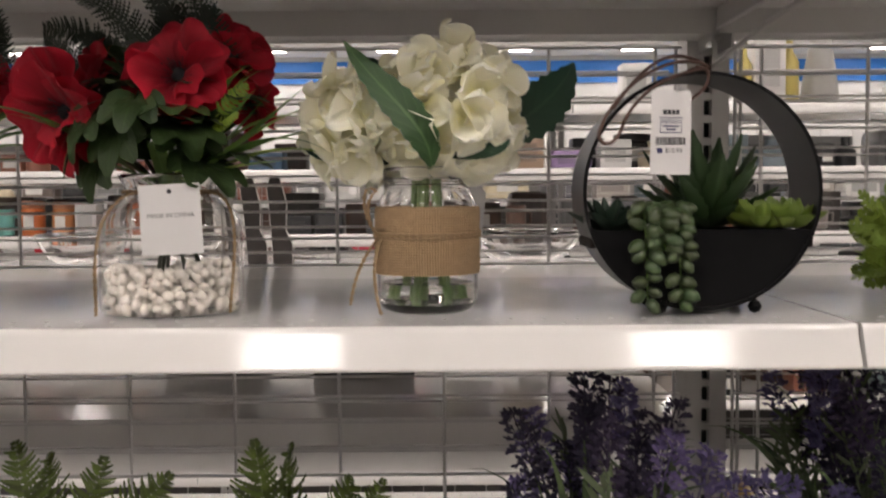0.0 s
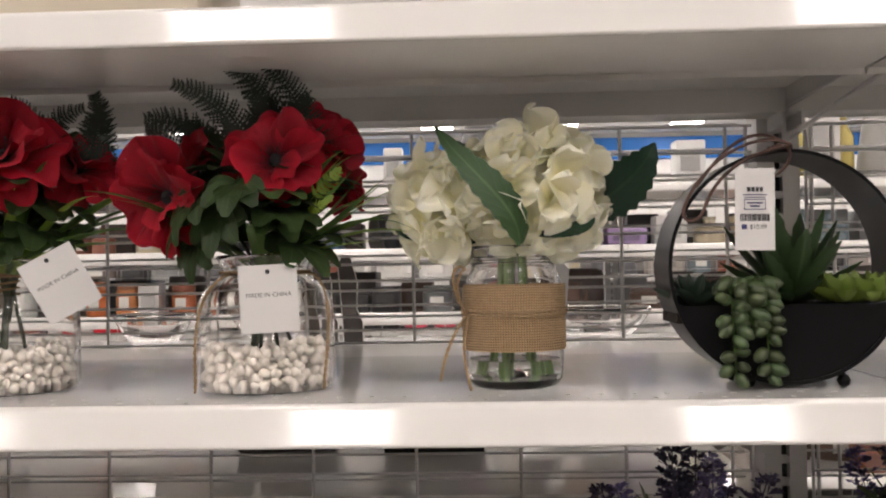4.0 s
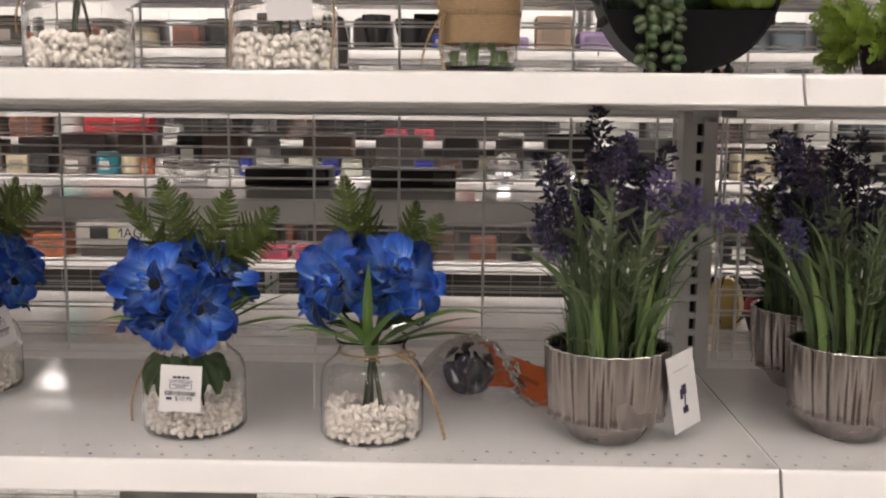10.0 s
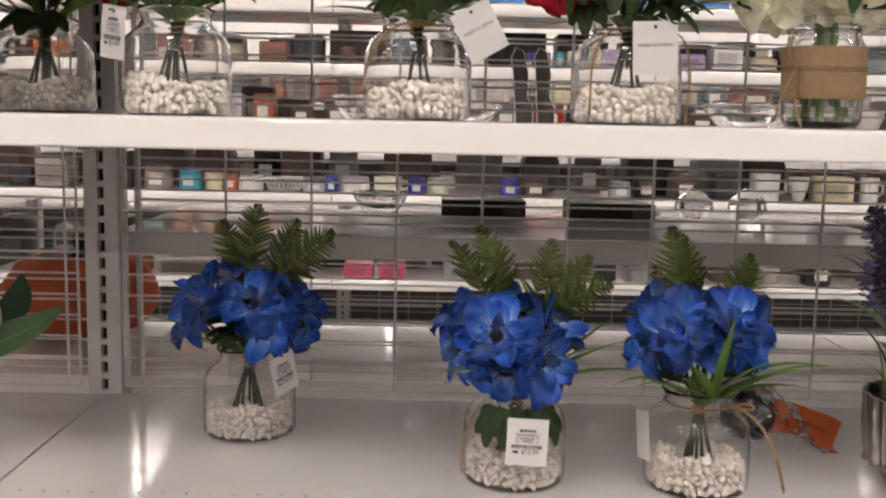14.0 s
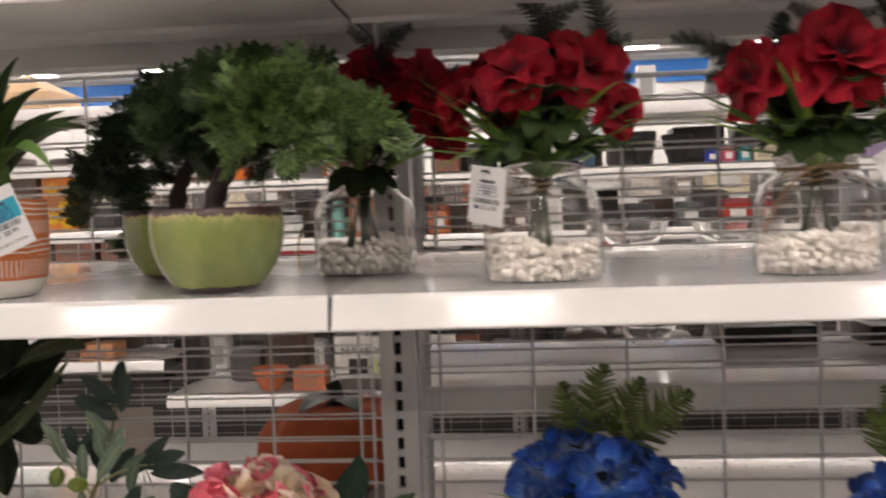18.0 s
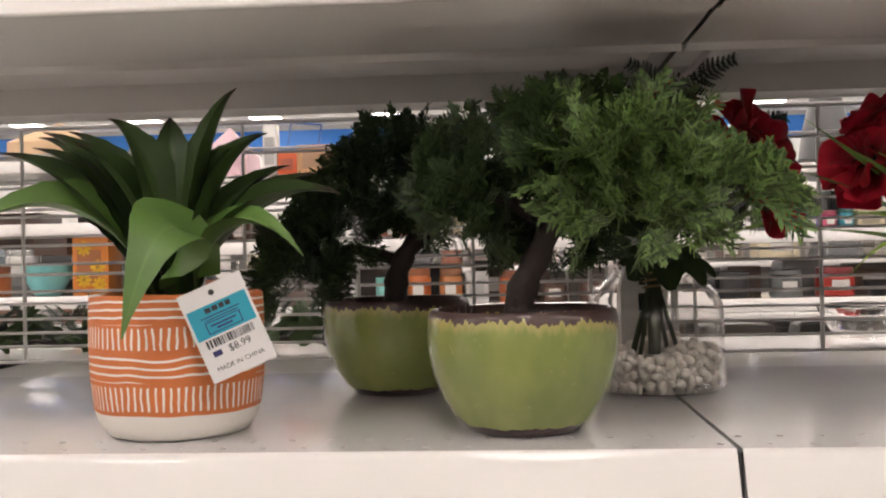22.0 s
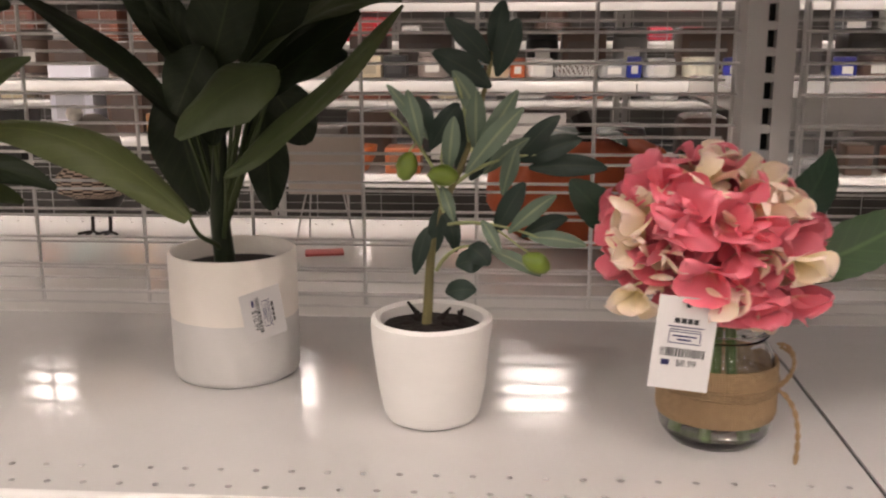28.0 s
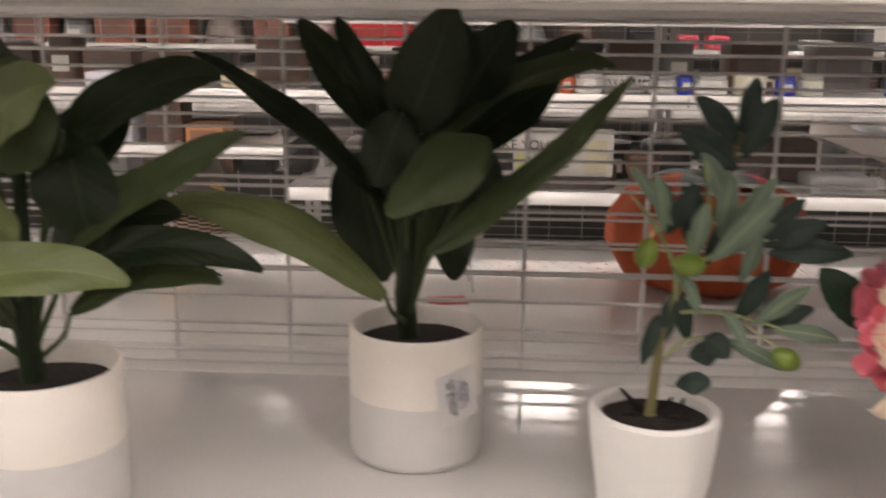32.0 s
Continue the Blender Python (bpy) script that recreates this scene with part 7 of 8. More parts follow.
for x, y, z, d in ((0.081, -0.035, 0.136, (1, 0, -0.5)), (0.012, -0.03, 0.2, (1, 0, -0.1)), (-0.016, -0.02, 0.205, (0.3, 0, 1))):
    part("olive_fruit", fruit, None, olive, "green olive", aim((x, y, z), d))
    part("stalk", Shape().tube([(x * 0.6 + 0.004, y * 0.7, z + 0.022), (x * 0.85, y, z + 0.012), (x, y, z + 0.004)], 0.0009, 5), M_TWIG, olive)

# ---- lavender in pleated zinc pots ----
def pleat(a, z):
    w = math.sin(22 * a + 0.9 * math.sin(3 * a) + 0.6 * math.sin(7 * a))
    k = 1.0 - 0.5 * max(0.0, min(1.0, (z - 0.06) / 0.045))
    return 1 + 0.05 * k * (abs(w) ** 0.85 * (1 if w > 0 else -1)) + 0.006 * math.sin(11 * a + 1)


def foot_facets(a, z):
    return 1 + 0.012 * math.sin(22 * a + 0.9 * math.sin(3 * a)) * min(1.0, max(0.0, z / 0.02))


ZTOP = Shape().lathe([(0.05, 0.031), (0.056, 0.0275), (0.0612, 0.0252), (0.0634, 0.0262), (0.0641, 0.0282), (0.0632, 0.0318), (0.0632, 0.036), (0.0648, 0.046), (0.0677, 0.0705), (0.0694, 0.0965), (0.0698, 0.1065), (0.069, 0.1072), (0.0668, 0.1065), (0.066, 0.084)], 220, pleat).mesh("pleated_sleeve", M_ZINC, 38)
ZRIM = Shape().lathe([(0.0697 + 0.0011 * math.cos(t), 0.107 + 0.0009 * math.sin(t)) for t in (0.785 * k for k in range(9))], 160, pleat).mesh("rim", M_ZRIM, 60)
ZPOT = pot_shape([(0.0362, 0.0), (0.0392, 0.0016), (0.0446, 0.0085), (0.05, 0.0185), (0.0528, 0.0252), (0.0526, 0.0288), (0.05, 0.04), (0.056, 0.094)], 0.003, 0.004, 176, foot_facets).mesh("pot", M_ZINC, 35)
spike_rng = random.Random(80)


def lavender_spike(rng, dense=9, bushy=1.0):
    """A flower spike along z, one unit long: uneven whorls of small starry florets round a stem."""
    s = Shape().tube([(0, 0, -0.2), (0.02, 0, 0.4), (0, 0, 0.95)], 0.011, 4)
    for k in range(dense):
        z = 0.04 + 0.93 * (k + rng.uniform(-0.3, 0.3)) / dense
        r = bushy * (0.17 * math.sin(math.pi * (0.22 + 0.72 * k / dense)) + 0.03)
        for q in range(rng.choice((6, 7, 8))):
            a = rng.uniform(0, 6.283)
            d = Vector((math.cos(a), math.sin(a), rng.uniform(-0.2, 0.9))).normalized()
            p = Vector((0, 0, z + rng.uniform(-0.03, 0.03)))
            tip = p + d * (r * rng.uniform(0.6, 1.4))
            for w in range(3):
                b2 = a + 2.1 * w + rng.uniform(-0.4, 0.4)
                e = (d * 0.5 + Vector((math.cos(b2), math.sin(b2), rng.uniform(-0.3, 0.8)))).normalized()
                side = e.cross(d).normalized() * 0.028
                far = tip + e * rng.uniform(0.06, 0.1)
                mid = tip.lerp(far, 0.6)
                b = len(s.v)
                s.v += [p.lerp(tip, 0.5), mid + side, far, mid - side]
                s.f.append((b, b + 1, b + 2, b + 3))
                s.t.append(((0, 0), (1, 0), (1, 1), (0, 1)))
    return s


SPIKES = {"dark": [lavender_spike(spike_rng).mesh("flower_spike", M_LAVD, 30) for k in range(4)], "pale": [lavender_spike(spike_rng, 12, 1.1).mesh("flower_spike", M_LAVP, 30) for k in range(3)]}


def sprig(rng):
    """A leafy sprig along z, one unit long, with narrow paired leaflets."""
    s = Shape().tube([(0, 0, 0), (0.02, 0, 0.5), (0, 0, 1)], 0.008, 4)
    for k in range(11):
        z = 0.3 + 0.7 * (k + rng.uniform(-0.3, 0.3)) / 11
        for side in (-1, 1):
            a = rng.uniform(-1.5, 1.5)
            d = Vector((side * math.cos(a), math.sin(a), rng.uniform(0.6, 1.6))).normalized()
            pts = [Vector((0, 0, z)) + d * (0.17 * t) for t in (0, 0.25, 0.5, 0.75, 1)]
            s.add(blade_along(pts, 0.0155, 0.2, None, (0, -1, 0.3), 1), Matrix())
    return s


SPRIGS = [sprig(spike_rng).mesh("sprig", M_LAVS, 180) for k in range(3)]


def lavender(at, label, seed, blades=84, spikes=18, sprigs=14, turn=0.0, spread=1.0):
    rng = random.Random(seed)
    ob = thing("potted_lavender", at, label, "potted plant", "lavender in zinc pots", turn)
    pot = part("pot", ZPOT, None, ob, "grey zinc pot with a rounded foot")
    part("pleated_sleeve", ZTOP, None, pot, "pleated grey zinc wall")
    part("rim", ZRIM, None, pot, "bright rolled metal rim")
    part("soil", Shape().lathe([(0.066, 0.094), (0.03, 0.099), (0.001, 0.1)], 26), M_SOIL, ob)
    for k in range(blades):
        a, q = rng.uniform(0, 6.283), rng.uniform(0.01, 0.052)
        h = rng.uniform(0.06, 0.21)
        lean = rng.uniform(0.05, 0.9) ** 1.6 * spread
        p = Vector((q * math.cos(a), q * math.sin(a), 0.099))
        out = Vector((math.cos(a), math.sin(a), 0))
        tip = p + out * (lean * h) + Vector((0, 0, h * (1 - 0.25 * lean)))
        pts = bezier(p, p + Vector((0, 0, h * 0.45)), tip - out * (lean * h * 0.45) + Vector((0, 0, h * 0.1)), tip, 8)
        part("leaf_blade", blade_along(pts, rng.uniform(0.0014, 0.0044), 0.35, lambda v: (1 - v ** 2.5) * (0.5 + 0.5 * math.sin(math.pi * min(1, 0.15 + v))), (math.cos(a + 1), math.sin(a + 1), 0.4), 1), M_LAVG, ob, "", None, 180)
    for k in range(16):
        a, q, h = rng.uniform(0, 6.283), rng.uniform(0.025, 0.056), rng.uniform(0.06, 0.13)
        out = Vector((math.cos(a), math.sin(a), 0))
        p = out * q + Vector((0, 0, 0.095))
        tip = p + out * (h * rng.uniform(0.0, 0.4)) + Vector((rng.uniform(-0.02, 0.02), 0, h))
        pts = bezier(p, p + Vector((0, 0, h * 0.4)), p.lerp(tip, 0.7) + Vector((0, 0, h * 0.06)), tip, 8)
        part("leaf_blade", blade_along(pts, rng.uniform(0.004, 0.0062), 0.3, lambda v: (1 - v ** 2.2) * (0.55 + 0.45 * math.sin(math.pi * min(1, 0.15 + v))), (math.cos(a), math.sin(a) - 0.4, 0.3), 2), M_LAVW, ob, "broad pale blade", None, 180)
    for k in range(16):
        a = 6.283 * k / 16 + rng.uniform(-0.2, 0.2)
        p = Vector((0.052 * math.cos(a), 0.052 * math.sin(a), 0.1))
        out = Vector((math.cos(a), math.sin(a), 0))
        part("leaf_blade", blade_along(bezier(p, p + Vector((0, 0, 0.02)), p + out * 0.012 + Vector((0, 0, 0.03)), p + out * 0.026 + Vector((0, 0, 0.022)), 6), 0.0018, 0.3, None, None, 1), M_LAVS, ob, "", None, 180)
    for k in range(sprigs):
        a, q = rng.uniform(0, 6.283), rng.uniform(0.005, 0.045)
        part("sprig", rng.choice(SPRIGS), None, ob, "", aim((q * math.cos(a), q * math.sin(a), 0.1), (0.3 * math.cos(a), 0.3 * math.sin(a), 1), rng.uniform(0, 6)) @ Matrix.Scale(rng.uniform(0.12, 0.2), 4))["kind"] = "stuff"
    for k in range(spikes):
        a, q = rng.uniform(0, 6.283), math.sqrt(rng.uniform(0, 1)) * 0.075
        z = rng.uniform(0.215, 0.3) - q * 0.3
        top = Vector((q * math.cos(a), q * math.sin(a), z))
        way = Vector((q * 4 * math.cos(a), q * 4 * math.sin(a), 1)).normalized()
        part("stem", Shape().tube(stem_line(top, (q * 0.4 * math.cos(a), q * 0.4 * math.sin(a), 0.1)), 0.0011, 4), M_LAVS, ob)
        pale = rng.random() < 0.2
        part("flower_spike", rng.choice(SPIKES["pale" if pale else "dark"]), None, ob, "pale lilac flower spike" if pale else "dark violet flower spike", aim(top, way, rng.uniform(0, 6)) @ Matrix.Scale(rng.uniform(0.05, 0.072), 4))
    return ob


lavA = lavender((0.138, 0.8155, Z_LOW), "artificial lavender in a pleated zinc pot with a picture tag", 81)
for sx, sy, sz, dx, dz in ((-0.018, 0.0, 0.31, 0.0, 1), (0.092, -0.02, 0.254, 1.0, 0.02), (-0.06, 0, 0.262, -0.35, 1), (0.04, -0.01, 0.27, 0.3, 1), (0.036, -0.03, 0.245, 0.55, 2.2)):
    part("stem", Shape().tube(stem_line((sx, sy, sz), (sx * 0.3, sy, 0.1)), 0.0011, 4), M_LAVS, lavA)
    part("flower_spike", SPIKES["dark" if dx < 0.5 else "pale"][0], None, lavA, "", aim((sx, sy, sz), (dx, 0, dz)) @ Matrix.Scale(0.065, 4))
card = part("tag", Shape().box((-0.021, -0.045, -0.0005), (0.021, 0.045, 0)), M_PAPER, lavA, "white picture tag with a printed lavender sprig", pose(0.0805, -0.03, 0.062, 90, -13, 36))
for tx, ty, tz in ((0.15, -0.01, 0.225), (-0.105, -0.02, 0.2), (0.12, 0.0, 0.242), (-0.085, -0.05, 0.175)):
    part("leaf_blade", blade_along(bezier((tx * 0.25, ty, 0.1), (tx * 0.3, ty, 0.19), (tx * 0.6, ty, tz + 0.016), (tx, ty, tz), 10), 0.0017, 0.3, lambda v: 1 - v ** 2.5, (0.2, -1, 0.3), 1), M_LAVG, lavA, "", None, 180)
part("printed_sprig", Shape().tube([(0, -0.018, 0), (0.001, 0.0, 0)], 0.0008, 4).box((-0.004, -0.022, 0), (0.004, -0.014, 0.0003)).box((-0.003, 0.0, 0), (0.004, 0.012, 0.0003)).box((-0.006, -0.004, 0), (-0.002, 0.008, 0.0003)), M_LAVD, card, "printed purple sprig", pose(0, -0.004, 0.0002))
part("caption_bar", Shape().box((-0.013, 0, 0), (0.011, 0.0015, 0.0002)), paint((0.5, 0.48, 0.5)), card, "", pose(0, 0.026, 0.0002))
lavender((0.421, 0.84, Z_LOW), "bushy artificial lavender in a pleated grey zinc pot", 82, 84, 24, 14)
lavender((0.438, 1.045, Z_LOW), "artificial lavender in a zinc pot at the back of the shelf", 83, 60, 18, 9)

# ---- trailing plant at the end of the upper shelf ----
fernp = thing("potted_fern", (0.447, 0.85, Z_UP), "yellow-green artificial maidenhair fern in a small dark pot", "potted plant")
part("pot", pot_shape([(0.026, 0.0), (0.028, 0.002), (0.033, 0.02), (0.036, 0.042), (0.0365, 0.048)], 0.004, 0.008), M_SOIL, fernp, "small dark nursery pot")
part("soil", Shape().lathe([(0.032, 0.04), (0.001, 0.044)], 20), M_SOIL, fernp)
rf = random.Random(90)
for k in range(120):
    a = rf.uniform(0, 6.283)
    m = aim((0.036 * math.cos(a), 0.036 * math.sin(a), rf.uniform(0.03, 0.062)), (math.cos(a), math.sin(a), rf.uniform(-0.85, 1.1)), rf.uniform(0, 6)) @ Matrix.Scale(rf.uniform(0.42, 0.75), 4)
    part("fern_frond", FRONDS["bright"][k % 2], None, fernp, "", m)

# ---- a dropped packet ----
bag = thing("packaged_ball", (0.005, 0.968, Z_LOW), "dark purple ball in crinkled clear plastic with an orange header card", "packaged toy", "", -8)
part("ball", Shape().lathe([(0.0005 + 0.033 * math.sin(t), 0.034 - 0.033 * math.cos(t)) for t in (0.19635 * k for k in range(17))], 32), paint((0.014, 0.012, 0.024), 0.22), bag, "", pose(-0.022, 0, 0))
for k, (r, lift) in enumerate(((0.0333, 24), (0.0312, 52), (0.0333, -18))):
    part("moulded_ring", Shape().lathe([(r + 0.0012 * math.cos(t), (0.0 if r > 0.033 else 0.0112) + 0.0012 * math.sin(t)) for t in (0.785 * q for q in range(9))], 40), paint((0.06, 0.05, 0.11), 0.25), bag, "", pose(-0.022, 0, 0.034, 58, 0, lift))
part("header_card", blade_along(bezier((0.004, 0.008, 0.03), (0.03, 0.004, 0.034), (0.06, -0.006, 0.026), (0.086, -0.012, 0.014), 10), 0.024, 0.08, lambda v: 1.0, (0.15, -0.75, 0.8), 3, 0.0, 0.0, 0.0, 0.08), paint((0.6, 0.14, 0.035), 0.4), bag, "orange printed card")
part("header_card", blade_along(bezier((-0.052, 0.03, 0.04), (-0.035, 0.03, 0.054), (-0.015, 0.03, 0.058), (0.01, 0.028, 0.05), 8), 0.012, 0.05, lambda v: 1.0, (0, -0.75, 0.8), 2), paint((0.6, 0.12, 0.03), 0.4), bag, "far edge of the orange card")
part("card_bar", blade_along(bezier((0.04, -0.012, 0.033), (0.05, -0.014, 0.0305), (0.06, -0.017, 0.0275), (0.07, -0.02, 0.0235), 4), 0.003, 0.0, lambda v: 1.0, (0.15, -0.75, 0.8), 1), paint((0.3, 0.07, 0.02)), bag)
wrap = Shape()
rows = []
for i in range(49):
    row = []
    for j in range(37):
        u, v = i / 48 * 2 - 1, j / 36 * 2 - 1
        hgt = 0.071 * max(0.0, 1 - ((u + 0.26) / 0.98) ** 2) ** 0.8 * max(0.0, 1 - v * v) + 0.003
        row.append(Vector((0.082 * u, 0.05 * v, hgt + (0.008 * noise.noise(Vector((u * 4, v * 4, 0.3))) + 0.006 * noise.noise(Vector((u * 9, v * 8, 1.3))) + 0.003 * noise.noise(Vector((u * 22, v * 18, 2.3)))) * (1 - abs(u) ** 3) + 0.002)))
    rows.append(row)
wrap.sheet(rows)
M_FILM = film_mat("clear_film")
film_ob = part("plastic_wrap", wrap, M_FILM, bag, "crinkled clear plastic", None, 25)
film_ob.visible_shadow = False
for x, y, z, w, a in ((0.022, 0.024, 0.043, 0.013, 8), (0.033, 0.023, 0.041, 0.015, -20), (0.044, 0.021, 0.038, 0.014, 20), (0.053, 0.019, 0.037, 0.012, -45), (0.06, 0.017, 0.034, 0.012, 40)):
    d = Vector((math.cos(radians(a)), 0.0, math.sin(radians(a)))) * w
    part("printed_leaf", blade_along([Vector((x, y, z)) + d * (t / 4 - 0.5) + Vector((0, 0, 0.002 * math.sin(t))) for t in range(5)], 0.0042, 0.1, None, (0, -0.8, 0.6), 1), M_INK, bag, "black printed leaf shape", None, 180)


# ---- goods on the back of the gondola ----
def pumpkin(at):
    ob = thing("fabric_pumpkin", at, "rust-orange fabric pumpkin with a dark stem and green leaves", "decoration")
    def lobes(a, z):
        return 1 - 0.1 * abs(math.sin(4.5 * a)) ** 4 + 0.012 * math.sin(3 * a)
    prof = [(0.03, 0.004), (0.075, 0.002), (0.105, 0.02), (0.124, 0.055), (0.122, 0.09), (0.1, 0.125), (0.065, 0.142), (0.03, 0.138), (0.012, 0.13)]
    part("body", Shape().lathe(prof, 90, lobes), plain("rust_fabric", (0.54, 0.12, 0.045), (0.42, 0.08, 0.03), rough=0.85, scale=240, bump=0.5), ob, "", None, 60)
    part("stem", Shape().tube([(0, 0, 0.13), (0.004, 0, 0.15), (-0.006, 0.004, 0.172)], [0.018, 0.011, 0.012], 9), M_BARK, ob)
    for a in (0.3, 1.7, 2.9, 4.2, 5.3):
        d = Vector((math.cos(a), math.sin(a), 0))
        part("leaf", blade_along(bezier(d * 0.012 + Vector((0, 0, 0.143)), d * 0.03 + Vector((0, 0, 0.155)), d * 0.055 + Vector((0, 0, 0.152)), d * 0.085 + Vector((0, 0, 0.136)), 8), 0.02, 0.1, None, None, 3), M_HDARK, ob, "", None, 180)
    return ob


pumpkin(pose(-1.06, 1.475, Z_BACK_LOW) @ Matrix.Diagonal((1.1, 1.02, 1.0, 1)))

crow = thing("crow_figure", (-1.745, 1.47, Z_BACK_LOW), "dark crow figure in a grey knit hat and checked scarf", "figurine")
part("body", Shape().lathe([(0.004, 0.03), (0.026, 0.035), (0.04, 0.06), (0.036, 0.085), (0.026, 0.105), (0.03, 0.125), (0.024, 0.145), (0.002, 0.152)], 20), paint((0.02, 0.018, 0.018), 0.8), crow)
part("hat", Shape().lathe([(0.034, 0.118), (0.037, 0.124), (0.034, 0.14), (0.026, 0.158), (0.01, 0.17), (0.001, 0.171)], 22), paint((0.23, 0.2, 0.18), 0.95), crow, "grey knitted hat")
part("pompom", Shape().lathe([(0.001, -0.012), (0.009, -0.008), (0.012, 0.0), (0.009, 0.008), (0.001, 0.012)], 14, lambda a, z: 1 + 0.06 * math.sin(7 * a)), paint((0.7, 0.66, 0.6), 0.95), crow, "pale pompom", pose(-0.022, -0.01, 0.172))
part("beak", Shape().tube([(0.02, -0.02, 0.13), (0.045, -0.035, 0.122)], [0.007, 0.001], 6), paint((0.5, 0.3, 0.06)), crow)


def checks():
    m, nt, b = nodes_of("checked_wool")
    tc = nt.nodes.new("ShaderNodeTexCoord")
    ch = node(nt, "ShaderNodeTexChecker", Scale=24.0, Color1=(0.55, 0.42, 0.33, 1), Color2=(0.04, 0.025, 0.02, 1))
    link(nt, tc.outputs["UV"], ch.inputs[0])
    link(nt, ch.outputs[0], b.inputs["Base Color"])
    b.inputs["Roughness"].default_value = 0.95
    return m


part("scarf", Shape().lathe([(0.03, 0.052), (0.056, 0.064), (0.058, 0.086), (0.034, 0.106)], 24, lambda a, z: 1 + 0.05 * math.sin(5 * a)), checks(), crow, "cream and black checked scarf")
for x in (-0.012, 0.014):
    part("leg", Shape().tube([(x, 0, 0.04), (x, -0.004, 0.003)], 0.0028, 6), M_BARK, crow)
    for a in (-0.8, 0, 0.8):
        part("toe", Shape().tube([(x, -0.004, 0.003), (x + 0.022 * math.sin(a), -0.004 - 0.022 * math.cos(a), 0.002)], 0.002, 5), M_BARK, crow)

easel = thing("panel_stand", (-1.408, 1.42, Z_BACK_LOW), "plain buff panel on thin grey wire legs", "stand")
part("panel", rounded((0.1, 0.006, 0.078), 0.0015), plain("buff_card", (0.66, 0.58, 0.51), (0.58, 0.51, 0.45), rough=0.75, scale=90, bump=0.1), easel, "buff card panel", pose(0, 0, 0.068))
for x, y in ((-0.038, -0.022), (0.04, -0.022), (-0.03, 0.03), (0.032, 0.03)):
    part("leg", Shape().tube([(x * 0.7, 0.006, 0.072), (x * 0.85, y * 0.5, 0.04), (x, y, 0.0016)], 0.0014, 6), M_POST, easel, "grey wire leg")
part("crossbar", Shape().tube([(-0.034, 0.005, 0.069), (0.034, 0.005, 0.069)], 0.0014, 6), M_POST, easel)
note = part("price_card", rounded((0.05, 0.03, 0.003), 0.0008), paint((0.62, 0.12, 0.12), 0.6), None, "", pose(-1.40, 1.36, Z_BACK_LOW, 0, 0, 12))
tagged(note, "small red card lying on the shelf", "card")

box = thing("gift_box", (-0.343, 1.52, Z_BACK_MID), "long flat black gift box", "box", "black boxes")
part("body", rounded((0.15, 0.09, 0.032), 0.0015), paint((0.014, 0.012, 0.012), 0.45), box)
part("label_panel", Shape().box((0.035, -0.0462, 0.006), (0.068, -0.0452, 0.026)), paint((0.09, 0.085, 0.085)), box, "grey end label")
other = copy_thing(box, pose(-0.118, 1.5, Z_BACK_MID, 0, 0, 2))


def crystal(at, r, seed):
    rng = random.Random(seed)
    ob = thing("crystal_ornament", at, "faceted clear crystal bauble", "ornament", "crystal baubles")
    prof = [(0.0005, 0.0), (r * 0.55, 0.003), (r, r * 0.55), (r * 0.9, r * 1.05), (r * 0.35, r * 1.5), (r * 0.06, r * 1.7), (0.0005, r * 1.72)]
    o = part("bauble", Shape().lathe(prof, 9), M_CRYSTAL, ob, "", pose(0, 0, 0, 0, 0, rng.uniform(0, 60)), 5)
    o.visible_shadow = False
    return ob


crystal((0.045, 1.53, Z_BACK_MID), 0.036, 1)
crystal((0.145, 1.54, Z_BACK_MID), 0.036, 2)


def goblet_dish(at, r, h, label, group=""):
    ob = thing("glass_bowl", at, label, "bowl", group)
    prof = [(r * 0.5, 0.0), (r * 0.56, 0.002), (r * 0.72, h * 0.3), (r * 0.86, h * 0.62), (r * 0.97, h * 0.95), (r, h)]
    s = Shape().lathe(prof + [(r * 0.98, h + 0.002)] + [(a * 0.96, z + 0.003) for a, z in reversed(prof)] + [(0.001, 0.004)], 40, lambda a, z: 1 + 0.02 * math.sin(9 * a) * z / h)
    o = part("bowl", s, M_GLASS, ob)
    o.visible_shadow = False
    return ob


goblet_dish((0.13, 1.5, Z_BACK_UP), 0.09, 0.045, "wide crinkled clear glass dish", "glass dishes")
goblet_dish((-0.555, 1.5, Z_BACK_UP), 0.062, 0.045, "wide crinkled clear glass dish", "glass dishes")
goblet_dish((-0.38, 1.55, Z_BACK_UP), 0.075, 0.04, "wide crinkled clear glass dish", "glass dishes")
goblet_dish((-0.53, 1.53, Z_BACK_MID), 0.052, 0.036, "cut-glass bowl with a diamond pattern", "glass dishes")

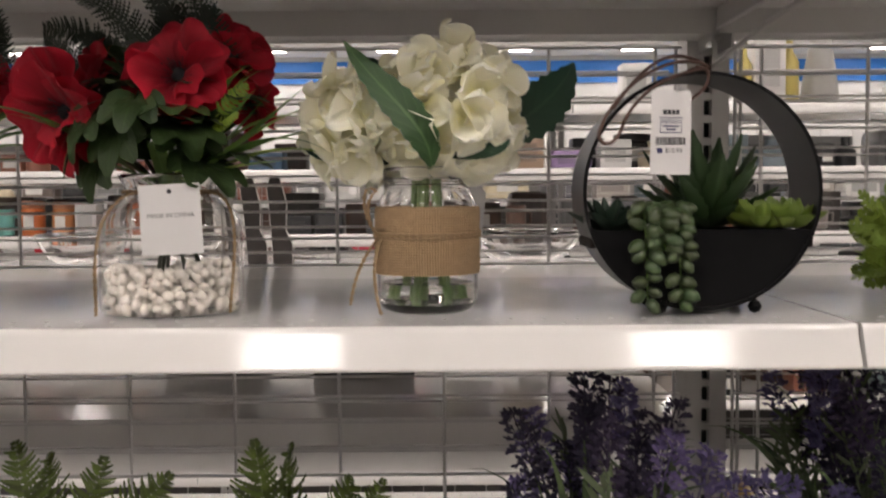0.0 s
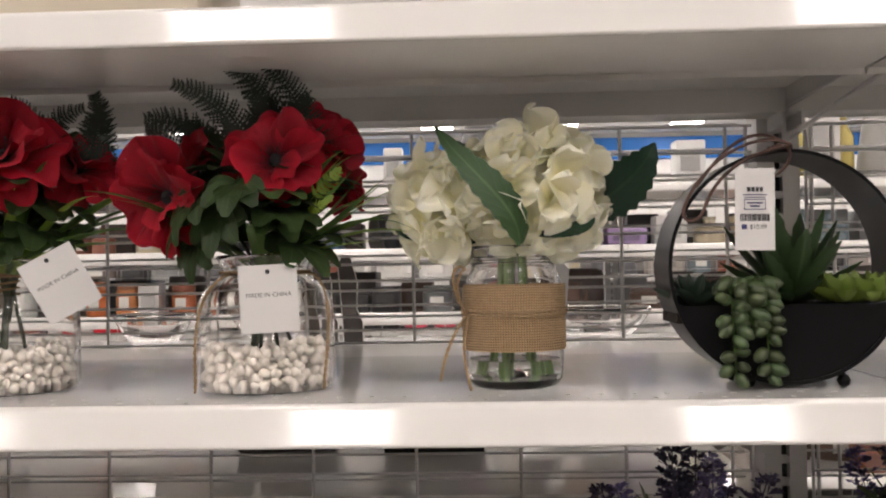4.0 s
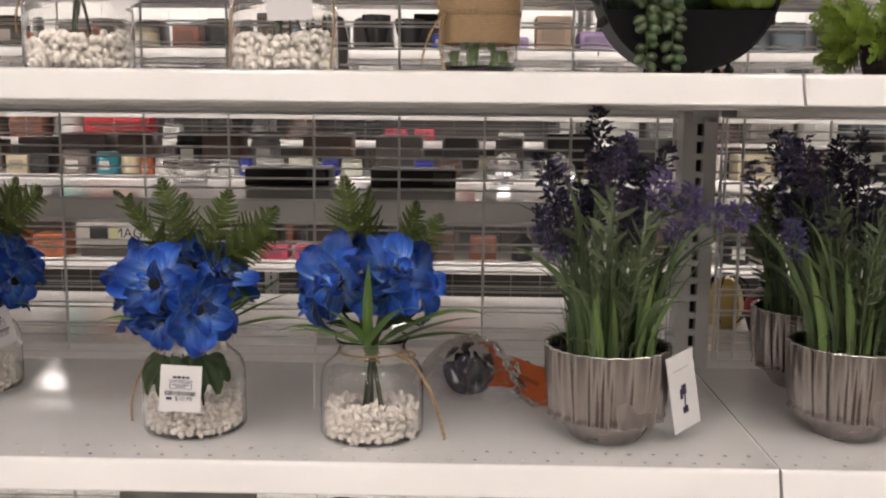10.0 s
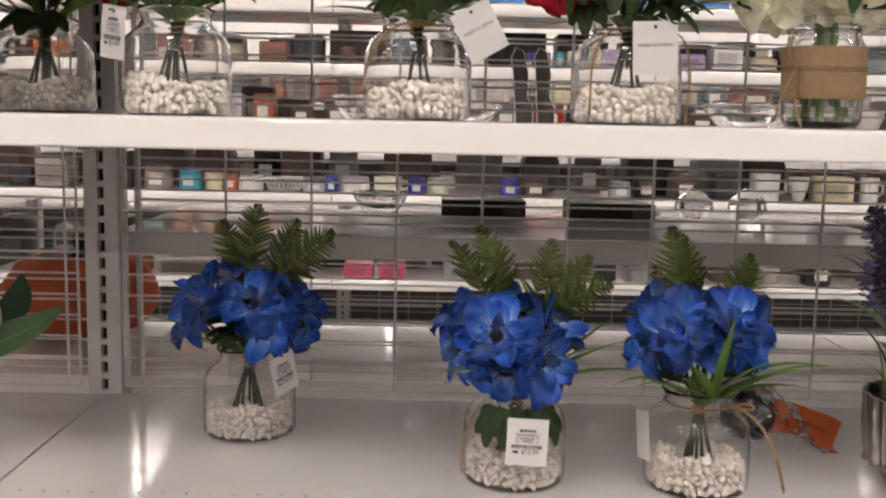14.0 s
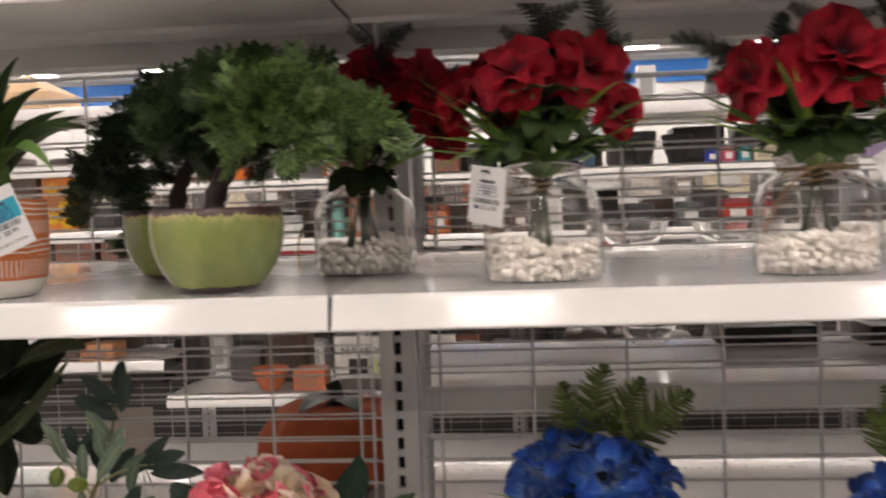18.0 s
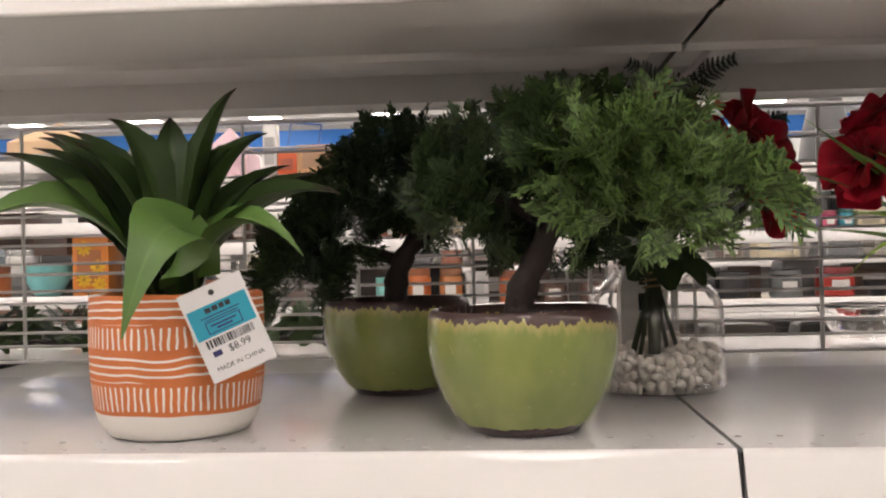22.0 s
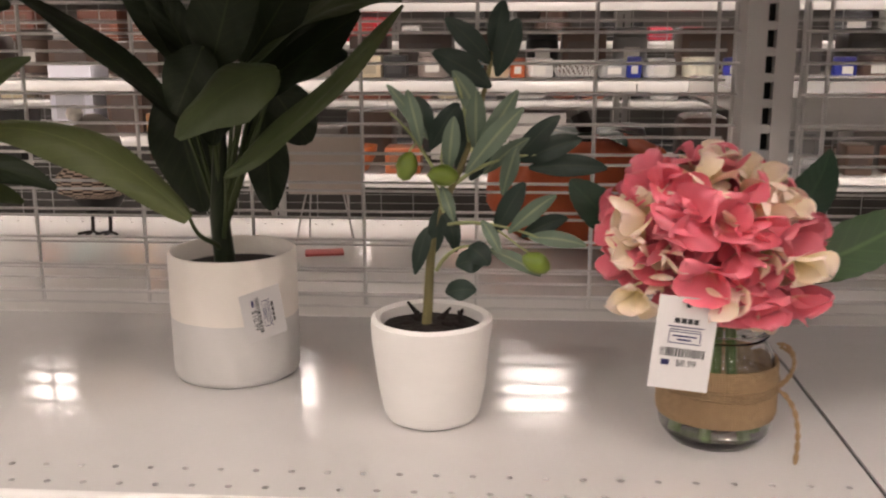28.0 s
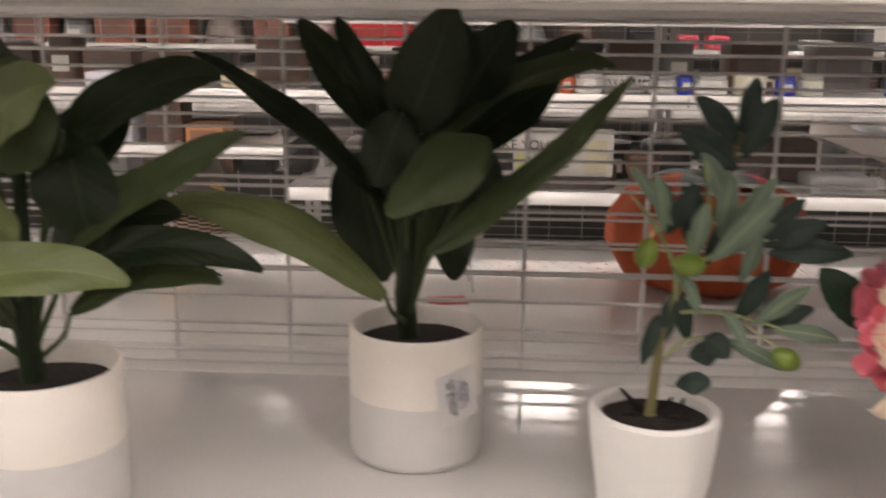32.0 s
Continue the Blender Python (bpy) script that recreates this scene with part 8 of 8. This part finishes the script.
for k, (x, lean) in enumerate(((-0.276, -5), (-0.238, -4))):
    boot = thing("boot_cutout", pose(x, 1.48, Z_BACK_UP, 0, lean, 0), "dark boot-shaped wooden sign with a white edge", "decoration", "boot cutouts")
    outline = [(-0.014, 0.0), (0.014, 0.0), (0.016, 0.03), (0.008, 0.05), (0.012, 0.09), (0.006, 0.128), (-0.006, 0.135), (-0.014, 0.12), (-0.013, 0.06)]
    s = Shape()
    b = len(s.v)
    n = len(outline)
    s.v += [Vector((x2, -0.006, z)) for x2, z in outline] + [Vector((x2, 0.006, z)) for x2, z in outline]
    s.f += [tuple(range(n)), tuple(reversed(range(n, 2 * n)))] + [(i, i + n, (i + 1) % n + n, (i + 1) % n) for i in range(n)]
    s.t += [((0, 0),) * n, ((0, 0),) * n] + [((0, 0), (0, 1), (1, 1), (1, 0))] * n
    part("board", s, paint((0.075, 0.065, 0.06), 0.7), boot, "", None, 20)
    part("edge", Shape().tube([(x2 * 1.05, -0.003, z) for x2, z in outline + outline[:1]], 0.0016, 5), M_WHITECER, boot, "white painted edge")

wreath = thing("leaf_garland", (-1.70, 1.50, Z_BACK_UP), "dark dried leaf garland lying on the shelf", "decoration", "garlands")
rw = random.Random(5)
for k in range(46):
    x, y = rw.uniform(-0.1, 0.1), rw.uniform(-0.05, 0.05)
    part("leaf", FRONDS["dark"][k % 3] if k % 3 else LOBED[k % 3], None, wreath, "", aim((x, y, 0.012 + rw.uniform(0, 0.03)), (rw.uniform(-1, 1), rw.uniform(-1, 1), rw.uniform(0.1, 0.9)), rw.uniform(0, 6)) @ Matrix.Scale(0.35 if k % 3 else 0.035, 4))
part("vine", Shape().tube([(-0.1, 0, 0.006), (-0.03, 0.02, 0.014), (0.04, -0.01, 0.01), (0.1, 0.01, 0.005)], 0.004, 6), M_BARK, wreath)
copy_thing(wreath, pose(-1.36, 1.52, Z_BACK_UP, 0, 0, 160))
stand = thing("easel_stand", (-1.685, 1.3, Z_BACK_UP), "small black wire easel stand", "stand")
part("base", Shape().tube([(-0.03, -0.02, 0.003), (0.03, -0.02, 0.003), (0.025, 0.03, 0.003), (-0.025, 0.03, 0.003), (-0.03, -0.02, 0.003)], 0.003, 6), M_BLACK, stand)
part("arm", Shape().tube(bezier((-0.01, 0.0, 0.003), (-0.01, 0, 0.03), (0.0, 0.01, 0.045), (0.02, 0.01, 0.05), 8), 0.004, 6), M_BLACK, stand)
lantern = thing("lantern", (0.412, 1.352, Z_BACK_LOW), "small pale brass lantern in black wire hoops", "lantern")
part("body", Shape().lathe([(0.02, 0.0), (0.027, 0.004), (0.03, 0.04), (0.024, 0.072), (0.01, 0.082), (0.001, 0.083)], 6), paint((0.66, 0.5, 0.2), 0.3, 0.8), lantern, "", None, 10)
for k in range(3):
    a = k * 1.05
    part("wire", Shape().tube([(0.042 * math.cos(t) * math.cos(a), 0.042 * math.cos(t) * math.sin(a), 0.045 + 0.045 * math.sin(t)) for t in (0.35 * q for q in range(19))], 0.0014, 6), M_BLACK, lantern)
urn = thing("round_vase", (0.468, 1.285, Z_BACK_LOW), "round black and red ceramic vase", "vase")
part("body", Shape().lathe([(0.02, 0.0), (0.034, 0.006), (0.044, 0.035), (0.036, 0.065), (0.02, 0.08), (0.024, 0.09), (0.02, 0.091)], 28), paint((0.015, 0.013, 0.014), 0.35), urn)
part("shoulder", Shape().lathe([(0.0448, 0.036), (0.042, 0.055), (0.037, 0.065)], 28), paint((0.45, 0.03, 0.05), 0.4), urn, "red glazed shoulder")
green_pot = thing("plant_pot", (-1.215, 1.49, Z_BACK_UP), "speckled olive ceramic pot", "pot")
part("pot", pot_shape([(0.022, 0), (0.03, 0.004), (0.036, 0.03), (0.034, 0.06), (0.03, 0.064)], 0.003, 0.01), paint((0.22, 0.2, 0.1), 0.5), green_pot)

# below the lower shelf
vase = thing("tall_vase", (-0.18, 0.93, Z_BASE), "tall black waisted vase", "vase")
part("body", Shape().lathe([(0.03, 0.0), (0.034, 0.004), (0.022, 0.09), (0.012, 0.15), (0.02, 0.2), (0.031, 0.25), (0.029, 0.251), (0.018, 0.2)], 24), M_BLACK, vase)
spray_red = thing("flower_arrangement", (-0.78, 1.0, Z_BASE), "red and orange fabric flowers in a white pot", "artificial flowers")
part("pot", pot_shape([(0.03, 0), (0.036, 0.003), (0.042, 0.08)], 0.003, 0.01), M_WHITECER, spray_red)
for k in range(7):
    a = k * 0.9
    bloom(spray_red, Vector((0.04 * math.cos(a), 0.04 * math.sin(a), 0.2 + 0.012 * k)), (math.cos(a), math.sin(a) - 0.4, 0.6), 0.032, "red", ((5, 15, 1.0), (4, 40, 0.8)), rw)
    part("stem", Shape().tube([(0, 0, 0.06), (0.04 * math.cos(a), 0.04 * math.sin(a), 0.2 + 0.012 * k)], 0.0015, 5), M_STEM, spray_red)
for x, w in ((-0.42, 0.2), (0.12, 0.24)):
    tray = thing("serving_tray", pose(x, 1.03, Z_BASE, -14, 0, 0), "grey ceramic tray leaning against the grid", "tray", "leaning trays")
    part("tray", rounded((w, 0.012, 0.3), 0.005), paint((0.3, 0.29, 0.28), 0.35), tray)


# ---- goods across the aisle and further back ----
def goods(kind, x, z, w, h, colour, y=None, label="", colour2=None, turn=0.0):
    """One article on a far shelf: kind gives its form, w its width, h its height."""
    y = Y_FAR + 0.03 + w / 2 if y is None else y
    names = {"jar": ("candle_jar", "candle"), "box": ("gift_box", "box"), "mug": ("mug", "mug"), "bowl": ("bowl", "bowl"), "vase": ("vase", "vase"), "basket": ("lattice_basket", "basket"), "bottle": ("bottle", "bottle"), "tent": ("peaked_box", "box"), "stack": ("folded_towel", "towel")}
    nm, cat = names[kind]
    ob = thing(nm, (x, y, z), label or {"jar": "small glazed candle jar with a flat lid", "box": "printed cardboard gift box on a shelf", "mug": "glazed mug with a curved handle", "bowl": "small glazed ceramic bowl", "vase": "plain glazed ceramic vase", "basket": "white lattice ceramic basket", "bottle": "bottle with a narrow neck", "tent": "peaked paper gift box", "stack": "small stack of folded cloth"}[kind], cat, "goods on the far shelves", turn)
    m, m2 = paint(colour), paint(colour2 or tuple(min(0.8, c * 0.55 + 0.04) for c in colour))
    r = w / 2
    if kind == "jar":
        part("jar", Shape().lathe([(r * 0.85, 0), (r, 0.004), (r, h * 0.72), (r * 0.9, h * 0.78), (0.001, h * 0.78)], 20), m, ob)
        part("lid", Shape().lathe([(r * 0.92, h * 0.785), (r * 0.95, h * 0.8), (r * 0.95, h * 0.97), (r * 0.85, h), (0.001, h)], 20), m2, ob, "flat lid")
        part("label_panel", Shape().box((-r * 0.45, -0.0012, -h * 0.18), (r * 0.45, 0.0, h * 0.18)), paint((0.7, 0.68, 0.64)), ob, "pale label", pose(0, -r, h * 0.4))
    elif kind in ("box", "stack"):
        part("body", rounded((w, min(w, 0.16), h), min(0.004, h * 0.2) if kind == "box" else h * 0.2), m, ob)
        part("panel", Shape().box((-w * 0.36, -0.0015, h * 0.2), (w * 0.3, 0.0, h * 0.72)), m2, ob, "printed panel", pose(0, -min(w, 0.16) / 2, 0))
    elif kind == "mug":
        part("cup", Shape().lathe([(r * 0.7, 0), (r * 0.95, 0.004), (r, h), (r * 0.92, h), (r * 0.88, h * 0.2), (0.001, h * 0.15)], 20), m, ob)
        part("handle", Shape().tube([(r * 0.95, 0, h * 0.75), (r * 1.45, 0, h * 0.7), (r * 1.45, 0, h * 0.35), (r * 0.95, 0, h * 0.25)], 0.005, 6), m, ob)
    elif kind == "bowl":
        part("bowl", Shape().lathe([(r * 0.4, 0), (r * 0.5, 0.003), (r * 0.9, h * 0.6), (r, h), (r * 0.95, h), (r * 0.8, h * 0.55), (0.001, h * 0.2)], 22), m, ob)
    elif kind == "vase":
        part("body", Shape().lathe([(r * 0.95, 0), (r, 0.005), (r * 0.85, h * 0.4), (r * 0.6, h * 0.75), (r * 0.52, h * 0.9), (r * 0.6, h), (r * 0.5, h)], 22), m, ob)
    elif kind == "bottle":
        part("body", Shape().lathe([(r * 0.9, 0), (r, 0.004), (r, h * 0.55), (r * 0.4, h * 0.7), (r * 0.35, h * 0.9)], 16), m, ob)
        part("cap", Shape().lathe([(r * 0.42, h * 0.88), (r * 0.42, h), (0.001, h)], 12), m2, ob)
    elif kind == "basket":
        part("floor", Shape().lathe([(r * 0.7, 0.003), (0.001, 0.003), (0.001, 0.0), (r * 0.72, 0.0)], 24), m, ob)
        part("rim", Shape().tube([(r * math.cos(a), r * math.sin(a) * 0.7, h) for a in (0.3 * k for k in range(22))], 0.003, 6), m, ob)
        for k in range(26):
            a = 0.2417 * k
            for d in (-0.3, 0.3):
                part("strand", Shape().tube([(r * 0.72 * math.cos(a), r * 0.5 * math.sin(a), 0.002), (r * math.cos(a + d), r * 0.7 * math.sin(a + d), h)], 0.002, 4), m, ob)
    elif kind == "tent":
        s = Shape()
        s.v += [Vector(p) for p in ((-r, -r, 0), (r, -r, 0), (r, r, 0), (-r, r, 0), (-r, -r, h * 0.45), (r, -r, h * 0.45), (r, r, h * 0.45), (-r, r, h * 0.45), (0, -r * 0.2, h), (0, r * 0.2, h))]
        s.f += [(0, 1, 5, 4), (1, 2, 6, 5), (2, 3, 7, 6), (3, 0, 4, 7), (4, 5, 8), (6, 7, 9), (5, 6, 9, 8), (7, 4, 8, 9), (3, 2, 1, 0)]
        s.t += [((0, 0),) * len(f) for f in s.f]
        part("body", s, m, ob, "", None, 10)
    return ob


WHITE, CREAM, GREY, BLACK, BROWN = (0.72, 0.71, 0.69), (0.62, 0.54, 0.38), (0.33, 0.33, 0.33), (0.02, 0.02, 0.022), (0.13, 0.08, 0.06)
TEAL, ORANGE, REDC, COBALT, PINKC, LILAC = (0.05, 0.28, 0.36), (0.55, 0.15, 0.04), (0.48, 0.03, 0.03), (0.02, 0.03, 0.35), (0.62, 0.1, 0.18), (0.35, 0.25, 0.45)
F1, F2, F3, F4, F5 = Z_FAR[1:]
taken = []


def put(kind, x, z, w, h, colour, **kw):
    taken.append((z, x - w * 0.55, x + w * 0.55))
    return goods(kind, x, z, w, h, colour, **kw)


for args in (("box", -1.6, F2, 0.076, 0.066, CREAM), ("box", -1.52, F2, 0.07, 0.068, BLACK), ("jar", -1.405, F2, 0.096, 0.082, (0.36, 0.3, 0.27)), ("jar", -1.29, F2, 0.08, 0.078, TEAL), ("mug", -1.205, F2, 0.07, 0.062, CREAM), ("jar", -1.145, F2, 0.046, 0.06, (0.5, 0.1, 0.03)),
             ("jar", -1.08, F2, 0.086, 0.058, WHITE), ("basket", -0.965, F2, 0.165, 0.046, WHITE), ("jar", -0.855, F2, 0.09, 0.054, (0.45, 0.45, 0.45)), ("jar", -0.795, F2, 0.045, 0.064, COBALT), ("jar", -0.715, F2, 0.1, 0.057, WHITE), ("mug", -0.6, F2, 0.1, 0.06, (0.7, 0.68, 0.56)), ("jar", -0.5, F2, 0.06, 0.06, COBALT),
             ("jar", -0.425, F2, 0.075, 0.06, (0.6, 0.6, 0.5)), ("jar", -0.172, F2, 0.07, 0.062, COBALT), ("jar", -0.084, F2, 0.095, 0.067, BROWN), ("jar", 0.214, F2, 0.08, 0.06, GREY), ("mug", -2.16, F2, 0.083, 0.06, CREAM)):
    put(*args)
for args in (("box", -1.5, F1, 0.11, 0.08, (0.5, 0.16, 0.06)), ("bowl", -1.65, F1 + 0.0, 0.13, 0.08, ORANGE), ("box", -0.70, F1, 0.1, 0.05, PINKC), ("box", -0.58, F1, 0.09, 0.05, PINKC), ("stack", -0.3, F1, 0.2, 0.05, GREY)):
    put(*args)
for args in (("jar", -1.56, F3, 0.105, 0.08, WHITE), ("jar", -0.045, F3, 0.115, 0.088, REDC), ("jar", -0.195, F3, 0.098, 0.084, (0.16, 0.17, 0.17)), ("box", -0.36, F3, 0.088, 0.082, BLACK), ("bowl", 0.085, F3, 0.1, 0.047, BLACK), ("jar", -1.32, F3, 0.074, 0.113, ORANGE), ("jar", -1.22, F3, 0.074, 0.11, (0.5, 0.2, 0.07)),
             ("box", -1.138, F3, 0.07, 0.1, (0.6, 0.58, 0.57)), ("jar", -1.032, F3, 0.078, 0.1, (0.45, 0.13, 0.05)), ("mug", -1.42, F3, 0.075, 0.085, (0.2, 0.5, 0.45)), ("box", -0.47, F3, 0.11, 0.06, BLACK), ("box", -0.64, F3, 0.08, 0.11, WHITE), ("jar", -0.78, F3, 0.09, 0.08, BROWN), ("jar", -0.9, F3, 0.08, 0.07, BROWN)):
    put(*args)
for args in (("box", -1.76, F4, 0.125, 0.055, (0.65, 0.16, 0.03)), ("jar", -0.123, F4, 0.045, 0.05, COBALT), ("jar", -0.07, F4, 0.05, 0.055, PINKC), ("jar", -0.018, F4, 0.045, 0.058, TEAL), ("box", 0.05, F4, 0.08, 0.06, CREAM), ("mug", -0.74, F4, 0.06, 0.06, BROWN), ("mug", -0.66, F4, 0.06, 0.058, BROWN), ("box", -0.56, F4, 0.11, 0.06, (0.05, 0.1, 0.16)),
             ("stack", 0.14, F4, 0.09, 0.04, LILAC), ("box", 0.27, F4, 0.12, 0.11, (0.4, 0.28, 0.2)), ("stack", 0.42, F4, 0.13, 0.06, LILAC), ("box", 0.56, F4, 0.1, 0.09, WHITE)):
    put(*args)
for args in (("tent", -2.5, F5 + 0.07, 0.25, 0.13, (0.7, 0.48, 0.3)), ("tent", -1.92, F5, 0.15, 0.16, (0.72, 0.5, 0.55)), ("box", -1.777, F5, 0.045, 0.165, WHITE), ("box", -1.722, F5, 0.062, 0.07, (0.65, 0.14, 0.04)), ("box", -1.63, F5, 0.125, 0.092, (0.6, 0.33, 0.18)), ("vase", -0.05, F5, 0.17, 0.24, (0.13, 0.13, 0.13)),
             ("box", 0.627, F5, 0.094, 0.125, WHITE), ("box", -0.33, F5, 0.06, 0.12, WHITE), ("bottle", 0.973, F5, 0.05, 0.21, (0.5, 0.42, 0.12)), ("box", 1.05, F5, 0.1, 0.24, (0.7, 0.68, 0.66)), ("bottle", 1.12, F5, 0.06, 0.23, (0.5, 0.42, 0.12)), ("vase", 1.23, F5, 0.12, 0.24, (0.35, 0.34, 0.32)), ("box", -0.86, F5, 0.13, 0.1, (0.68, 0.66, 0.6))):
    put(*args)
frame_ob = thing("picture_frame", pose(-1.69, Y_FAR + 0.12, F5 + 0.094, -8, 0, 0), "thin blue picture frame leaning on a box", "frame")
for a, b in (((-0.05, 0), (0.05, 0)), ((0.05, 0), (0.06, 0.07)), ((0.06, 0.07), (-0.04, 0.08)), ((-0.04, 0.08), (-0.05, 0))):
    part("side", Shape().tube([(a[0], 0, a[1] + 0.003), (b[0], 0, b[1] + 0.003)], 0.003, 5), paint((0.05, 0.12, 0.4)), frame_ob)

sign = thing("word_sign", (-1.204, Y_FAR + 0.08, F1), "white box sign lettered in black capitals on a dark plinth", "sign")
part("plinth", rounded((0.38, 0.06, 0.04), 0.003), paint((0.06, 0.05, 0.045)), sign, "dark plinth")
part("board", rounded((0.42, 0.03, 0.145), 0.003), paint((0.62, 0.6, 0.57)), sign, "", pose(0, 0, 0.04))
text_part("MAKE YOUR", 0.04, M_INK, sign, pose(-0.075, -0.0155, 0.134, 90, 0, 0))
text_part("MAGIC", 0.05, M_INK, sign, pose(0.0, -0.0155, 0.082, 90, 0, 0))
part("side_panel", Shape().box((-0.16, -0.0162, 0.055), (-0.095, -0.0152, 0.11)), paint((0.03, 0.03, 0.03)), sign, "black printed corner")
part("side_panel", Shape().box((-0.088, -0.0162, 0.056), (-0.058, -0.0152, 0.108)), paint((0.55, 0.55, 0.28)), sign, "yellow printed panel")
part("side_panel", Shape().box((0.128, -0.0162, 0.052), (0.19, -0.0152, 0.15)), paint((0.6, 0.56, 0.4)), sign, "yellow printed panel")

# the bay with wider spacing, at the far end
for args in (("box", -2.545, 0.914, 0.14, 0.215, (0.66, 0.66, 0.74)), ("box", -2.376, 0.914, 0.115, 0.15, BROWN), ("box", -2.25, 0.914, 0.12, 0.06, (0.55, 0.25, 0.12)), ("bowl", -2.539, 1.37, 0.165, 0.1, (0.2, 0.55, 0.55)), ("box", -2.36, 1.37, 0.118, 0.2, (0.65, 0.2, 0.03)), ("box", -2.49, 1.5, 0.11, 0.08, BROWN), ("jar", -2.7, 1.37, 0.1, 0.1, ORANGE), ("box", -2.2, 1.37, 0.12, 0.1, BLACK)):
    goods(*args)
sun = paint((0.75, 0.45, 0.02))
flower_box = thing("flower_print", (-2.36, Y_FAR + 0.0285, 1.37), "yellow sunflower print on an orange box", "print")
for q, (dx, dz) in enumerate(((-0.02, 0.05), (0.025, 0.09), (-0.02, 0.15), (0.03, 0.035))):
    for k in range(8):
        a = k * 0.785
        part("petal", Shape().box((-0.005, -0.002, 0.004), (0.005, 0.0, 0.024)), sun, flower_box, "", pose(dx, 0, dz) @ Matrix.Rotation(a, 4, "Y"))

# the rest of the stock, as far as the wires let it show
rs = random.Random(99)
TONES = [WHITE, WHITE, CREAM, GREY, BLACK, BLACK, BROWN, BROWN, (0.2, 0.16, 0.14), (0.12, 0.12, 0.13), (0.4, 0.36, 0.33), (0.3, 0.12, 0.08), (0.16, 0.2, 0.22)]
for z, top in ((F1, 0.15), (F2, 0.12), (F3, 0.12), (F4, 0.13)):
    x = -3.1
    while x < 2.2:
        w = rs.uniform(0.07, 0.13)
        h = top * rs.uniform(0.45, 0.9)
        if not any(abs(zz - z) < 0.02 and a < x + w and x < b for zz, a, b in taken) and rs.random() < 0.86 and not (z == F1 and -1.42 < x + w / 2 < -1.1) and not (x < -2.05 and z > F1 - 0.01):
            goods(rs.choice(("jar", "jar", "box", "mug", "bowl", "bottle", "box")), x + w / 2, z, w * 0.92, h, rs.choice(TONES), Y_FAR + rs.uniform(0.08, 0.14))
        x += w + rs.uniform(0.0, 0.06)
# second rank, at the back of the same shelves
for z, top in ((F1, 0.2), (F2, 0.17), (F3, 0.15), (F4, 0.16)):
    x = -3.0
    while x < 2.2:
        w = rs.uniform(0.1, 0.2)
        goods(rs.choice(("box", "box", "stack", "jar")), x + w / 2, z, w * 0.95, top * rs.uniform(0.6, 0.92), rs.choice((BLACK, BROWN, (0.06, 0.055, 0.05), (0.2, 0.18, 0.17), GREY, (0.1, 0.07, 0.06))), Y_FAR + 0.32)
        x += w + rs.uniform(0.0, 0.1)
# further back
for x, z, w, h, c in ((-1.99, 1.15, 0.37, 0.12, (0.6, 0.02, 0.03)), (-0.42, 1.15, 0.12, 0.07, (0.75, 0.1, 0.16)), (-0.26, 1.15, 0.115, 0.07, (0.75, 0.1, 0.16)), (0.23, 1.15, 0.14, 0.05, WHITE), (-1.69, 1.15, 0.1, 0.08, WHITE), (-0.61, 1.15, 0.2, 0.1, BLACK)):
    goods("stack" if h < 0.1 else "box", x, z, w, h, c, 5.33)
for z in (0.5, 0.85, 1.15, 1.42):
    x = -5.0
    while x < 3.5:
        w = rs.uniform(0.12, 0.3)
        if z != 1.15 or not any(abs(x + w / 2 - q) < 0.28 for q in (-1.99, -0.42, -0.26, 0.23, -1.69, -0.61)):
            goods(rs.choice(("box", "stack", "jar", "vase")), x + w / 2, z, w * 0.9, rs.uniform(0.1, 0.22), rs.choice(TONES), 5.4)
        x += w + 0.02

# pale goods along the top shelf of the near side
for args in (("box", -0.36, Z_TOP, 0.2, 0.16, (0.70, 0.62, 0.5)), ("box", 0.01, Z_TOP, 0.16, 0.16, (0.70, 0.62, 0.5)), ("box", -0.16, Z_TOP, 0.14, 0.1, WHITE), ("bowl", 0.2, Z_TOP, 0.12, 0.07, WHITE), ("box", -1.3, Z_TOP, 0.24, 0.14, (0.70, 0.64, 0.56)), ("box", -1.0, Z_TOP, 0.2, 0.12, WHITE), ("box", -0.65, Z_TOP, 0.24, 0.15, (0.66, 0.62, 0.55))):
    goods(*args, 0.83)
